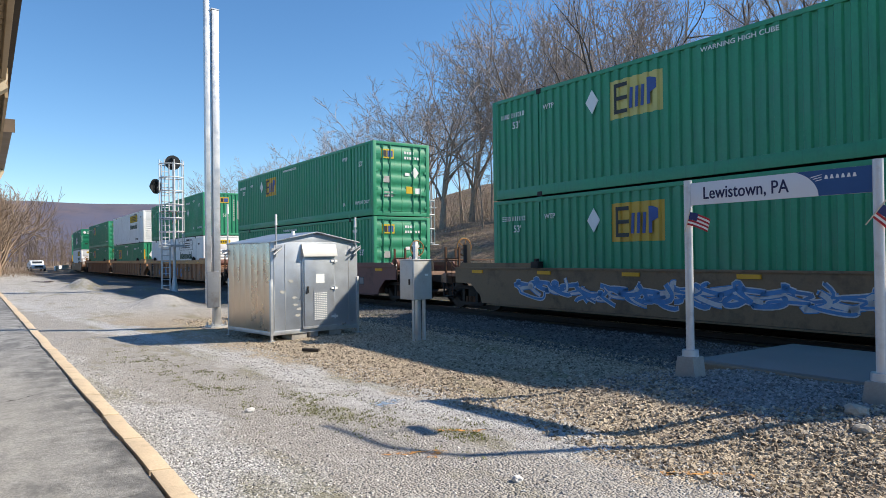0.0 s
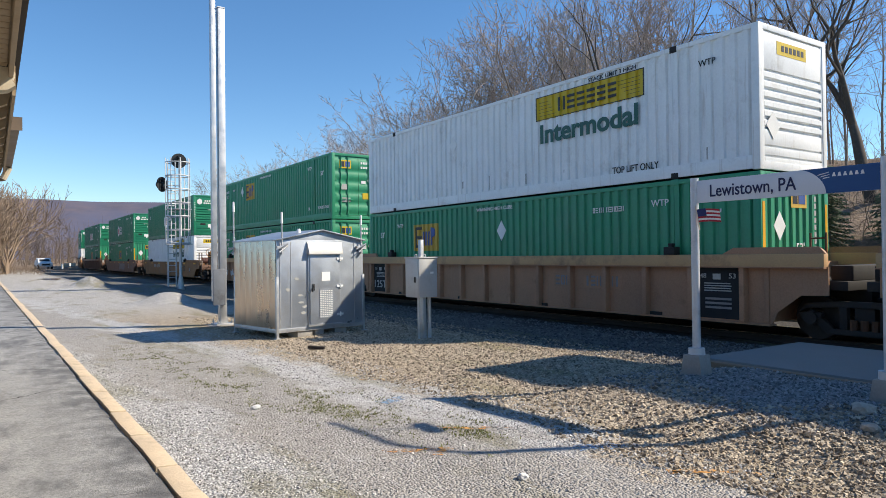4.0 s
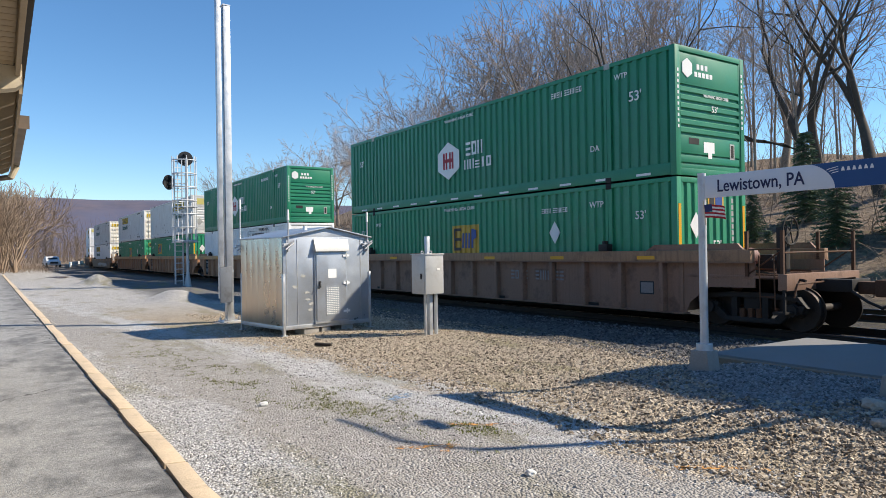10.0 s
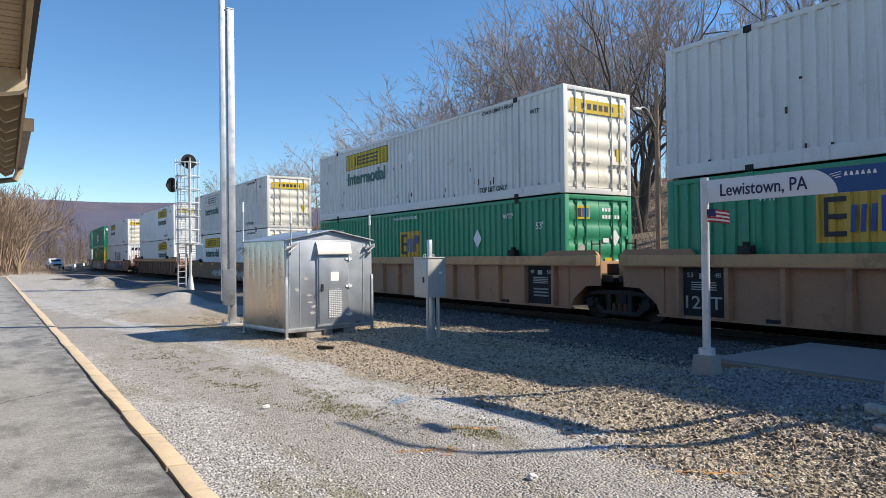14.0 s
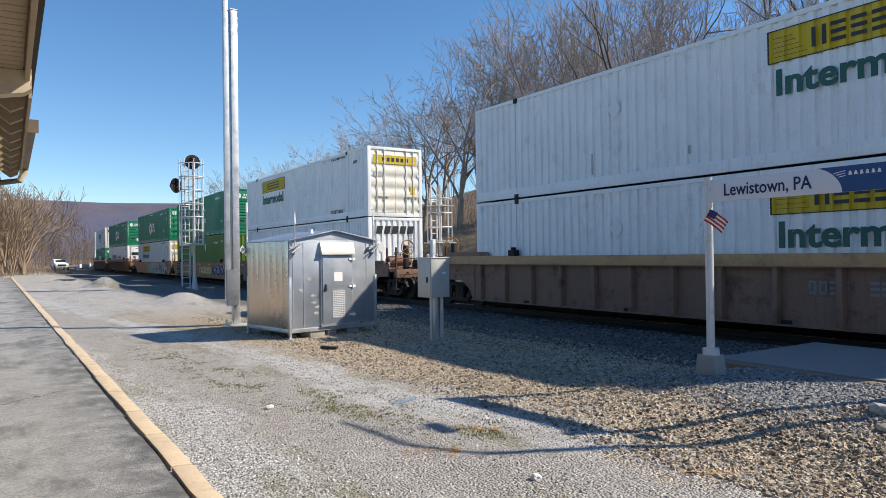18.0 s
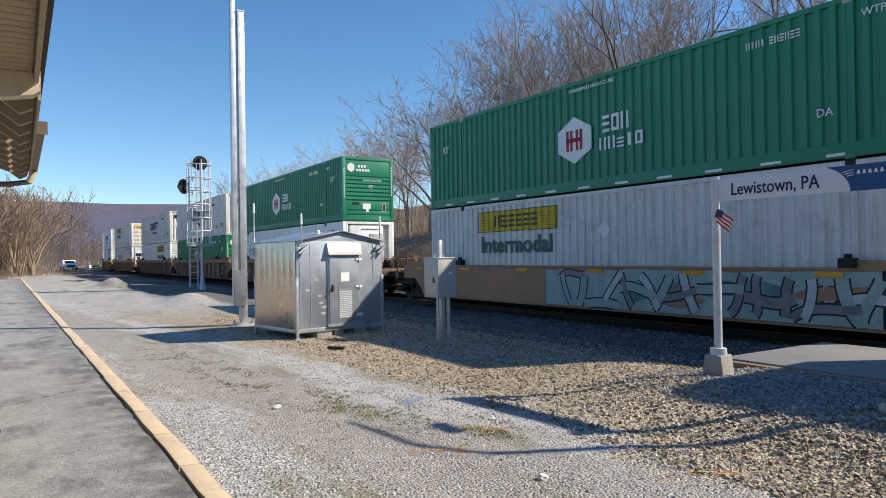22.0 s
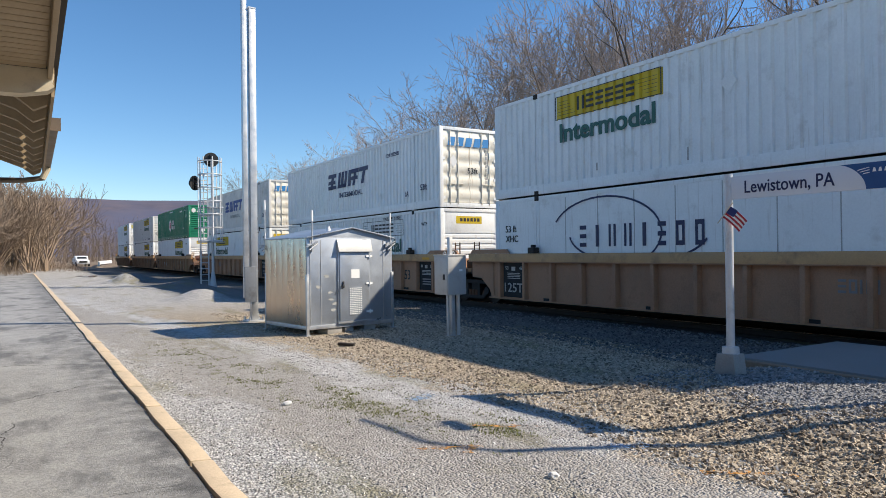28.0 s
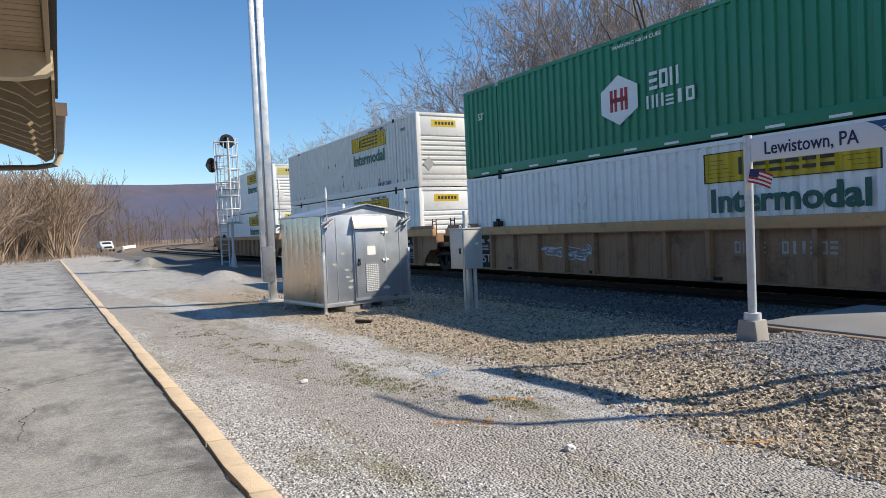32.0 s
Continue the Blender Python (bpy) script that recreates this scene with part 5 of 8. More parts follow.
def logo_hex(c):
    """White hexagon with red bars and a two-row word in plain white blocks."""
    v0, v1, z0, z1 = 8.25, 9.58, 0.74, 1.98
    m, h = (v0 + v1) / 2 - HALF, (z1 - z0)
    hexa = [(m, z0), (m + 0.62, z0 + 0.27 * h), (m + 0.62, z0 + 0.73 * h), (m, z1), (m - 0.62, z0 + 0.73 * h), (m - 0.62, z0 + 0.27 * h)]
    part("logo_hexagon", Build().slab(hexa, "x", -CW - 0.003, -CW + 0.008), "letter_white", c, "white hexagon")
    b = Build()
    for a, e in ((-0.30, -0.20), (-0.15, -0.06), (0.06, 0.15), (0.20, 0.30)):
        b.box(-CW - 0.008, m + a, z0 + 0.28 * h, -CW - 0.0035, m + e, z0 + 0.72 * h)
    b.box(-CW - 0.008, m - 0.30, z0 + 0.46 * h, -CW - 0.0035, m + 0.30, z0 + 0.55 * h)
    part("logo_emblem", b, "red", c)
    b = word(7.02, 7.95, 1.40, 1.82, 3, seed=2, cut=0.3)
    w2 = word(6.6, 8.05, 0.97, 1.28, 5, seed=4, cut=0.25)
    b.add(w2.v, w2.f)
    part("logo_word", b, "letter_white", c)


def logo_jb(c, v, faded="yellow"):
    """Panel with a dark word block; below it the green word that names the service."""
    smooth = False
    mat = {"yellow": "yellow", "pale": "pale_yellow", "none": None}[faded]
    if mat:
        part("logo_panel", plate(v, v + 3.67, 2.0, 2.64), mat, c, "yellow logo panel with black border")
    y0, y1 = v - HALF, v + 3.67 - HALF
    b = Build()
    for a, e, z0, z1 in ((y0, y1, 2.62, 2.64), (y0, y1, 2.0, 2.02), (y0, y0 + 0.03, 2.0, 2.64), (y1 - 0.03, y1, 2.0, 2.64)):
        b.box(-CW - 0.001, a, z0, -CW + 0.006, e, z1)
    for k in range(5):
        b.box(-CW - 0.001, y0 + 0.12, 2.11 + k * 0.09, -CW + 0.006, y0 + 0.5 + 0.09 * k, 2.118 + k * 0.09)
        b.box(-CW - 0.001, y1 - 0.5 - 0.07 * (4 - k), 2.11 + k * 0.09, -CW + 0.006, y1 - 0.12, 2.118 + k * 0.09)
    part("logo_border", b, "ink", c)
    part("logo_word", word(v + 0.78, v + 2.85, 2.14, 2.5, 6, seed=3, gap=0.24), "ink", c)
    letters(c, "Intermodal", (-CW - 0.003, v + 3.5 - HALF, 1.38), 0.49, "letter_green", width=3.32)


def logo_swift(c, dark="navy", small=True):
    b = Build()
    for i, (a, w) in enumerate(((9.35, 0.95), (8.2, 1.1), (7.75, 0.38), (6.85, 0.85), (5.9, 0.9))):
        s = 0.16
        y = a - HALF
        if i == 1:
            for k in range(3):
                b.slab([(y + k * 0.37, 1.44), (y + k * 0.37 + 0.24, 1.44), (y + k * 0.37 + 0.24 - s, 2.16), (y + k * 0.37 - s, 2.16)], "x", -CW - 0.005, -CW + 0.004)
            b.slab([(y, 1.44), (y + 0.98, 1.44), (y + 0.95, 1.6), (y, 1.6)], "x", -CW - 0.005, -CW + 0.004)
        elif i in (0, 3, 4):
            b.slab([(y, 1.98), (y + w, 1.98), (y + w - s * 0.3, 2.16), (y - s * 0.3, 2.16)], "x", -CW - 0.005, -CW + 0.004)
            b.slab([(y + w * 0.5, 1.44), (y + w * 0.78, 1.44), (y + w * 0.72 - s, 2.0), (y + w * 0.45 - s, 2.0)], "x", -CW - 0.005, -CW + 0.004)
            if i != 4:
                b.slab([(y + 0.1, 1.68), (y + w, 1.68), (y + w - s * 0.3, 1.84), (y + 0.1, 1.84)], "x", -CW - 0.005, -CW + 0.004)
            if i == 0:
                b.slab([(y, 1.44), (y + w, 1.44), (y + w, 1.6), (y, 1.6)], "x", -CW - 0.005, -CW + 0.004)
        else:
            b.slab([(y, 1.44), (y + w * 0.75, 1.44), (y + w * 0.75 - s, 2.16), (y - s, 2.16)], "x", -CW - 0.005, -CW + 0.004)
    part("logo_word", b, dark, c)
    if small:
        letters(c, "INTERMODAL", (-CW - 0.004, 8.95 - HALF, 0.98), 0.22, "letter_faded" if dark == "blue" else "navy", width=2.5)


def logo_shield_word(c):
    """Blue-edged word blocks with a dark shield, on the white container."""
    b = word(5.7, 8.6, 1.28, 1.92, 5, skew=0.14, gap=0.16, seed=8, cut=0.0)
    part("logo_word", b, "navy", c)
    b = Build()
    b.box(-CW - 0.005, 5.6 - HALF, 1.98, -CW + 0.004, 8.5 - HALF, 2.04).box(-CW - 0.005, 5.8 - HALF, 1.16, -CW + 0.004, 8.8 - HALF, 1.22)
    part("logo_line", b, "navy", c)
    m = 9.35 - HALF
    part("logo_shield", Build().slab([(m - 0.45, 1.3), (m, 1.1), (m + 0.45, 1.3), (m + 0.45, 2.1), (m, 2.2), (m - 0.45, 2.1)], "x", -CW - 0.005, -CW + 0.004), "navy", c, "dark shield with a pale streak")
    part("logo_streak", Build().slab([(m + 0.3, 1.3), (m + 0.05, 1.3), (m - 0.2, 2.0), (m + 0.1, 2.0)], "x", -CW - 0.008, -CW - 0.0055), "yellow", c)


def logo_ellipse(c):
    """Dark serif-like word blocks crossed by thin swoops."""
    b = word(8.4, 12.55, 1.42, 1.98, 8, gap=0.55, seed=5, cut=0.0)
    part("logo_word", b, "navy", c)
    for cy, rx, rz, a0, a1 in ((11.6, 1.9, 0.95, 0.4, 4.4), (10.6, 2.2, 0.75, 3.4, 6.2)):
        pts = [(cy - HALF + rx * math.cos(a), 1.75 + rz * math.sin(a)) for a in np.linspace(a0, a1, 26)]
        part("logo_swoop", ribbon(pts, 0.05, -CW - 0.005), "navy", c)


def logo_alliance(c):
    part("logo_word", word(9.6, 13.2, 1.38, 1.86, 8, skew=0.1, gap=0.16, seed=6, cut=0.0), "blue", c)
    part("logo_word", word(4.8, 9.4, 1.40, 1.74, 12, gap=0.34, seed=7, cut=0.3), "blue", c)
    part("logo_line", Build().box(-CW - 0.004, 4.8 - HALF, 1.27, -CW + 0.004, 13.0 - HALF, 1.31), "blue", c)


def ribbon(pts, w, x):
    """A flat stroke along points (y, z), facing -x."""
    b = Build()
    verts, faces = [], []
    n = len(pts)
    for i in range(n):
        p, q = pts[max(0, i - 1)], pts[min(n - 1, i + 1)]
        d = math.hypot(q[0] - p[0], q[1] - p[1]) or 1
        ny, nz = -(q[1] - p[1]) / d * w / 2, (q[0] - p[0]) / d * w / 2
        verts += [(x, pts[i][0] + ny, pts[i][1] + nz), (x, pts[i][0] - ny, pts[i][1] - nz)]
    for i in range(n - 1):
        faces.append((2 * i, 2 * i + 1, 2 * i + 3, 2 * i + 2))
    return b.add(verts, faces)


def diamond(c, v, z, s=0.3):
    y = v - HALF
    part("placard", Build().slab([(y - s * 0.7, z), (y, z + s), (y + s * 0.7, z), (y, z - s)][::-1], "x", -CW - 0.006, -CW + 0.004), "letter_white", c, "white diamond placard holder")


def number_bars(v, z, n, size=0.17, seed=1):
    size *= 0.85
    rng = random.Random(seed)
    b = Build()
    y = v - HALF
    for i in range(n):
        if i == 4:
            y -= size * 0.5
        mark(b, y - size * 0.55, y, z, z + size, -CW - 0.004, -CW + 0.004, rng.randrange(5))
        y -= size * 0.74
    return b


def container(brand, colour, nose, spot, upper, seed):
    rng = random.Random(seed)
    words = {"emp": "green corrugated container with yellow logo panel", "plain": "plain green corrugated steel container", "hub": "dark green corrugated container with white hexagon logo",
             "jb": "white corrugated container with yellow logo panel", "jb_old": "weathered white container with faded outlined logo", "swift": "dirty white container with slanted navy lettering",
             "swift_blue": "pale container with slanted blue lettering", "shield": "white container with navy shield logo", "reefer": "white refrigerated container with blue lettering", "infinity": "white refrigerated container with navy logo"}
    if brand == "emp" and colour == "lime_green":
        words["emp"] = "yellow-green container with pale logo panel"
    if brand == "jb" and colour == "old_white":
        words["jb"] = "rust-stained white container with yellow logo panel"
    c = thing("shipping_container", Matrix(), words[brand] + (" stacked on top" if upper else " in a well car"), "container", "containers on the train")
    smooth = brand in ("reefer", "infinity")
    wall = cached(("side", smooth), lambda: sheet(-HALF + 0.14, HALF - 0.14, 0.17, CH - 0.1, -CW + 0.012, smooth).mesh("side_wall"))
    part("side_wall", wall, colour, c)
    part("side_wall", wall, colour, c, at=Matrix.Rotation(math.pi, 4, 'Z'))
    rail = cached("rail_top", lambda: Build().box(-CW, -HALF + 0.16, CH - 0.1, -CW + 0.07, HALF - 0.16, CH).mesh("top_rail", bevel=0.008))
    low = cached("rail_low", lambda: Build().box(-CW, -HALF + 0.16, 0.02, -CW + 0.075, HALF - 0.16, 0.29).mesh("bottom_rail", bevel=0.008))
    for turn in (Matrix(), Matrix.Rotation(math.pi, 4, 'Z')):
        part("top_rail", rail, colour, c, at=turn)
        part("bottom_rail", low, colour, c, at=turn)
    post = cached("post", lambda: Build().box(-CW, -HALF, 0.0, -CW + 0.15, -HALF + 0.16, CH).mesh("corner_post", bevel=0.01))
    inner = [cached(("inner", k), lambda: Build().box(-CW + p, a, 0.02, -CW + 0.09, b, CH - 0.002).mesh("stacking_post")) for k, (a, b, p) in enumerate(((-0.10, -0.035, 0.002), (0.035, 0.10, 0.002), (-0.034, 0.034, 0.035)))]
    cast = cached("cast", lambda: Build().box(-CW - 0.012, -0.09, CH - 0.13, -CW + 0.12, 0.09, CH + 0.012).mesh("lifting_casting", bevel=0.012))
    foot = cached("foot", lambda: Build().box(-CW - 0.012, -0.09, -0.012, -CW + 0.12, 0.09, 0.12).mesh("lifting_casting", bevel=0.012))
    for k in range(2):
        turn = Matrix.Rotation(math.pi * k, 4, 'Z')
        part("corner_post", post, colour, c, at=turn)
        part("corner_post", post, colour, c, at=turn @ Matrix.Diagonal((-1, 1, 1, 1)))
        for v in (1.98, CL - 1.98):
            at = turn @ Matrix.Translation((0, v - HALF, 0))
            for flange, piece in zip(("post_flange", "post_flange", "stacking_post"), inner):
                part(flange, piece, colour, c, at=at)
            dark = "frame_dark" if brand.startswith("jb") or seed % 3 == 0 else colour
            part("lifting_casting", cast, "letter_faded" if brand == "hub" else dark, c, at=at)
            part("lifting_casting", foot, dark, c, at=at)
    roof = cached("roof", lambda: Build().box(-CW + 0.06, -HALF + 0.02, CH - 0.06, CW - 0.06, HALF - 0.02, CH - 0.02).mesh("roof"))
    part("roof", roof, colour, c)
    flo = cached("floor", lambda: Build().box(-CW + 0.05, -HALF + 0.02, 0.04, CW - 0.05, HALF - 0.02, 0.14).mesh("floor"))
    part("floor", flo, "frame_dark", c)
    hdr = cached("header", lambda: Build().box(-CW + 0.15, -HALF + 0.002, CH - 0.12, CW - 0.15, -HALF + 0.09, CH - 0.002).mesh("end_header", bevel=0.006))
    sil = cached("sill", lambda: Build().box(-CW + 0.15, -HALF + 0.002, 0.005, CW - 0.15, -HALF + 0.09, 0.165).mesh("end_sill", bevel=0.006))
    for turn in (Matrix(), Matrix.Rotation(math.pi, 4, 'Z')):
        part("end_header", hdr, colour, c, at=turn)
        part("end_sill", sil, colour, c, at=turn)
    back = cached("back", end_corrugated)
    part("rear_wall", back, colour, c, at=Matrix.Rotation(math.pi, 4, 'Z') @ Matrix.Translation((0, -HALF, 0)))
    end = Matrix.Translation((0, -HALF, 0))
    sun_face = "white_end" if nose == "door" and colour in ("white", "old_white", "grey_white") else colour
    if nose == "slat":
        n = (0.82, 1.98, 6) if brand.startswith("jb") else (0.92, 2.02, 6)
        fw = part("front_wall", cached(("slat", n), lambda: end_slats(*n)), sun_face, c, at=end)
        w = (n[1] - n[0]) / n[2]
        slat = cached(("one_slat", w), lambda: Build().slab([(0.0485, w * 0.16), (0.012, w * 0.3), (0.012, w * 0.78), (0.0485, w * 0.92)], "x", -1.098, 1.098).mesh("slat"))
        for x in (-1.18, 1.10):
            part("stile", cached(("stile", x), lambda: Build().box(x, 0.015, 0.16, x + 0.08, 0.049, CH - 0.11).mesh("stile", bevel=0.004)), sun_face, fw)
        for z0, z1 in ((0.5, n[0] - 0.02), (0.16, 0.26), (0.30, 0.46), (n[1] + 0.03, CH - 0.16)):
            part("band", cached(("band", z0, z1), lambda: Build().box(-1.099, 0.02, z0, 1.099, 0.049, z1).mesh("band", bevel=0.006)), sun_face, fw)
        for i in range(n[2]):
            part("slat", slat, sun_face, fw, at=Matrix.Translation((0, 0, n[0] + i * w)))
    elif nose == "corr":
        part("front_wall", back, sun_face, c, at=end)
    elif nose == "door":
        for x0, x1 in ((-1.14, -0.008), (0.008, 1.14)):
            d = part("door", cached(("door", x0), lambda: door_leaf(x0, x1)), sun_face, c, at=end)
            for x in ((x0 + 0.28, x0 + 0.62) if x0 < 0 else (x1 - 0.62, x1 - 0.28)):
                rod = Build().tube((x, 0.0, 0.12), (x, 0.0, CH - 0.1), 0.02, n=8)
                for z in (0.22, 0.7, 1.5, 2.3, 2.68):
                    rod.box(x - 0.045, 0.0, z - 0.03, x + 0.045, 0.034, z + 0.03)
                rod.box(x - 0.02, -0.03, 0.84, x + 0.24, -0.008, 0.89)
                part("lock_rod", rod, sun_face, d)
            for z in (0.35, 1.05, 1.75, 2.45):
                hx = x0 + 0.02 if x0 < 0 else x1 - 0.02
                part("hinge", Build().box(hx - 0.05, 0.005, z - 0.05, hx + 0.05, 0.04, z + 0.05), colour, d)
    elif nose == "reefer":
        reefer_end(c, end)
    # markings on the sunlit end
    f = -HALF
    if brand.startswith("jb") and nose == "door":
        part("end_panel", bars([(-1.04, 1.02, 2.2, 2.56)], f + 0.012, "front"), "yellow", c, "yellow panel on the doors")
        for k in range(6):
            part("end_block", bars([(-0.62 + k * 0.22, -0.48 + k * 0.22, 2.3, 2.46)], f + 0.007, "front"), "ink", c)
        part("decal", bars([(0.72, 0.94, 0.95, 1.3)], f + 0.012, "front"), "yellow", c)
        part("decal", bars([(-1.02, -0.62, 1.66, 1.86)], f + 0.012, "front"), "letter_faded", c)
    if brand.startswith("jb") and nose == "slat":
        part("end_panel", bars([(-0.62, 0.5, 2.35, 2.62)] if seed % 2 else [(-1.0, 1.0, 2.2, 2.66)], f + 0.02, "front"), "yellow" if seed % 2 else "pale_yellow", c, "yellow panel on the end wall")
        for k in range(6):
            part("end_block", bars([(-0.45 + k * 0.15, -0.35 + k * 0.15, 2.43, 2.55)], f + 0.0155, "front"), "ink", c)
        part("placard", Build().slab([(-0.8, 0.62), (-0.55, 0.9), (-0.8, 1.18), (-1.05, 0.9)], "y", f + 0.004, f + 0.013), "letter_white" if colour != "old_white" else "letter_faded", c)
    if brand == "hub" and nose in ("slat", "door"):
        z = 2.42
        part("end_hexagon", Build().slab([(-0.85 + 0.2 * math.sin(a), z + 0.22 * math.cos(a)) for a in np.arange(6) * math.pi / 3], "y", f + 0.006, f + 0.021), "letter_white", c, "white hexagon")
        for spec in [(-0.5 + k * 0.15, -0.4 + k * 0.15, z + 0.01, z + 0.13) for k in range(3)] + [(-0.58 + k * 0.14, -0.48 + k * 0.14, z - 0.16, z - 0.05) for k in range(5)]:
            part("end_block", bars([spec], f + 0.0205, "front"), "letter_white", c)
        part("label_plate", bars([(-0.28, 0.12, 0.55, 0.8), (-0.12, 0.02, 0.42, 0.55)], f + 0.0195, "front"), "paper", c, "white document plate")
        part("label_plate", bars([(-0.82, -0.45, 0.72, 0.86)], f + 0.0195, "front"), "hole", c)
        part("document_tube", bars([(0.72, 0.9, 0.45, 0.82)], f + 0.0195, "front"), "letter_faded", c)
        part("document_tube_slot", bars([(0.76, 0.86, 0.49, 0.78)], f + 0.015, "front"), "hole", c)
        letters(c, "WARNING HIGH CUBE", (-0.28, f + 0.006, 1.82), 0.07, "letter_white", width=0.95, facing=FRONT)
        letters(c, "53'", (0.02, f + 0.006, 1.5), 0.15, "letter_white", facing=FRONT)
        part("number_stencil", bars([(-1.225, -1.175, 1.05 + k * 0.125, 1.12 + k * 0.125) for k in range(11)], f - 0.0015, "front"), "letter_white", c)
        part("number_stencil", bars([(1.175, 1.225, 1.2 + k * 0.125, 1.27 + k * 0.125) for k in range(11)], f - 0.0015, "front"), "letter_white", c)
    if brand in ("emp", "plain") and nose == "corr":
        part("end_panel", bars([(-0.18, 0.42, 2.2, 2.6)], f + 0.011, "front"), "emp_yellow" if seed % 2 else "paper", c, "small logo panel")
        part("end_block", bars([(-0.12, 0.06, 2.28, 2.52)], f + 0.006, "front"), "ink", c)
        part("end_block", bars([(0.1, 0.36, 2.28, 2.52)], f + 0.006, "front"), "blue", c)
        part("placard", Build().slab([(-0.62, 1.52), (-0.4, 1.82), (-0.62, 2.12), (-0.84, 1.82)], "y", f + 0.006, f + 0.011), "letter_white", c)
        letters(c, "53'", (0.0, f + 0.008, 1.28), 0.2, "letter_white", facing=FRONT)
        if upper:
            part("side_label", bars([(-1.1, -1.0, 1.1, 2.4), (1.0, 1.1, 1.1, 2.4)], f + 0.011, "front"), "letter_faded", c)
        else:
            part("reflective_strip", bars([(-1.25, -1.16, 0.3, 2.3), (1.16, 1.25, 0.3, 2.3)], f - 0.0015, "front"), "reflector", c)
        part("number_stencil", bars([(0.72, 0.80, 1.0 + k * 0.15, 1.11 + k * 0.15) for k in range(10)], f + 0.009, "front"), "letter_faded", c)
    if brand in ("emp", "plain") and nose == "door":
        part("end_panel", bars([(-0.92, -0.36, 2.24, 2.6)], f + 0.012, "front"), "yellow", c, "small logo panel")
        part("end_block", bars([(-0.87, -0.68, 2.3, 2.54)], f + 0.007, "front"), "ink", c)
        part("end_block", bars([(-0.64, -0.41, 2.3, 2.54)], f + 0.007, "front"), "blue", c)
        part("number_stencil", bars([(0.12 + k * 0.12, 0.2 + k * 0.12, 2.46, 2.56) for k in range(4)] + [(0.12 + k * 0.12, 0.2 + k * 0.12, 2.26, 2.36) for k in range(6)], f + 0.012, "front"), "letter_white", c)
        part("placard", Build().slab([(0.62, 1.5), (0.8, 1.74), (0.62, 1.98), (0.44, 1.74)], "y", f + 0.008, f + 0.016), "letter_white", c)
        for x, z, w, h, mt in ((-0.86, 1.3, 0.3, 0.24, "letter_faded"), (0.2, 0.9, 0.35, 0.28, "yellow"), (0.62, 0.9, 0.28, 0.22, "paper"), (-0.8, 0.75, 0.4, 0.2, "letter_faded"), (0.14, 1.6, 0.22, 0.12, "letter_white")):
            part("decal", bars([(x, x + w, z, z + h)], f + 0.01, "front"), mt, c)
    if brand.startswith("swift") or brand == "shield":
        lt = "bright_blue" if brand == "swift_blue" or (colour == "white" and brand == "swift") else "ink"
        for k in range(5):
            x = -0.95 + k * 0.37
            part("end_shape", Build().slab([(x, 2.22), (x + 0.27, 2.22), (x + 0.34, 2.54), (x + 0.07, 2.54)], "y", f + 0.003, f + 0.011), lt, c)
        letters(c, "53ft", (-0.1, f + 0.006, 1.25), 0.2, "ink", facing=FRONT)
        part("placard", Build().slab([(-0.72, 1.42), (-0.54, 1.66), (-0.72, 1.9), (-0.9, 1.66)], "y", f + 0.004, f + 0.011), "letter_white", c)
        part("number_stencil", bars([(0.7, 0.78, 0.9 + k * 0.15, 1.0 + k * 0.15) for k in range(10)], f + 0.009, "front"), "letter_faded", c)
    # markings on the long side
    s = -CW - 0.004
    white = not (brand in ("emp", "plain", "hub"))
    ink = "ink" if white else "letter_white"
    if brand == "emp":
        v, zl = spot
        logo_emp(c, v, zl, pale=(colour == "lime_green" or seed == 0), sparse=(colour == "lime_green"))
        diamond(c, v + (2.05 if v > 9 and nose == "door" else -3.4), zl + 0.55, 0.3)
        letters(c, "WARNING HIGH CUBE", (s, 9.2 - HALF, 2.62), 0.1, "letter_white", width=1.7)
        letters(c, "53'", (s, 1.16 - HALF, 2.0), 0.2, "letter_white")
        letters(c, "53'", (s, CL - 0.9 - HALF, 1.98), 0.2, "letter_white")
        letters(c, "WTP", (s, 2.62 - HALF, 2.35), 0.15, "letter_white")
        letters(c, "WTP", (s, CL - 2.15 - HALF, 2.3), 0.13, "letter_white")
        letters(c, "IA", (s, 2.55 - HALF, 0.5), 0.15, "letter_white")
        letters(c, "TOP LIFT ONLY", (s, 1.5 - HALF, 0.5), 0.13, "letter_white", width=1.2)
        part("number_stencil", number_bars(4.4 if nose == "corr" else CL - 0.4, 2.3, 10, 0.15, seed), "letter_white", c)
    elif brand == "plain":
        letters(c, "WARNING HIGH CUBE", (s, 9.2 - HALF, 2.62), 0.1, "letter_white", width=1.7)
        letters(c, "53'", (s, 1.16 - HALF, 1.4), 0.24, "letter_white")
        letters(c, "53'", (s, CL - 0.9 - HALF, 1.3), 0.22, "letter_white")
        letters(c, "WTP", (s, 1.75 - HALF, 2.3), 0.13, "letter_white")
        part("number_stencil", number_bars(CL - 2.3, 2.3, 10, 0.15, seed), "letter_white", c)
    elif brand == "hub":
        logo_hex(c)
        letters(c, "WARNING HIGH CUBE", (s, 9.1 - HALF, 2.62), 0.09, "letter_white", width=1.6)
        letters(c, "53'", (s, 1.3 - HALF, 1.85), 0.24, "letter_white")
        letters(c, "53'", (s, CL - 0.85 - HALF, 1.85), 0.22, "letter_white")
        letters(c, "WTP", (s, 1.75 - HALF, 2.45), 0.13, "letter_white")
        letters(c, "DA", (s, 2.55 - HALF, 0.82), 0.15, "letter_white")
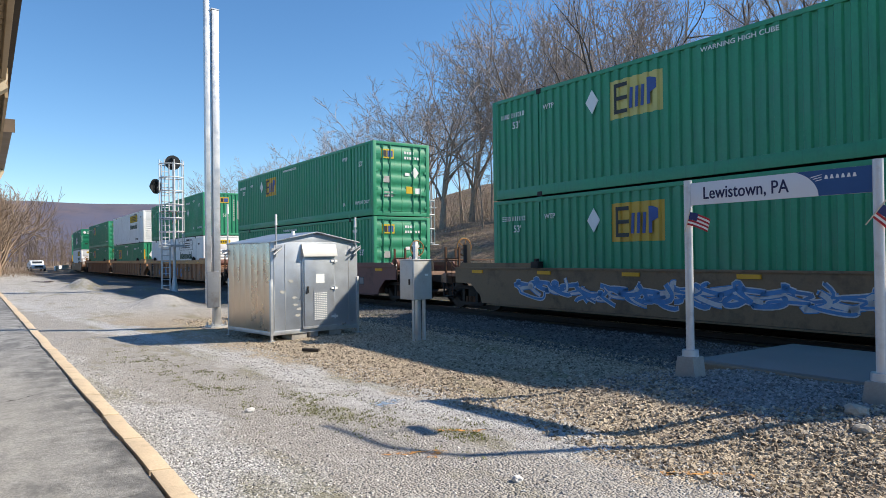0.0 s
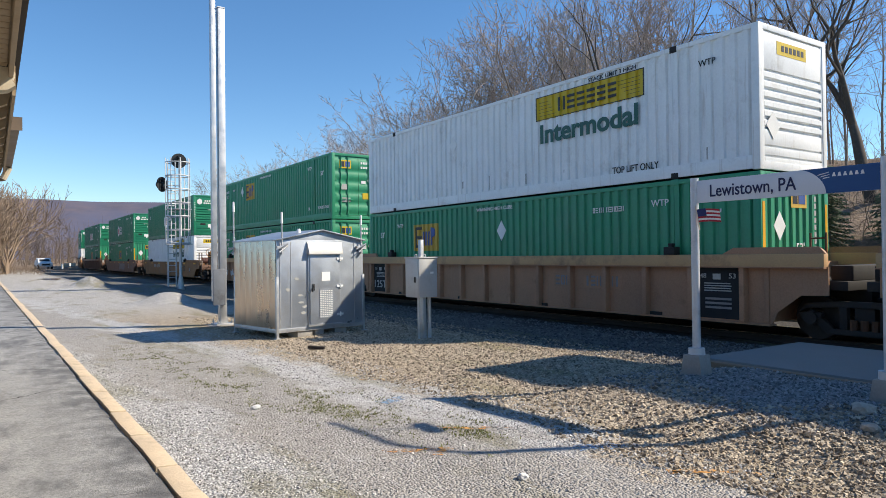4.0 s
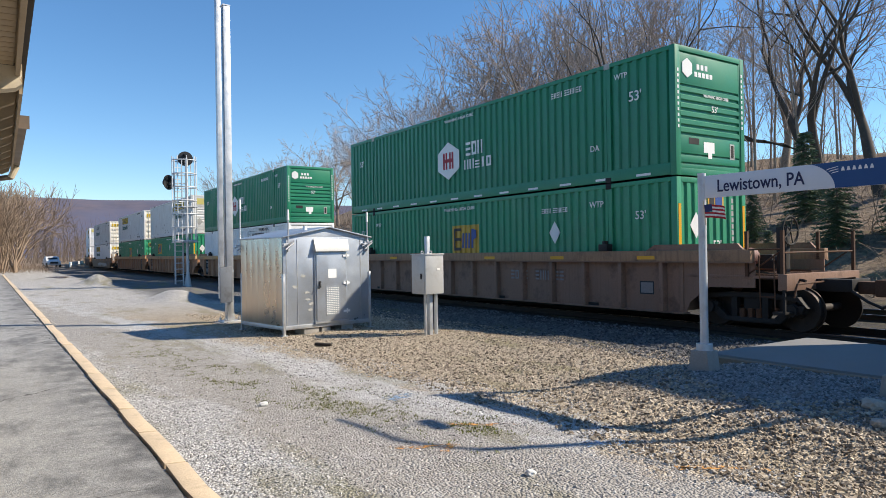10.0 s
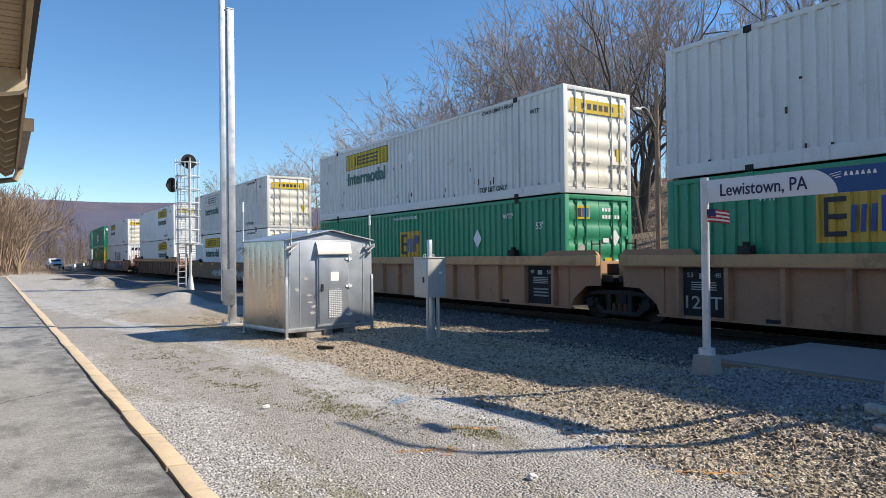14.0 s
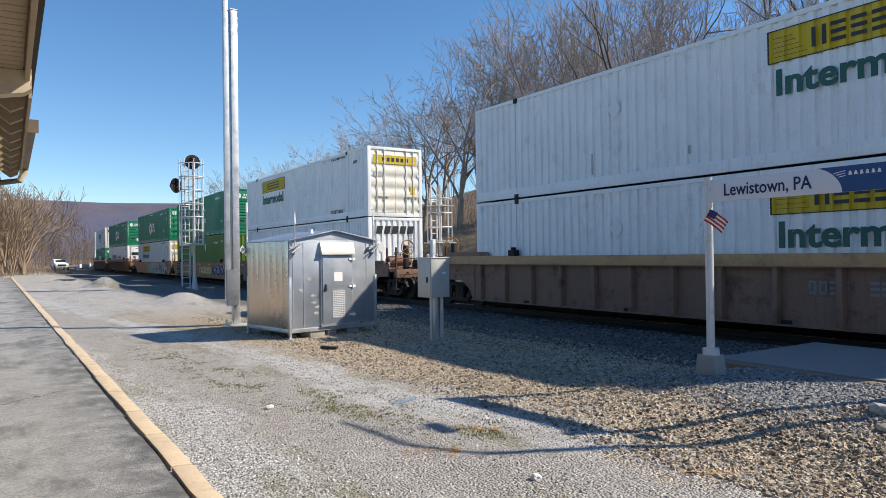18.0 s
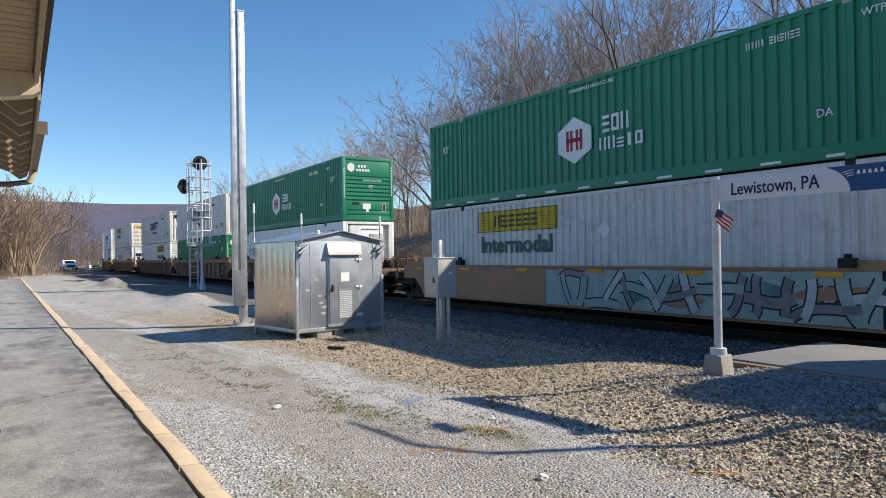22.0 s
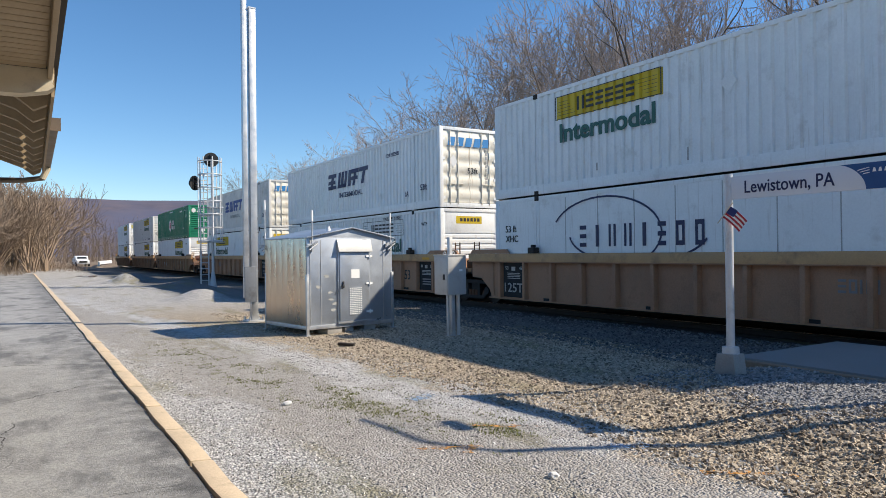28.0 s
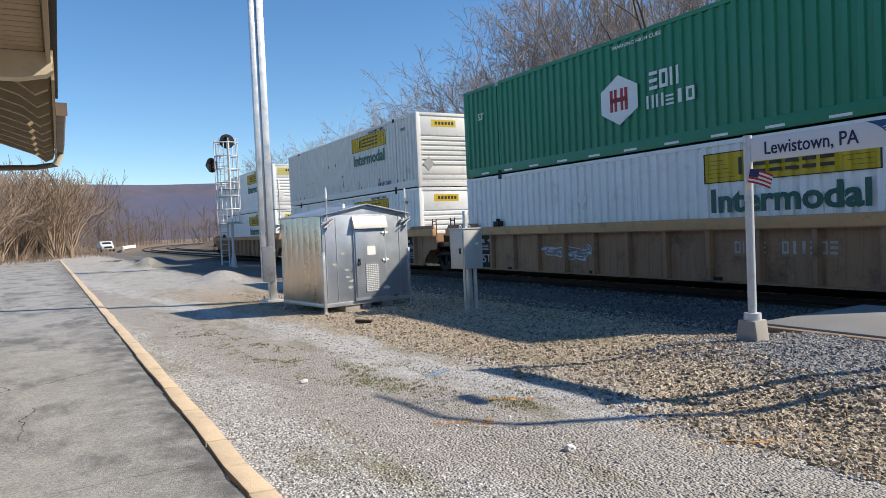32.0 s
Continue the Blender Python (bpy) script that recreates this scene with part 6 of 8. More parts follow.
        part("number_stencil", number_bars(3.95, 2.42, 10, 0.17, seed), "letter_white", c)
        if upper:
            for k in range(12):
                v = 0.7 + k * 1.28
                part("reflective_strip", Build().box(-CW - 0.003, v - HALF, 0.06, -CW + 0.002, v + 0.42 - HALF, 0.115), "letter_white", c) if seed % 2 else None
    elif brand in ("jb", "jb_old"):
        logo_jb(c, 2.78 if nose == "slat" else 9.65, "none" if brand == "jb_old" else "yellow")
        letters(c, "STACK LIMIT 3 HIGH", (s, 4.5 - HALF if nose == "slat" else 3.6 - HALF, 2.66), 0.1, "ink", width=1.5)
        letters(c, "TOP LIFT ONLY", (s, 3.75 - HALF, 0.28), 0.16, "ink", width=1.35)
        letters(c, "WTP", (s, 1.35 - HALF, 2.3), 0.13, "ink")
        diamond(c, 10.4 if nose == "slat" else 7.9, 1.9, 0.28)
        for k in range(5):
            v = rng.uniform(0.6, 15.4)
            part("scuff", bars([(v - HALF, v - HALF + rng.uniform(0.02, 0.06), 0.3 + rng.random() * 0.3, 0.55 + rng.random() * 0.35)], -CW + 0.013), "rust" if colour == "old_white" else "letter_faded", c)
        if colour == "old_white":
            for k in range(26):
                v, z = rng.uniform(0.6, 15.4), rng.choice((0.22, 0.24, 0.3, 0.5, 1.0, 1.6))
                part("rust_spot", bars([(v - HALF, v - HALF + rng.uniform(0.03, 0.09), z, z + rng.uniform(0.04, 0.16))], -CW + 0.013), "rust", c)
    elif brand in ("swift", "swift_blue"):
        logo_swift(c, "blue" if brand == "swift_blue" else "navy")
        letters(c, "53ft", (s, 1.4 - HALF, 0.7), 0.22, "navy")
        letters(c, "IA", (s, 2.55 - HALF, 0.55), 0.2, "navy")
        part("number_stencil", number_bars(4.2, 2.25, 10, 0.17, seed), "navy", c)
    elif brand == "shield":
        logo_shield_word(c)
        part("number_stencil", number_bars(1.75, 2.0, 10, 0.17, seed), "navy", c)
        diamond(c, 3.2, 1.8, 0.26)
    elif brand == "reefer":
        logo_alliance(c)
        letters(c, "WTP", (s, 1.6 - HALF, 2.35), 0.2, "navy")
        letters(c, "TARE WEIGHT", (s, 1.75 - HALF, 1.6), 0.11, "navy", width=0.85)
        part("end_label", bars([(-HALF + 0.03, -HALF + 0.12, 0.4 + k * 0.16, 0.5 + k * 0.16) for k in range(14)], -CW), "blue", c)
    elif brand == "infinity":
        logo_ellipse(c)
        letters(c, "53 ft", (s, CL - 0.5 - HALF, 1.9), 0.2, "ink")
        letters(c, "XHC", (s, CL - 0.5 - HALF, 1.6), 0.2, "ink")
        letters(c, "WTP", (s, 1.6 - HALF, 2.45), 0.2, "ink")
        letters(c, "STACK LIMIT 3 HIGH", (s, 3.7 - HALF, 2.6), 0.12, "ink", width=1.5)
        letters(c, "TARE WEIGHT", (s, 1.6 - HALF, 1.75), 0.12, "ink", width=0.9)
        part("number_stencil", number_bars(1.6, 2.05, 10, 0.2, seed), "ink", c)
    if smooth:
        for v in np.arange(3.2, 14, 1.22):
            part("panel_seam", Build().box(-CW + 0.0075, v - HALF, 0.2, -CW + 0.0105, v + 0.025 - HALF, CH - 0.12), "letter_faded", c)
    return c


def reefer_end(c, end):
    body = part("cooling_unit", Build().box(-0.95, -0.02, 0.5, 0.75, 0.3, 2.72).slab([(-0.95, 0.14), (0.9, 0.14), (0.75, 0.5), (-0.95, 0.62)], "y", 0.0, 0.28).mesh("cooling_unit", bevel=0.07), "white", c, "white refrigeration unit", at=end)
    part("grille", Build().box(0.02, -0.045, 0.62, 0.7, -0.021, 2.35).mesh("grille", bevel=0.01), "letter_faded", body, "grey intake grille")
    part("mesh_screen", Build().box(-0.85, -0.04, 1.75, -0.05, -0.021, 2.1).mesh("mesh_screen", bevel=0.01), "hole", body, "dark mesh screen")
    part("badge", Build().box(-0.7, -0.03, 1.42, -0.45, -0.021, 1.62), "spray_blue", body)
    part("maker_word", bars([(-0.4 + k * 0.09, -0.34 + k * 0.09, 2.5, 2.58) for k in range(10)], -0.021, "front"), "ink", body)
    for x in (-1.12, 1.05):
        part("guard_post", Build().box(x, 0.0, 0.15, x + 0.08, 0.1, CH - 0.12).mesh("guard_post", bevel=0.01), "white", c, at=end)
    part("bulkhead", Build().box(-1.2, 0.3, 0.16, 1.2, 0.34, CH - 0.12), "white", c, at=end)


def scrawl(car, v0, v1, z0, z1, mats, seed, x, fill=True):
    """Sprayed lettering-like strokes and patches; no readable word."""
    rng = random.Random(seed)
    n = max(3, int((v1 - v0) / 0.8))
    w = (v1 - v0) / n
    for i in range(n):
        m = v0 + (i + 0.5) * w - HALF
        zc, zh = (z0 + z1) / 2, (z1 - z0) / 2
        k = 20
        ph, amp = rng.uniform(0, 6), rng.uniform(0.06, 0.14)
        blob = [(m + w * 0.62 * math.cos(2 * math.pi * j / k) * (0.92 + amp * math.sin(3 * 2 * math.pi * j / k + ph)), zc + zh * 0.95 * math.sin(2 * math.pi * j / k) * (0.9 + amp * math.sin(2 * 2 * math.pi * j / k + 2 * ph))) for j in range(k)]
        if fill:
            part("sprayed_patch", Build().add([(x, p, q) for p, q in blob], [tuple(range(k))]), mats[0], car)
        for t in range(0 if fill else 3):
            ph, sw, ln = rng.uniform(0, 6.28), rng.uniform(1.4, 3.2), rng.uniform(0.7, 1.5)
            z_mid, z_amp, thin = zc + zh * rng.uniform(-0.35, 0.35), zh * rng.uniform(0.35, 0.75), rng.uniform(0.04, 0.11)
            line = [(m + ln * (u - 0.5) + 0.16 * math.sin(sw * 6 * u + ph), min(z1, max(z0, z_mid + z_amp * math.sin(sw * 3.1 * u + ph) * (0.6 + 0.4 * math.cos(5 * u))))) for u in np.linspace(0, 1, 26)]
            lift = x - 0.002 - 0.0012 * (3 * i + t) / n
            part("sprayed_edge", ribbon(line, thin + 0.05, lift), mats[2 - t % 2], car)
            part("sprayed_stroke", ribbon(line, thin, lift - 0.0005), mats[1 + t % 2], car)
        for t in range(3 if fill else 0):
            ps = [(m + w * rng.uniform(-0.4, 0.4), zc + zh * rng.uniform(-0.8, 0.8)) for _ in range(4)]
            curve = []
            for u in np.linspace(0, 1, 12):
                a, b_, c_, d = (1 - u) ** 3, 3 * u * (1 - u) ** 2, 3 * u * u * (1 - u), u ** 3
                curve.append(tuple(a * ps[0][q] + b_ * ps[1][q] + c_ * ps[2][q] + d * ps[3][q] for q in (0, 1)))
            part("sprayed_stroke", ribbon(curve, rng.uniform(0.04, 0.09), x - 0.003 - 0.001 * t), mats[1 + t % (len(mats) - 1)], car)


def patches(car, v0, v1, mat, x, seed):
    """Ragged painted patches left between the ribs."""
    rng = random.Random(seed)
    k = math.ceil((v0 - HALF + 7.74) / 1.19)
    while -7.74 + (k + 1) * 1.19 < v1 - HALF:
        a, c = -7.74 + k * 1.19 + 0.1, -7.74 + (k + 1) * 1.19 - 0.1
        a, c = a + rng.uniform(0, 0.3), c - rng.uniform(0, 0.3)
        z0, z1 = rng.uniform(0.32, 0.5), rng.uniform(0.85, 1.2)
        low = [(a + (c - a) * i / 6, z0 + rng.uniform(-0.06, 0.1)) for i in range(7)]
        high = [(a + (c - a) * i / 6, z1 + rng.uniform(-0.28, 0.05)) for i in range(6, -1, -1)]
        part("sprayed_patch", Build().add([(x, p, max(0.29, q)) for p, q in low + high], [tuple(range(14))]), mat, car)
        part("worn_patch", Build().add([(x - 0.002, a + rng.uniform(0, c - a), 0.75 + 0.25 * math.sin(i) * rng.uniform(0.5, 1.2)) for i in range(5)], [(0, 1, 2), (2, 3, 4)]), "brown", car)
        k += 1


def mural(car, v0, v1, bright, x, seed):
    """A wide sprayed piece: dark ground, cloudy colours, bold bent silver shapes that spell nothing."""
    rng = random.Random(seed)
    n = max(8, int((v1 - v0) * 3))
    edge = [v0 + (v1 - v0) * i / n - HALF for i in range(n + 1)]
    top = [1.285 - 0.12 * abs(noise.noise((y * 0.9, seed, 0))) for y in edge]
    verts = [(x, y, 0.30) for y in edge] + [(x, y, z) for y, z in zip(edge, top)]
    night = bright == "spray_blue"
    part("sprayed_ground", Build().add(verts, [(i, i + 1, n + 2 + i, n + 1 + i) for i in range(n)]), "spray_navy" if night else "spray_mint", car)
    for i in range(int((v1 - v0) * 1.6)):
        y, z = rng.uniform(v0 + 0.4, v1 - 0.4) - HALF, rng.uniform(0.5, 1.05)
        ry, rz, ph = rng.uniform(0.25, 0.6), rng.uniform(0.12, 0.2), rng.uniform(0, 6)
        pts = [(x - 0.002 - 0.0002 * i, y + ry * math.cos(a) * (1 + 0.2 * math.sin(3 * a + ph)), z + rz * math.sin(a) * (1 + 0.2 * math.sin(2 * a + ph))) for a in np.linspace(0, 2 * math.pi, 19)[:-1]]
        part("sprayed_cloud", Build().add(pts, [tuple(range(18))]), rng.choice(("spray_teal", "spray_teal", bright, "spray_navy", "hole") if night else ("spray_mint", "spray_teal", "spray_grey", "spray_mint", "brown")), car)
    y = v0 + 0.35 - HALF
    lift = 0.0
    while y < v1 - 1.0 - HALF:
        w = rng.uniform(0.8, 1.3)
        for k in range(rng.choice((2, 3, 3))):
            lean = rng.uniform(-0.3, 0.3)
            if k % 2 == 0:
                c = y + w * (0.15 + 0.32 * k)
                ps = [(c - lean, 0.36), (c - lean * 0.2 + rng.uniform(-0.2, 0.2), 0.62), (c + rng.uniform(-0.15, 0.15), 0.9), (c + lean, rng.uniform(1.1, 1.2))]
            else:
                z = rng.choice((0.5, 0.78, 1.08))
                ps = [(y, z + rng.uniform(-0.14, 0.14)), (y + w * 0.4, z + rng.uniform(-0.3, 0.2)), (y + w * 0.7, z + rng.uniform(-0.2, 0.3)), (y + w * 1.05, z + rng.uniform(-0.16, 0.16))]
            line = []
            for u in np.linspace(0, 1, 14):
                q = ((1 - u) ** 3, 3 * u * (1 - u) ** 2, 3 * u * u * (1 - u), u ** 3)
                line.append((sum(f * p[0] for f, p in zip(q, ps)), min(1.2, max(0.38, sum(f * p[1] for f, p in zip(q, ps))))))
            thick = rng.uniform(0.13, 0.24)
            lift += 0.0002
            part("sprayed_outline", ribbon(line, thick + 0.07, x - 0.007 - lift), "spray_white" if night else "ink", car)
            part("sprayed_shape", ribbon(line, thick, x - 0.0075 - lift), rng.choice(("spray_grey", "spray_grey", "spray_teal") if night else ("spray_white", "spray_mint", "spray_grey")), car)
        y += w + rng.uniform(-0.1, 0.1)


def side_outline(smooth, e0, e1):
    b, t = (0.28, 1.33) if smooth else (0.27, 1.37)
    a0 = 8.55 if smooth else 8.3
    return [(-e0, 0.86), (-a0 - 0.55, 0.84), (-a0 - 0.1, 0.5), (-a0, b), (a0, b), (a0 + 0.1, 0.5), (a0 + 0.55, 0.84), (e1, 0.86), (e1, t), (-e0, t)]


def truck_frame():
    b = Build()
    b.slab([(-1.18, 0.48), (-0.98, 0.60), (-0.4, 0.64), (0.4, 0.64), (0.98, 0.60), (1.18, 0.48), (1.0, 0.69), (0.42, 0.75), (-0.42, 0.75), (-1.0, 0.69)], "x", -0.07, 0.07)
    b.slab([(-0.62, 0.14), (0.62, 0.14), (0.55, 0.24), (-0.55, 0.24)], "x", -0.07, 0.07)
    for s in (-1, 1):
        b.slab([(s * 0.62, 0.14), (s * 1.02, 0.50), (s * 0.9, 0.58), (s * 0.5, 0.24)], "x", -0.06, 0.06)
        b.slab([(s * 0.27, 0.24), (s * 0.40, 0.24), (s * 0.40, 0.66), (s * 0.27, 0.66)], "x", -0.065, 0.065)
        b.slab([(s * 0.74, 0.36), (s * 1.06, 0.36), (s * 1.14, 0.52), (s * 0.7, 0.52)], "x", -0.075, 0.075)
    return b.mesh("side_frame", bevel=0.012)


def wheel_mesh():
    b = Build()
    for s in (-1, 1):
        b.tube((s * 0.69, 0, 0), (s * 0.72, 0, 0), 0.455, n=28)
        b.tube((s * 0.72, 0, 0), (s * 0.83, 0, 0), 0.42, 0.415, n=28)
        b.tube((s * 0.83, 0, 0), (s * 0.86, 0, 0), 0.17, 0.14, n=16)
        for k in range(5):
            a = k * 2 * math.pi / 5
            b.tube((s * 0.83, 0.28 * math.cos(a), 0.28 * math.sin(a)), (s * 0.838, 0.28 * math.cos(a), 0.28 * math.sin(a)), 0.04, n=8)
    b.tube((-1.02, 0, 0), (1.02, 0, 0), 0.08, n=14)
    return b.mesh("wheelset")


WHEELS = []


def truck(car, y):
    t = part("truck", cached("bolster", lambda: Build().box(-1.0, -0.17, 0.38, 1.0, 0.17, 0.70).box(-0.3, -0.4, 0.6, 0.3, 0.4, 0.78).mesh("truck", bevel=0.02)), "frame_dark", car, at=Matrix.Translation((0, y, 0)))
    for x in (-1.0, 1.0):
        part("side_frame", cached("side_frame", truck_frame), "frame_dark", t, at=Matrix.Translation((x, 0, 0)))
        b = Build()
        for k in (-0.18, 0.0, 0.18):
            b.tube((x, k, 0.2), (x, k, 0.42), 0.07, n=8)
        part("spring_nest", b, "rust", t)
    part("brake_beam", Build().box(-0.85, -0.5, 0.34, 0.85, -0.42, 0.44).box(-0.85, 0.42, 0.34, 0.85, 0.5, 0.44), "rust", t)
    part("brake_rod", Build().tube((-0.55, -0.55, 0.72), (-0.5, 0.6, 0.36), 0.025, n=6).tube((0.4, -0.6, 0.4), (0.45, 0.55, 0.7), 0.025, n=6), "rust", t)
    for q in (-0.89, 0.89):
        part("bearing", Build().tube((-1.14, q, 0.42), (-1.04, q, 0.42), 0.12, n=12), "frame_dark", t)
        w = part("wheelset", cached("wheelset", wheel_mesh), "wheel", t, at=Matrix.Translation((0, q, 0.42)))
        WHEELS.append((w, q))


def well_car(style, colour, chord, front_free, rear_free, seed, marks):
    rng = random.Random(seed)
    smooth = style == "smooth"
    label = ("smooth-sided " if smooth else "ribbed ") + {"brown": "brown", "dark_brown": "dark brown", "maroon": "maroon", "tan": "tan", "orange_tan": "orange-tan", "olive_tan": "olive-tan"}[colour] + " steel well car carrying stacked containers"
    if marks:
        label = label.replace(" carrying", " with graffiti, carrying")
    car = thing("well_car", Matrix(), label, "railway car", "well cars of the train")
    e0, e1 = (9.9 if front_free else 9.35), (9.9 if rear_free else 9.35)
    X = 1.40
    XS = X if smooth else 1.335
    for s in (-1, 1):
        part("side_sheet", Build().slab(side_outline(smooth, e0, e1), "x", s * XS, s * (XS - 0.03)), colour, car)
        if smooth:
            part("top_lip", Build().box(s * (X + 0.03), -e0, 1.29, s * (X - 0.06), e1, 1.345).mesh("top_lip", bevel=0.008), colour, car)
        else:
            part("top_chord", Build().box(s * (X + 0.09), -e0, 1.375, s * (X - 0.07), e1, 1.615).mesh("top_chord", bevel=0.012), chord, car, "tan top chord, brightened as if strongly lit")
            part("chord_lip", Build().box(s * (X + 0.105), -e0, 1.35, s * (X + 0.0), e1, 1.374), colour, car)
        part("bottom_sill", Build().box(s * (X + 0.035), -8.3, 0.235, s * (X - 0.2), 8.3, 0.27), colour, car)
        reach = 6.0 if smooth else 7.3
        for a, b in ((-e0 + (0.2 if front_free else 0), -reach), (reach, e1 - (0.2 if rear_free else 0))):
            z = 1.346 if smooth else 1.617
            part("raised_coaming", Build().slab([(a, z), (b, z), (b - 0.12 if b > 0 and b > a and a > 0 else b - 0.25, z + 0.13), (a + 0.12, z + 0.13)], "x", s * (X + 0.02), s * (X - 0.05)), colour, car)
    if smooth:
        for k in range(7):
            v = -8.9 + 2.9 * k
            part("reflector", Build().box(-X - 0.034, v, 1.17, -X - 0.0005, v + 0.5, 1.26), "reflector", car, "yellow reflective strip")
    else:
        rib = cached("rib", lambda: Build().slab([(-0.075, 0), (0.075, 0), (0.05, -0.135), (-0.05, -0.135)], "z", 0.275, 1.345).mesh("rib", bevel=0.006))
        turn = Matrix.Rotation(radians(-90), 4, 'Z')
        for k in range(14):
            y = -7.74 + k * 1.19
            part("rib", rib, colour, car, at=Matrix.Translation((-XS, y, 0)) @ turn)
            part("rib", rib, colour, car, at=Matrix.Translation((XS, y, 0)) @ Matrix.Rotation(radians(90), 4, 'Z'))
        if seed % 3 == 0 or seed == 8:
            for k in range(6):
                v = -7.6 + k * 2.9
                part("reflector", Build().box(-X - 0.094, v, 1.42, -X - 0.0905, v + 0.5, 1.5), "reflector", car, "yellow reflective strip")
    for y in (-8.2, 8.2):
        part("end_bulkhead", Build().box(-1.36, y - 0.05, 0.3, 1.36, y + 0.05, 1.45).mesh("end_bulkhead", bevel=0.01), colour, car)
    for y in (-5.6, -1.9, 1.9, 5.6):
        part("cross_beam", Build().box(-1.38, y - 0.15, 0.26, 1.38, y + 0.15, 0.345), "frame_dark", car)
    lock = Build().box(-0.14, -0.14, 0, 0.06, 0.14, 0.17).box(-0.1, -0.05, 0.17, 0.02, 0.05, 0.25)
    lock = cached("lock", lambda: lock.mesh("lock_box", bevel=0.015))
    for v in (1.98, CL - 1.98):
        part("lock_box", lock, "frame_dark", car, at=Matrix.Translation((-X, v - HALF, 1.345 if smooth else 1.617)))
    ends = ((-1, front_free, e0), (1, rear_free, e1))
    for s, free, e in ends:
        if free:
            y0, y1 = 8.25 * s, 11.25 * s
            part("centre_sill", Build().box(-0.35, y0, 0.78, 0.35, y1, 1.02).mesh("centre_sill", bevel=0.012), "frame_dark", car)
            part("end_deck", Build().box(-1.35, 8.3 * s, 1.04, 1.35, 10.4 * s, 1.10).mesh("end_deck", bevel=0.01), "dark_brown", car)
            part("end_sill", Build().box(-1.4, 10.4 * s, 0.82, 1.4, 10.58 * s, 1.14).mesh("end_sill", bevel=0.012), "dark_brown", car)
            part("end_step", Build().box(-1.42, 10.3 * s, 0.38, -1.0, 10.55 * s, 0.42).box(-1.42, 10.5 * s, 0.4, -1.38, 10.55 * s, 0.84).box(-1.04, 10.5 * s, 0.4, -1.0, 10.55 * s, 0.84), "frame_dark", car)
            part("coupler", Build().box(-0.14, y1, 0.74, 0.14, y1 + 0.42 * s, 0.98).box(-0.22, y1 + 0.38 * s, 0.70, 0.2, y1 + 0.72 * s, 1.02).mesh("coupler", bevel=0.03), "rust", car)
            for x, yy in ((-1.36, 10.48), (-1.36, 9.75), (1.36, 10.48), (1.36, 9.75)):
                part("handrail_post", Build().box(x - 0.03, (yy - 0.03) * s, 1.08, x + 0.03, (yy + 0.03) * s, 1.98), "post_ochre" if colour in ("tan", "brown") and seed % 2 else "rust", car, "ochre upright handrail post")
            part("handrail", Build().tube((-1.36, 9.75 * s, 1.62), (-1.36, 10.48 * s, 1.62), 0.018).tube((-1.3, 10.48 * s, 1.55), (1.3, 10.48 * s, 1.55), 0.018), "rust", car)
            part("air_hose", Build().pipe([(-0.35, y1, 0.8), (-0.42, y1 + 0.3 * s, 0.62), (-0.35, y1 + 0.55 * s, 0.5)], 0.03, 6), "rubber_black", car)
            # pipes, levers and boxes crowded on the platform
            part("brake_pipe", Build().pipe([(-0.6, 8.35 * s, 1.2), (-0.62, 9.2 * s, 1.22), (-0.9, 9.7 * s, 1.16), (-0.95, 10.7 * s, 1.0)], 0.03, 6), "frame_dark", car)
            part("brake_pipe", Build().pipe([(-1.1, 8.35 * s, 1.35), (-1.1, 9.0 * s, 1.3), (-0.4, 9.3 * s, 1.2), (-0.35, 10.5 * s, 1.18)], 0.022, 6), "rust", car)
            part("uncoupling_lever", Build().pipe([(-1.38, 10.7 * s, 0.7), (-1.3, 10.72 * s, 0.95), (-0.2, 10.74 * s, 0.98), (-0.1, 11.2 * s, 1.05)], 0.018, 6), "rust", car)
            part("control_valve", Build().tube((0.4, 8.9 * s, 1.35), (0.4, 9.5 * s, 1.35), 0.13, n=12).box(0.22, 9.05 * s, 1.12, 0.58, 9.35 * s, 1.5).mesh("control_valve", bevel=0.015), "frame_dark", car)
            part("retainer_box", Build().box(-1.22, 9.05 * s, 1.12, -0.98, 9.32 * s, 1.42).mesh("retainer_box", bevel=0.02), "dark_brown" if seed % 2 else "letter_faded", car)
            part("cross_brace", Build().tube((-1.34, 9.75 * s, 1.12), (-1.34, 10.46 * s, 1.6), 0.016, n=6).tube((1.34, 9.75 * s, 1.12), (1.34, 10.46 * s, 1.6), 0.016, n=6), "rust", car)
            part("side_ladder", Build().pipe([(-1.41, 10.05 * s, 0.45), (-1.44, 10.05 * s, 1.5)], 0.014, 6).pipe([(-1.41, 10.35 * s, 0.45), (-1.44, 10.35 * s, 1.5)], 0.014, 6).tube((-1.42, 10.05 * s, 0.7), (-1.42, 10.35 * s, 0.7), 0.014, n=6).tube((-1.42, 10.05 * s, 1.05), (-1.42, 10.35 * s, 1.05), 0.014, n=6), "rust", car)
            grate = Build()
            for k in range(9):
                grate.box(-1.3 + k * 0.29, 8.4 * s, 1.101, -1.2 + k * 0.29, 10.35 * s, 1.13)
            part("deck_grating", grate, "rust", car)
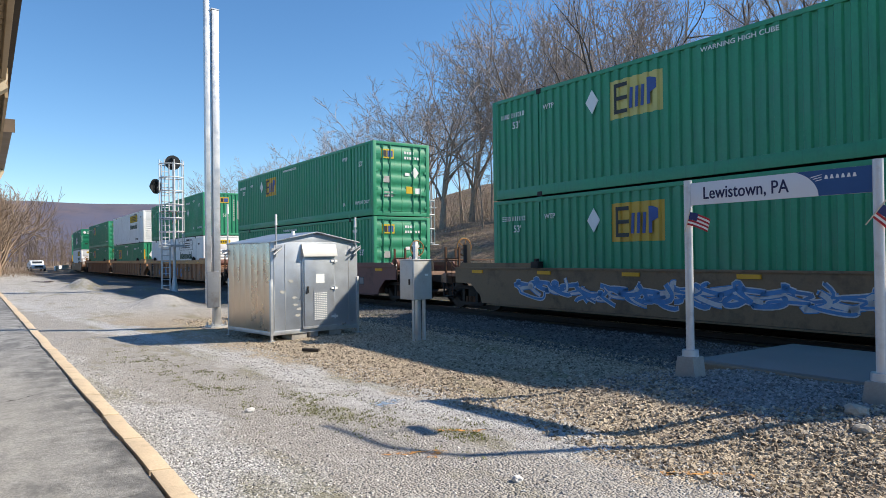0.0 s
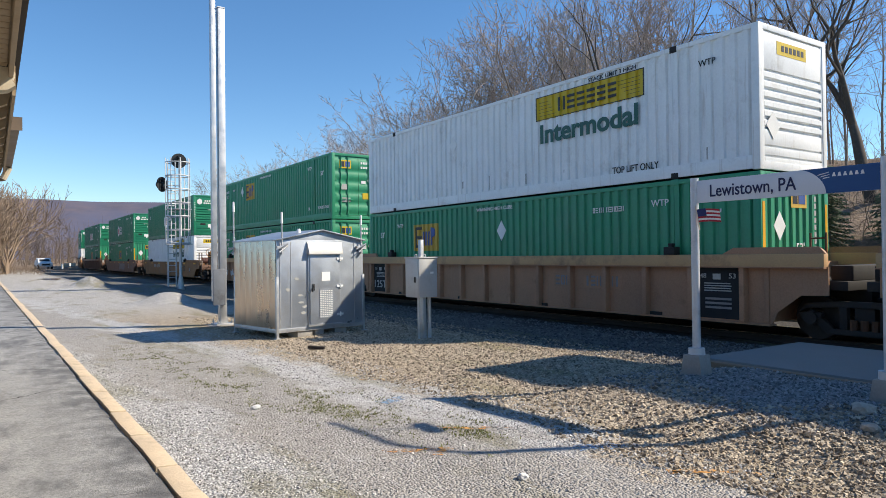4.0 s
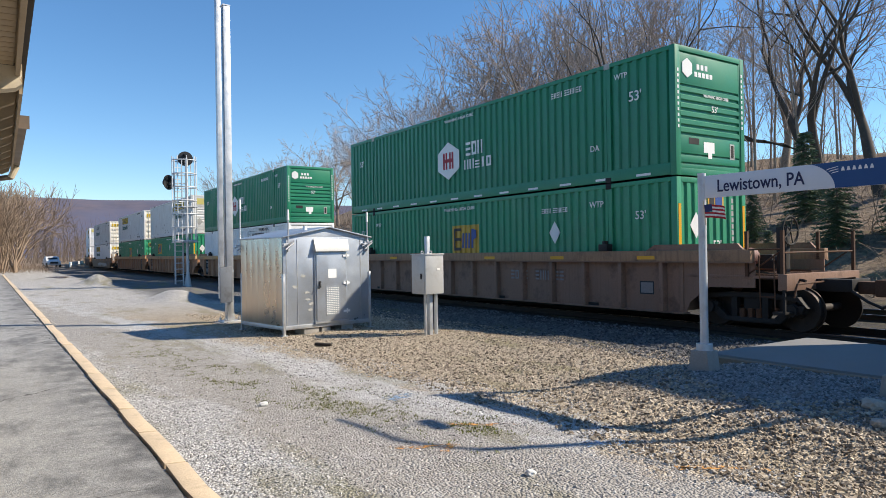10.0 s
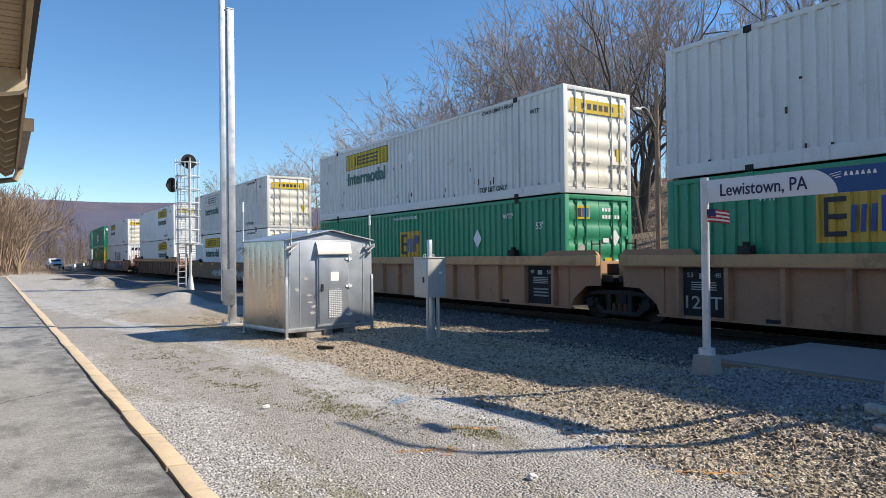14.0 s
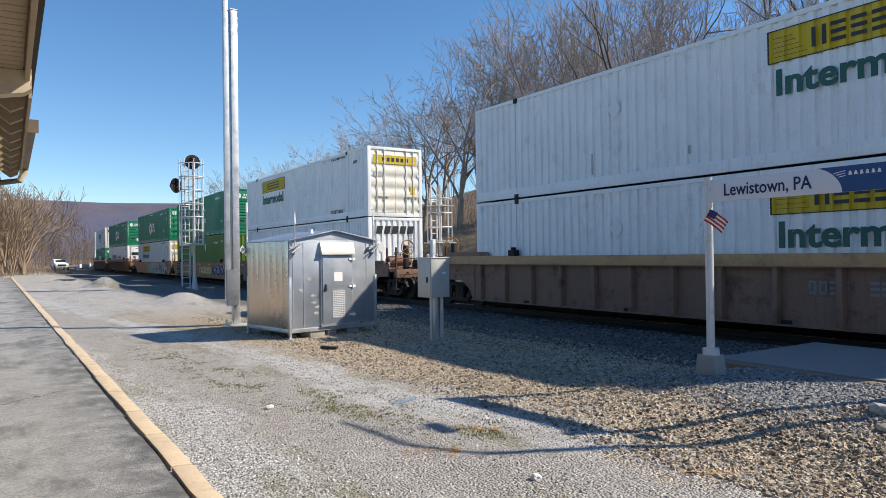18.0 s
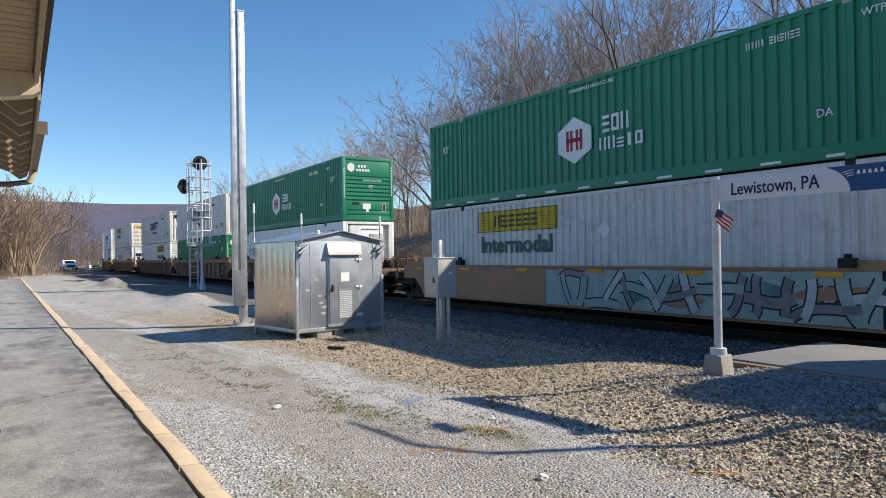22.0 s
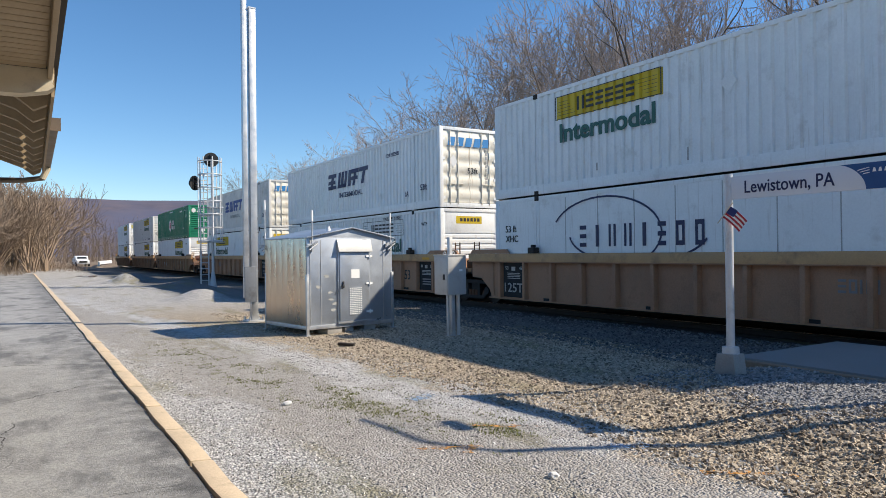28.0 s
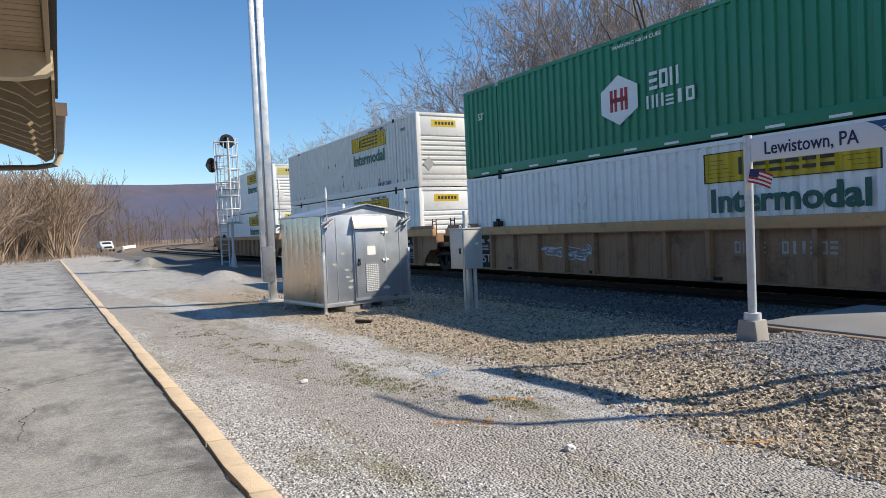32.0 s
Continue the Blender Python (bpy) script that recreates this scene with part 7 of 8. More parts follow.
            if (s < 0 and seed % 2 == 0) or (s > 0 and seed % 2):
                wp = [(-0.75 + 0.28 * math.cos(a), 10.3 * s, 1.98 + 0.28 * math.sin(a)) for a in np.linspace(0, 2 * math.pi, 19)]
                bw = Build().pipe(wp, 0.022, 6)
                for k in range(5):
                    a = k * 2 * math.pi / 5
                    bw.tube((-0.75, 10.3 * s, 1.98), (-0.75 + 0.28 * math.cos(a), 10.3 * s, 1.98 + 0.28 * math.sin(a)), 0.014, n=6)
                part("brake_wheel", bw, "post_ochre" if seed % 4 else "frame_dark", car, "spoked hand brake wheel")
                part("brake_stand", Build().box(-0.83, 10.05 * s, 1.1, -0.67, 10.25 * s, 2.06).mesh("brake_stand", bevel=0.02), "frame_dark", car)
            if s < 0 and seed % 3 != 1:
                part("air_reservoir", Build().tube((-0.9, 8.95 * s, 1.45), (0.1, 8.95 * s, 1.45), 0.2, n=16), "maroon", car, "cylindrical air reservoir")
            part("valve_block", Build().box(0.2, 9.0 * s, 1.12, 0.6, 9.4 * s, 1.38).mesh("valve_block", bevel=0.03), "frame_dark", car)
            truck(car, 9.6 * s)
        else:
            part("articulation_deck", Build().box(-1.2, 8.25 * s, 0.95, 1.2, 9.62 * s, 1.12).mesh("articulation_deck", bevel=0.015), "frame_dark", car)
            part("articulation_frame", Build().box(-0.5, 8.25 * s, 0.72, 0.5, 9.7 * s, 0.95).mesh("articulation_frame", bevel=0.02), "frame_dark", car)
            pa, pb = (6.63, 7.65) if s > 0 else (-7.65, -6.63)
            part("end_panel", Build().box(-XS - 0.008, pa, 0.30, -XS - 0.001, pb, 1.345), "hole", car, "black stencilled panel")
            letters(car, "53" if s > 0 else "48", (-XS - 0.013, pb - 0.10, 1.13), 0.10, "letter_faded", width=0.15)
            letters(car, "48" if s > 0 else "53", (-XS - 0.013, pa + 0.25, 1.13), 0.10, "letter_faded", width=0.15)
            part("panel_mark", Build().box(-XS - 0.0125, pa + 0.44, 1.10, -XS - 0.0085, pa + 0.62, 1.22), "letter_faded", car)
            for k in range(4):
                part("small_print", Build().box(-XS - 0.0125, pa + 0.2 + 0.02 * (k % 2), 0.86 + 0.05 * k, -XS - 0.0085, pb - 0.2, 0.882 + 0.05 * k), "letter_faded", car)
            if s > 0:
                letters(car, "125T", (-XS - 0.013, pb - 0.06, 0.46), 0.27, "letter_faded", width=0.88)
            else:
                for k in range(3):
                    part("small_print", Build().box(-XS - 0.0125, pa + 0.2, 0.5 + 0.09 * k, -XS - 0.0085, pb - 0.22, 0.545 + 0.09 * k), "spray_grey", car)
            part("ladder", Build().box(-1.3, 9.28 * s, 1.1, -1.27, 9.31 * s, 2.0).box(-1.3, 9.0 * s, 1.1, -1.27, 9.03 * s, 2.0).tube((-1.285, 9.015 * s, 1.5), (-1.285, 9.295 * s, 1.5), 0.015).tube((-1.285, 9.015 * s, 1.9), (-1.285, 9.295 * s, 1.9), 0.015), "rust", car)
            part("coupling_housing", Build().box(-0.95, 9.2 * s, 1.12, 0.95, 9.6 * s, 1.4).mesh("coupling_housing", bevel=0.03), "frame_dark", car)
            if s > 0:
                truck(car, HALF + 1.67)
    # plain bars for the owner's marks and numbers, and the size stencil
    xb = -XS - 0.002
    zb = 0.86
    ready = not (smooth and marks and marks[0][0] < 6)
    y = (13.8 if rear_free and not front_free else 5.7 if not smooth else 13.1) - HALF
    xb0 = xb
    if ready or (front_free and not rear_free):
        if not ready:
            y = 6.4 - HALF
        for first, count in ((0, 4), (4, 6)):
            part("number_panel", Build().box(xb - 0.0025, y - 0.04 - count * 0.19, zb - 0.05, xb, y + 0.06, zb + 0.30), "frame_dark" if seed in (3, 24, 25) else colour, car)
            for k in range(count):
                b = Build()
                mark(b, y - 0.145, y, zb, zb + 0.25, xb - 0.007, xb - 0.003, rng.randrange(5))
                part("number_mark", b, "letter_faded" if smooth or seed in (3, 9, 14, 16, 23, 24, 25) else "spray_grey", car)
                y -= 0.19
            y -= 0.30
    xb = xb0
    if smooth or seed in (20, 21):
        letters(car, "53", (xb - 0.004, -5.45, 0.66), 0.36, "ink" if colour != "dark_brown" else "letter_faded")
    if front_free:
        part("stencil_panel", Build().box(xb - 0.004, -7.45, 0.62, xb, -7.05, 0.92), "ink", car)
        part("stencil_frame", Build().box(xb - 0.006, -7.42, 0.65, xb - 0.0045, -7.08, 0.89), "spray_grey", car)
    for m in marks:
        if m[4][0] == "patches":
            patches(car, m[0], m[1], m[4][1], xb - 0.005, seed)
            continue
        if m[4][0] == "mural":
            mural(car, m[0], m[1], m[4][1], xb - 0.005, seed + int(m[0] * 7))
            continue
        scrawl(car, m[0], m[1], m[2], m[3], m[4], seed + int(m[0] * 7), xb - 0.006, m[5])
    return car


def g(v0, v1, mats, z0=0.4, z1=1.25, fill=True):
    return (v0, v1, z0, z1, mats, fill)


# front of each load at the clip's start, car, loads (brand, colour, end that leads), ends that carry couplers
UNITS = [
    (-0.50, ("smooth", "olive_tan", "chord"), ("emp", "green", "door"), ("emp", "green", "door"), True, True, [g(1.5, 15.0, ("spray_grey", "spray_blue", "spray_white"), 0.4, 1.2, False)]),
    (22.96, ("smooth", "maroon", "chord"), ("emp", "green", "door"), ("plain", "green", "door"), True, True, [g(6.2, 9.8, ("spray_white", "maroon", "spray_white")), g(10.2, 14.2, ("maroon", "spray_white", "spray_white"))]),
    (46.44, ("ribbed", "brown", "chord"), ("emp", "green", "corr", (7.32, 1.15)), ("jb_old", "white", "slat"), True, False, [g(4.2, 13.6, ("patches", "patch_blue"))]),
    (65.98, ("ribbed", "brown", "chord"), ("jb", "white", "slat"), ("emp", "green", "corr", (11.4, 1.45)), False, False, []),
    (85.57, ("ribbed", "brown", "chord"), ("emp", "green", "door"), ("emp", "green", "door"), False, True, [g(14.2, 15.4, ("spray_white", "spray_white", "spray_white"), 0.5, 0.95, False)]),
    (108.95, ("smooth", "orange_tan", "chord"), ("hub", "hub_green", "slat"), ("jb", "white", "slat"), True, True, []),
    (132.53, ("smooth", "dark_brown", "chord"), ("hub", "hub_green", "slat"), ("emp", "green", "corr", (7.3, 1.22)), True, True, [g(4.6, 8.2, ("spray_grey", "brown", "spray_grey"), 0.32, 1.25, True)]),
    (156.08, ("ribbed", "dark_brown", "tan"), ("hub", "hub_green", "slat"), ("emp", "green", "corr", (7.3, 1.22)), True, True, []),
    (179.64, ("ribbed", "brown", "chord"), ("hub", "hub_green", "slat"), ("jb_old", "white", "slat"), True, False, []),
    (199.15, ("ribbed", "brown", "chord"), ("jb", "old_white", "slat"), ("emp", "green", "corr", (11.38, 1.45)), False, False, []),
    (218.58, ("ribbed", "brown", "chord"), ("jb", "old_white", "door"), ("emp", "green", "door", (7.3, 1.25)), False, True, []),
    (242.00, ("smooth", "olive_tan", "chord"), ("jb_old", "grey_white", "door"), ("jb", "white", "door"), True, True, [g(2.5, 11.0, ("olive_tan", "letter_faded", "letter_faded"), 0.35, 0.95, False)]),
    (265.63, ("ribbed", "dark_brown", "chord"), ("jb", "white", "slat"), ("jb", "white", "slat"), True, True, []),
    (289.28, ("smooth", "dark_brown", "chord"), ("jb", "white", "door"), ("shield", "white", "corr"), True, False, [g(3.0, 8.4, ("spray_navy", "spray_teal", "spray_blue"), 0.32, 1.28), g(8.4, 15.9, ("mural", "spray_blue"))]),
    (308.70, ("smooth", "tan", "chord"), ("hub", "hub_green", "slat"), ("emp", "lime_green", "corr", (10.2, 1.52)), False, False, [g(1.4, 4.4, ("spray_navy", "spray_white", "spray_white")), g(4.9, 8.2, ("pale_yellow", "red", "red"), 0.45, 1.1, True), g(11.2, 13.4, ("spray_gold", "ink", "ink"), 0.36, 1.24, True)]),
    (328.03, ("smooth", "brown", "chord"), ("hub", "hub_green", "door"), ("jb", "grey_white", "door"), False, True, [g(0.4, 10.0, ("mural", "spray_white"))]),
    (351.74, ("ribbed", "dark_brown", "tan"), ("hub", "hub_green", "slat"), ("reefer", "white", "reefer"), True, False, []),
    (371.15, ("ribbed", "dark_brown", "tan"), ("swift", "grey_white", "corr"), ("hub", "hub_green", "slat"), False, False, []),
    (390.60, ("ribbed", "dark_brown", "tan"), ("swift", "grey_white", "corr"), ("jb", "white", "slat"), False, True, []),
    (414.08, ("ribbed", "brown", "chord"), ("jb", "white", "door"), ("infinity", "white", "reefer"), True, False, [g(0.2, 1.4, ("brown", "spray_white", "spray_blue"), 0.8, 1.25, False)]),
    (433.54, ("ribbed", "brown", "chord"), ("swift", "white", "door"), ("jb_old", "white", "slat"), False, False, [g(4.9, 8.1, ("spray_pale", "spray_blue", "spray_blue"), 0.42, 1.24, True)]),
    (453.15, ("ribbed", "brown", "chord"), ("swift_blue", "grey_white", "door"), ("jb", "white", "door"), False, True, []),
    (476.46, ("ribbed", "tan", "chord"), ("hub", "hub_green", "slat"), ("jb", "white", "slat"), True, False, [g(10.3, 11.6, ("tan", "spray_grey", "spray_white"), 0.6, 1.1, False)]),
    (496.10, ("ribbed", "tan", "chord"), ("jb", "old_white", "slat"), ("jb", "white", "slat"), False, False, []),
    (515.60, ("ribbed", "tan", "chord"), ("jb", "white", "slat"), ("jb", "white", "slat"), False, True, []),
]
MOVERS = []


def build_train():
    for i, (s, (style, colour, chord), up, low, ff, rf, marks) in enumerate(UNITS):
        car = well_car(style, colour, chord, ff, rf, i + 1, marks)
        MOVERS.append((car, s + HALF, 0.0))
        MOVERS.append((container(*low[:3], low[3] if len(low) > 3 else (10.2, 1.62), False, 2 * i + 1), s + HALF, 0.36))
        MOVERS.append((container(*up[:3], up[3] if len(up) > 3 else (10.2, 1.62), True, 2 * i + (i // 2) % 2), s + HALF, 3.29))


def run(t):
    """How far the train has come by t seconds."""
    return 14.5803 * t + 0.0060338 * t * t


def motions():
    times = [0.0, 1 / 30, 2 / 30] + [0.5 * k for k in range(1, 64)] + [32 - 2 / 30, 32 - 1 / 30, 32.0]
    for ob, s, z in MOVERS:
        rows = []
        for t in times:
            x, y, a = track(s - run(t))
            rows.append((t, pose(x, y, z, 0, 0, -math.degrees(a))))
        walk(ob, rows)
    # all wheels turn alike: one leading and one trailing axle are keyed, the others take over their keys
    lead = {}
    for w, q in WHEELS:
        if q not in lead:
            walk(w, [(k / 30, Matrix.Translation((0, q, 0.42)) @ Matrix.Rotation(run(k / 30) / 0.42, 4, 'X')) for k in range(961)])
            lead[q] = w.animation_data
        else:
            w.rotation_mode = "QUATERNION"
            keys = w.animation_data_create()
            keys.action = lead[q].action
            keys.action_slot = lead[q].action_slot
    for ob, p, z, ph in FLAGS:
        walk(ob, [(0.4 * k, pose(p[0], p[1], z, 8 * math.sin(k * 1.3 + ph), 14 + 22 * math.sin(k * 0.47 + ph), -70 + 28 * math.sin(k * 0.9 + ph))) for k in range(81)])


# ---- trees ----
def limb(acc, p, d, length, r, rng, n, droop, wobble, sides):
    """One tapered bent limb; returns the points along it."""
    pts = [p.copy()]
    rs = [r]
    d = d.normalized()
    for i in range(n):
        d = (d + Vector((rng.gauss(0, wobble), rng.gauss(0, wobble), rng.gauss(0, wobble) + droop))).normalized()
        pts.append(pts[-1] + d * (length / n))
        rs.append(max(0.006, r * (1 - 0.8 * (i + 1) / n)))
    ring = []
    for i, q in enumerate(pts):
        t = (pts[min(i + 1, n)] - pts[max(i - 1, 0)]).normalized()
        u = t.orthogonal().normalized()
        w = t.cross(u)
        base = len(acc.v)
        acc.v.extend(tuple(q + (u * math.cos(2 * math.pi * k / sides) + w * math.sin(2 * math.pi * k / sides)) * rs[i]) for k in range(sides))
        ring.append(base)
    for a, b in zip(ring, ring[1:]):
        acc.f.extend((a + k, a + (k + 1) % sides, b + (k + 1) % sides, b + k) for k in range(sides))
    return pts, rs


def around(d, angle, rng):
    u = d.orthogonal().normalized()
    w = d.cross(u)
    a = rng.uniform(0, 2 * math.pi)
    return (d * math.cos(angle) + (u * math.cos(a) + w * math.sin(a)) * math.sin(angle)).normalized()


def bare_tree(seed, h, trunk_len, kids, angles, shrink, r, wobble=0.1, thick=0.6, low=0.45, up=0.05, heavy=1, tip=0.011, stems=1):
    """Trunk and limbs that fork again and again; the last levels make a crown of fine twigs."""
    rng = random.Random(seed)
    trunk, crown = Build(), Build()

    def fork(p, d, length, rad, level):
        last = level == len(kids)
        n = (9, 6, 4, 3, 2, 2)[level]
        pts, rs = limb(trunk if level <= heavy else crown, p, d, length, rad, rng, n, up, wobble * (1.0 if level else 0.6), (9, 7, 5, 3, 3, 3)[level])
        if last:
            return
        for i in range(kids[level]):
            f = 1.0 if i == 0 else (low if level == 0 else 0.25) + (0.97 - (low if level == 0 else 0.25)) * (i - 1 + rng.random()) / max(1, kids[level] - 1)
            k = min(n - 1, int(f * n))
            q = pts[k].lerp(pts[k + 1], f * n - k)
            e = (pts[k + 1] - pts[k]).normalized()
            turn = rng.uniform(0.05, 0.35) if i == 0 else rng.uniform(*angles)
            ln = length * shrink[level] * rng.uniform(0.7, 1.15) * (1.15 - 0.45 * f)
            fork(q, around(e, turn, rng), ln, max(tip, min(rs[k] * 0.9, rad * thick * rng.uniform(0.75, 1.05) * (1.1 - 0.45 * f))), level + 1)

    for k in range(stems):
        a, lean = 2 * math.pi * (k + 0.5 * rng.random()) / stems, 0.05 if stems == 1 else rng.uniform(0.15, 0.5)
        fork(Vector((0.3 * lean * math.cos(a), 0.3 * lean * math.sin(a), -0.4)), Vector((lean * math.cos(a), lean * math.sin(a), 1)), h * trunk_len * (1.0 if stems == 1 else rng.uniform(0.75, 1.1)), r, 0)
    tall = float(np.percentile([v[2] for v in crown.v], 99.0))
    for b in (trunk, crown):
        b.v = [(x * h / tall, y * h / tall, z * h / tall) for x, y, z in b.v]
    return trunk.mesh("trunk", smooth=60), crown.mesh("crown", smooth=0)


def spruce(seed, h):
    rng = random.Random(seed)
    trunk, crown = Build(), Build()
    trunk.tube((0, 0, -0.2), (0, 0, h * 0.97), 0.13, 0.015, n=8)
    z = 0.5
    while z < h * 0.97:
        f = 1 - z / h
        n = int(6 + 5 * f)
        for k in range(n):
            a = 2 * math.pi * (k + rng.random()) / n
            ln = h * 0.27 * f ** 0.85 * rng.uniform(0.75, 1.15) + 0.12
            d = Vector((math.cos(a), math.sin(a), 0))
            jit = rng.uniform(-0.08, 0.08)
            side = Vector((-math.sin(a), math.cos(a), 0))
            m = max(3, int(ln / 0.16))
            for i in range(m):
                t = (i + 0.6) / m
                c = d * (ln * t) + Vector((0, 0, z + jit - ln * 0.34 * t + 0.16 * ln * t * t))
                for s in (-1, 1, 0):
                    w = 0.34 * (1 - 0.5 * t) * rng.uniform(0.7, 1.25)
                    tip = c + side * (s * w) + d * (0.16 if s else 0.24) + Vector((0, 0, -0.06 + rng.uniform(-0.07, 0.03)))
                    o = (d * 0.05 + Vector((0, 0, 0.03))) if s else side * 0.05
                    crown.add([c - o, c + o, tip], [(0, 1, 2)])
        z += 0.12 + 0.07 * f
    return trunk.mesh("trunk"), crown.mesh("crown", smooth=0)


def tree_thing(name, meshes, mats, at, label, category, group):
    top = thing(name, at, label, category, group)
    part("trunk", meshes[0], mats[0], top)
    part("crown", meshes[1], mats[1], top)
    return top


# skyline of the wooded bank: bearing and height of the tree tops, both in degrees, seen from the platform
SKYLINE = ((14.0, 7.0), (17.4, 7.5), (21.5, 8.6), (24.3, 10.9), (27.0, 10.2), (29.5, 12.0), (31.9, 15.2), (37.6, 17.8), (42.3, 20.7), (46, 23.0), (80, 25.0))


def skyline(bearing):
    for (a, h), (b, k) in zip(SKYLINE, SKYLINE[1:]):
        if a <= bearing <= b:
            return h + (k - h) * (bearing - a) / (b - a)
    return 6.0


def build_trees():
    rng = random.Random(21)

    def stand(i, x, y, meshes, mats, name, label, group):
        return tree_thing(name, meshes, mats, pose(x, y, height(x, y)), label, "tree", group)

    # built once, out of view behind the platform's end, then copied over the bank
    round_label = "leafless round-crowned tree with fine brown twigs on the bank"
    maples = [(stand(i, 70 + 9 * i, -34, bare_tree(40 + i, 15, 0.34, (9, 7, 6, 5), (0.45, 1.0), (1.05, 0.6, 0.5, 0.46), 0.2, wobble=0.075, thick=0.42, low=0.3, up=0.0, tip=0.0115), ("bark", "twig"), "bare_tree", round_label, "bare trees on the bank"), 15) for i in range(3)]
    tall_label = "slim leafless forest tree with a straight grey trunk on the bank"
    slim = [(stand(i, 100 + 9 * i, -34, bare_tree(60 + i, 14, 0.85, (12, 5, 4), (0.35, 0.8), (0.26, 0.6, 0.55), 0.11, wobble=0.05, thick=0.42, low=0.3, heavy=0), ("bark", "twig"), "slim_tree", tall_label, "slim trees on the bank"), 14) for i in range(3)]

    def plant(kinds, bearing, dist, top, least=0.55, most=1.7):
        a = radians(bearing)
        x, y = dist * math.sin(a), dist * math.cos(a)
        tree, h = rng.choice(kinds)
        z = height(x, y)
        s = (math.tan(radians(top)) * dist + 1.69 - z) / h
        if not least < s < most:
            return False
        copy_thing(tree, pose(x, y, z - 0.1, 0, 0, rng.uniform(0, 360)) @ Matrix.Scale(s, 4))
        return True

    # the crowns that make the skyline
    for bearing, dist, top in ((16.0, 150, 6.9), (17.8, 150, 7.4), (19.6, 140, 7.9), (21.6, 135, 8.7), (24.4, 118, 10.6), (26.0, 140, 9.3), (27.6, 112, 10.4), (29.2, 96, 11.6), (31.0, 78, 13.6),
                               (32.6, 92, 14.0), (34.2, 64, 17.0), (36.6, 70, 17.8), (39.2, 66, 18.8), (41.2, 60, 19.8), (43.4, 70, 20.0), (47.0, 64, 21.0), (54.0, 66, 21.0), (60.0, 60, 22.0)):
        plant(maples, bearing, dist, top)
    # the wood behind and between them
    planted = 0
    for i in range(900):
        bearing = rng.uniform(20, 74)
        dist = rng.uniform(40, 125)
        a = radians(bearing)
        d = dist * math.sin(a) - track_x(dist * math.cos(a))
        if 14 < d < 62 and planted < 50 and plant(slim, bearing, dist, skyline(bearing) * rng.uniform(0.62, 0.97)):
            planted += 1
    for i in range(24):
        plant(slim, rng.uniform(43, 70), rng.uniform(46, 76), rng.uniform(11, 19))
    # old gnarled trees near the track
    old_label = "old dark-barked tree with heavy spreading limbs on the bank"
    shape = dict(angles=(0.3, 0.8), shrink=(0.8, 0.6, 0.55, 0.5), wobble=0.16, thick=0.58, up=0.06, heavy=2, tip=0.010, stems=4)
    old = stand(0, 32.0, 27.6, bare_tree(77, 16.0, 0.42, (4, 5, 5, 5), r=0.23, low=0.35, **shape), ("dark_bark", "twig"), "old_tree", old_label, "old trees")
    old2 = stand(0, 36.5, 15.9, bare_tree(81, 17.5, 0.46, (4, 5, 5, 4), r=0.30, low=0.3, **{**shape, "stems": 2}), ("dark_bark", "twig"), "old_tree", old_label, "old trees")
    copy_thing(old2, pose(38.5, 20.2, height(38.5, 20.2), 0, 0, 140) @ Matrix.Scale(0.95, 4))
    copy_thing(old, pose(38, 33.0, height(38, 33.0), 0, 0, 95) @ Matrix.Scale(0.85, 4))
    # spruces at the foot of the bank
    sp = tree_thing("spruce_tree", spruce(5, 4.6), ("bark", "needles"), pose(30.5, 16.6, height(30.5, 16.6) - 0.4), "dense blue-green spruce at the foot of the bank", "tree", "spruces")
    for x, y, s, a in ((27.5, 17.3, 0.55, 40), (27.2, 13.6, 0.8, 90), (28.8, 11.6, 1.0, 200), (27.0, 9.4, 0.8, 300), (29.0, 19.0, 0.45, 10), (25.5, 15.4, 0.4, 75)):
        copy_thing(sp, pose(x, y, height(x, y) - 0.4, 0, 0, a) @ Matrix.Scale(s, 4))
    # thickets beside the platform and at the end of the road
    shrub = tree_thing("bare_shrub", bare_tree(90, 5.5, 0.3, (12, 7, 5), (0.3, 0.8), (1.2, 0.6, 0.5), 0.06, wobble=0.13, thick=0.5, low=0.05, heavy=1, tip=0.0075), ("brush", "brush"), pose(-7.0, 62, 0), "tangled leafless brown shrub beside the platform", "shrub", "shrubs beyond the platform")
    # added out of view, to give the shelter's metal side brown brush to reflect
    for i in range(16):
        copy_thing(shrub, pose(rng.uniform(-14, -7.5), rng.uniform(30, 62), 0, 0, 0, rng.uniform(0, 360)) @ Matrix.Scale(rng.uniform(0.6, 1.05), 4))
    for i in range(12):
        copy_thing(shrub, pose(rng.uniform(-9.5, -4.8), rng.uniform(60, 86), 0, 0, 0, rng.uniform(0, 360)) @ Matrix.Scale(rng.uniform(1.0, 1.55), 4))
    for i in range(26):
        y = rng.uniform(56, 130)
        x = rng.uniform(-15, -4.6) if y < 90 else rng.uniform(-22, 3.5)
        copy_thing(shrub, pose(x, y, 0, 0, 0, rng.uniform(0, 360)) @ Matrix.Scale(rng.uniform(0.6, 1.35), 4))
    for i in range(20):
        copy_thing(shrub, pose(rng.uniform(-8, 1.6), rng.uniform(84, 104), 0, 0, 0, rng.uniform(0, 360)) @ Matrix.Scale(rng.uniform(1.45, 1.95), 4))
    for i in range(9):
        tree, h = maples[i % 3]
        copy_thing(tree, pose(rng.uniform(-20, -8), rng.uniform(62, 120), 0, 0, 0, rng.uniform(0, 360)) @ Matrix.Scale(rng.uniform(0.45, 0.7), 4))


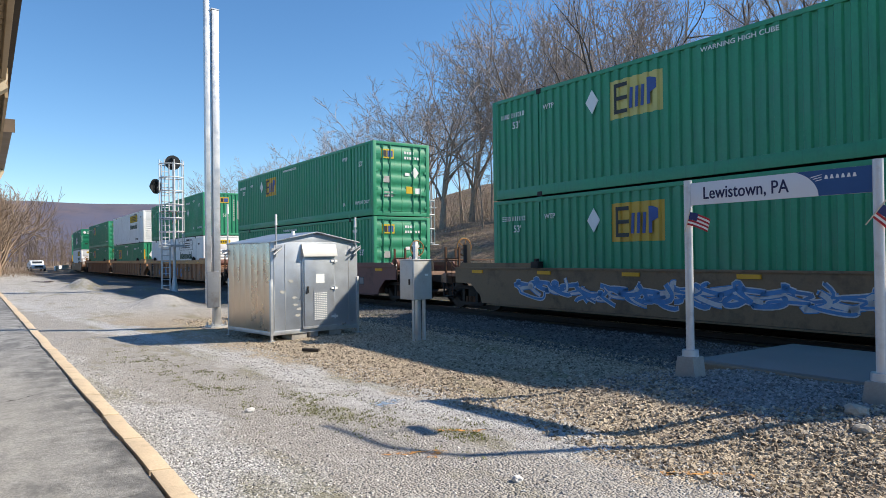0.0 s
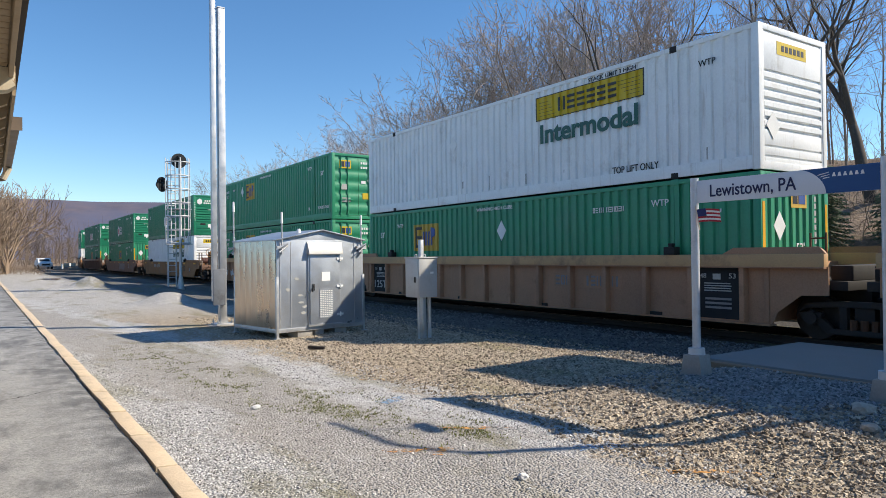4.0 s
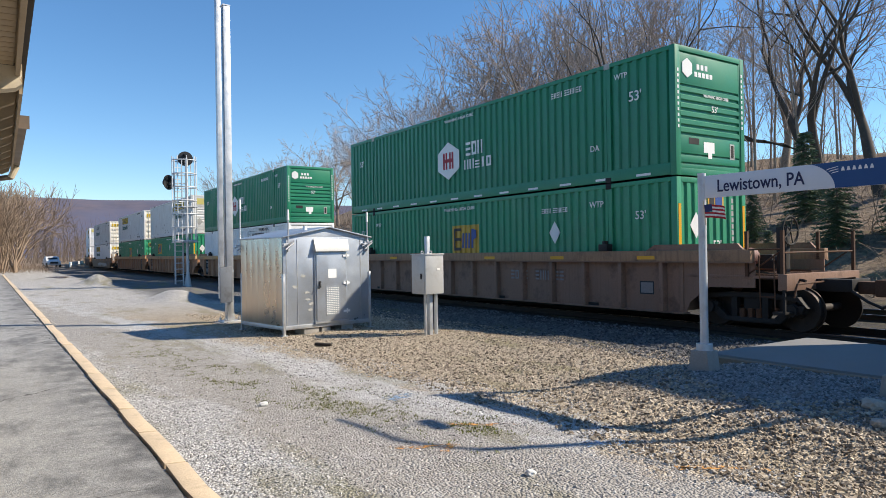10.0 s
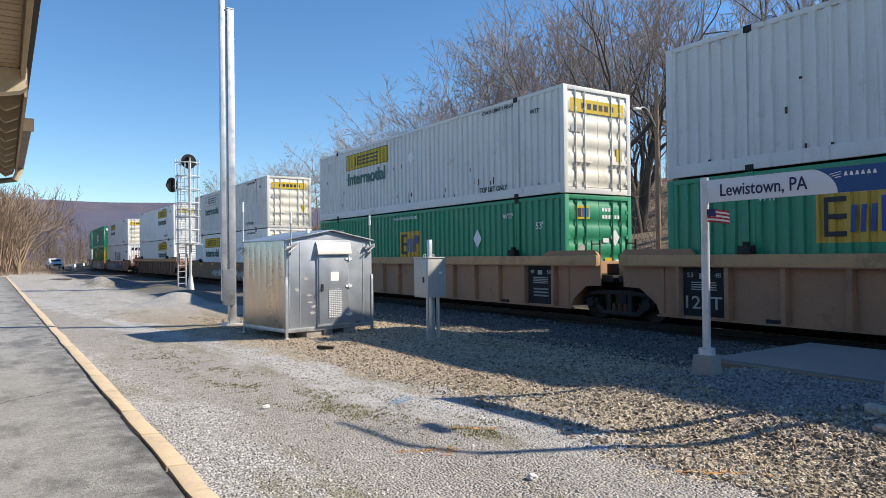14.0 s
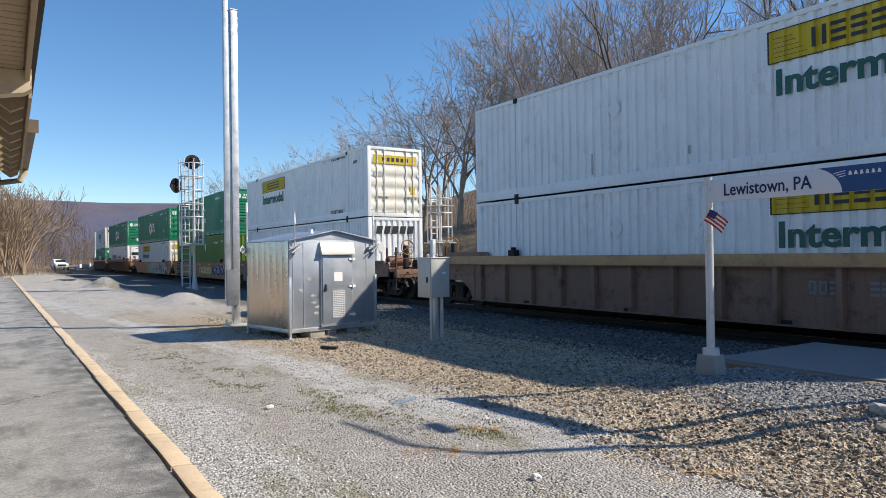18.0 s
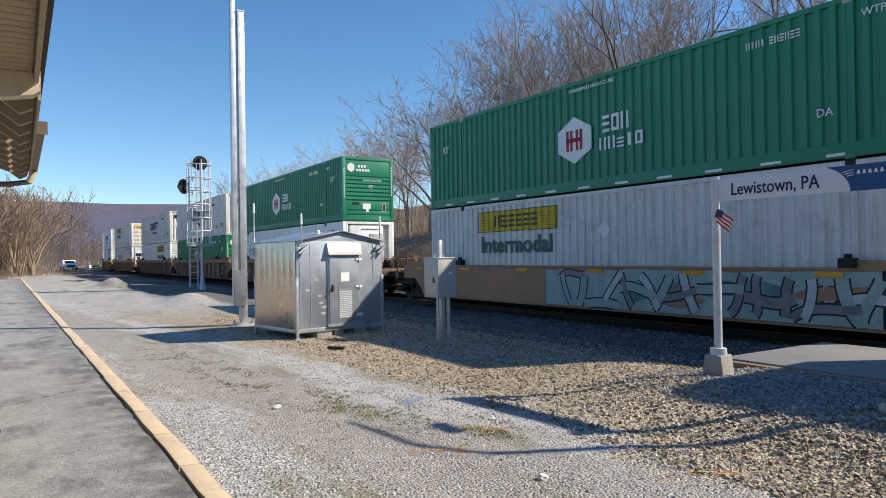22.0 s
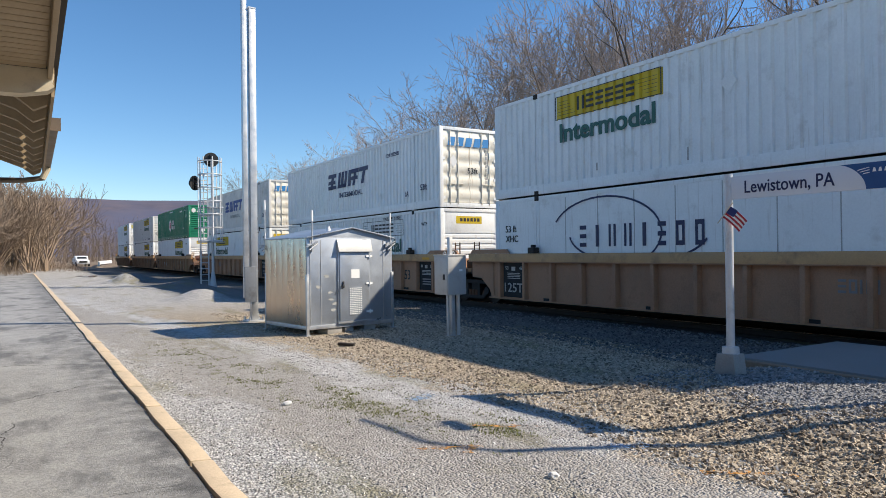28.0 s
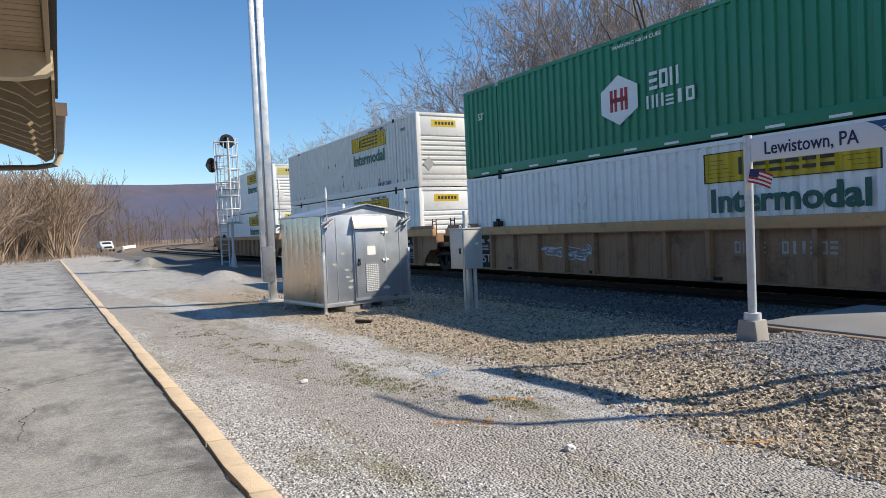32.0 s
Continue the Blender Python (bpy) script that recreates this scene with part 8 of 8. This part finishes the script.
def build_far_woods():
    """The belt of bare woods across the valley, as one mesh."""
    rng = random.Random(8)
    b = Build()
    for i in range(560):
        a = radians(rng.uniform(-16, 18))
        d = rng.uniform(150, 330)
        x, y = d * math.sin(a), d * math.cos(a)
        if abs(x - track_x(y)) < 9:
            continue
        h = rng.choice((5, 6, 7, 9, 12)) * rng.uniform(0.85, 1.2) * (d / 230) ** 0.6
        pts, rs = limb(b, Vector((x, y, -0.3)), Vector((0, 0, 1)), h, 0.14, rng, 4, 0.0, 0.08, 4)
        for k in range(26):
            m = rng.randint(0, 3)
            p = pts[m].lerp(pts[m + 1], rng.random())
            limb(b, p, Vector((rng.gauss(0, 1), rng.gauss(0, 1), 0.9)), h * rng.uniform(0.2, 0.45), 0.05, rng, 2, 0.05, 0.2, 3)
    tagged(part("far_woods", b.mesh("far_woods", smooth=0), "far_twig"), "hazy belt of bare brown woods across the valley", "woods", kind="stuff")


def build_brush():
    """Dry stems and fallen sticks over the bank, as one mesh."""
    rng = random.Random(31)
    b = Build()
    for i in range(10500):
        y = rng.uniform(4, 120)
        d = 8.5 + rng.random() ** 1.6 * 30
        x = track_x(y) + d
        z = height(x, y)
        ln = rng.uniform(0.4, 1.7)
        limb(b, Vector((x, y, z - 0.05)), Vector((rng.gauss(0, 0.7), rng.gauss(0, 0.7), 0.8)), ln, 0.014, rng, 3, -0.18, 0.18, 3)
    for i in range(900):
        y = rng.uniform(3, 125)
        x = track_x(y) + rng.uniform(13, 50)
        pts, rs = limb(b, Vector((x, y, height(x, y) - 0.1)), Vector((rng.gauss(0, 0.3), rng.gauss(0, 0.3), 1)), rng.uniform(1.2, 4.5), 0.022, rng, 4, 0.0, 0.14, 3)
        for k in range(4):
            m = rng.randint(1, 3)
            limb(b, pts[m], Vector((rng.gauss(0, 1), rng.gauss(0, 1), 0.9)), rng.uniform(0.6, 1.5), 0.013, rng, 2, 0.05, 0.15, 3)
    ob = part("undergrowth", b.mesh("undergrowth", smooth=0), "brush")
    tagged(ob, "dry brown undergrowth and brambles covering the bank", "undergrowth", kind="stuff")
    b = Build()
    for i in range(2600):
        y = rng.uniform(70, 122)
        x = rng.uniform(-14, -0.6) if y < 84 else rng.uniform(-16, 5.4)
        limb(b, Vector((x, y, -0.05)), Vector((rng.gauss(0, 0.4), rng.gauss(0, 0.4), 1)), rng.uniform(0.4, 1.3), 0.018, rng, 2, -0.05, 0.2, 3)
    ob = part("dry_grass", b.mesh("dry_grass", smooth=0), "brush")
    tagged(ob, "tall dry tan weeds at the end of the platform", "dry grass", kind="stuff")


def build_moss():
    """Short green tufts in the worn lane of the path."""
    rng = random.Random(17)
    verts, faces = [], []
    for cx, cy, sx, sy, n in ((2.55, 9.6, 0.22, 0.9, 420), (3.15, 7.3, 0.35, 0.6, 520), (3.75, 5.35, 0.25, 0.35, 260), (3.3, 6.3, 0.3, 0.4, 120), (2.2, 12.4, 0.2, 0.8, 200)):
        for i in range(n):
            x, y = rng.gauss(cx, sx), rng.gauss(cy, sy)
            if noise.noise((x * 3.0, y * 2.0, 5)) < -0.05:
                continue
            z = height(x, y)
            for k in range(4):
                a, l = rng.uniform(0, 6.28), rng.uniform(0.012, 0.03)
                p, q = x + rng.gauss(0, 0.02), y + rng.gauss(0, 0.02)
                m = len(verts)
                verts += [(p - 0.006 * math.sin(a), q + 0.006 * math.cos(a), z), (p + 0.006 * math.sin(a), q - 0.006 * math.cos(a), z), (p + l * math.cos(a), q + l * math.sin(a), z + l * 0.9)]
                faces.append((m, m + 1, m + 2))
    me = bpy.data.meshes.new("moss")
    me.from_pydata(verts, [], faces)
    tagged(part("moss", me, "moss"), "thin yellow-green moss and grass in the gravel", "moss", kind="stuff")


# ---- put the place together ----
build_ground()
build_asphalt()
build_pad()
build_ridge()
build_station()
build_shelter()
build_junction_box()
build_tall_pole()
build_signal(pose(8.46, 38.2, 0.0), "silver railway signal mast with caged ladder and round black heads")
build_signal(pose(18.6, 29.2, -0.1, 0, 0, 10), "silver caged signal ladder standing beyond the tracks", heads=False, tall=5.3)
sign, P1, P2 = build_station_sign()
FLAGS = []
for p, z, ph in ((P1, 2.185, 0.0), (P2, 2.14, 1.7)):
    fl = build_flag(p, z)
    FLAGS.append((fl, (p.x - 0.055, p.y - 0.06), z, ph))
build_truck()
build_utility_pole()
build_lamp_mast()
build_barrier()
for x, y in ((-6.2, 62), (-5.6, 71), (-6.8, 80)):
    build_platform_lamp(pose(x, y, 0.03))
build_ground_bits()
build_moss()
build_trees()
build_brush()
build_far_woods()
build_train()
build_track(0.0, "railway track with dark wooden sleepers under the train", 150)
build_track(4.4, "second railway track beyond the train", 80)
build_kerb()
scatter("gravel", "pebble_grey", 46000, (0.9, 7.0, 1.6, 17), 0.0095, 1, "loose grey gravel scattered over the ground", lambda x, y: y > 2.4 + 0.9 * noise.noise((x * 1.7, y * 1.7, 3)) and path_stones(x, y))
scatter("ballast_stones", "pebble_tan", 34000, (4.3, 10.2, 2.2, 20), 0.0165, 2, "coarse tan ballast stones beside the track", lambda x, y: (x + 0.12 * y + 0.6 * step(y, 5.2, 3.6) + 0.7 * noise.noise((x * 0.8, y * 0.6, 0)) > 5.25) and not (x > 7.95 and y < 5.85) and math.hypot(x - 7.3, y - 4.2) > 1.15 + 0.3 * noise.noise((x, y, 2)))
scatter("mound_gravel", "pebble_dark", 9000, (5.9, 8.0, 2.2, 6.3), 0.013, 5, "dark grey gravel on the mound under the sign", lambda x, y: math.hypot(x - 7.3, y - 4.2) < 1.9 + 0.3 * noise.noise((x, y, 2)))
scatter("track_gravel", "pebble_shaded", 15000, (9.2, 12.5, 4.5, 24), 0.021, 6, "ballast stones along the rails, darkened with the train's shade", lambda x, y: not (x < 10.7 and y < 5.9))
motions()
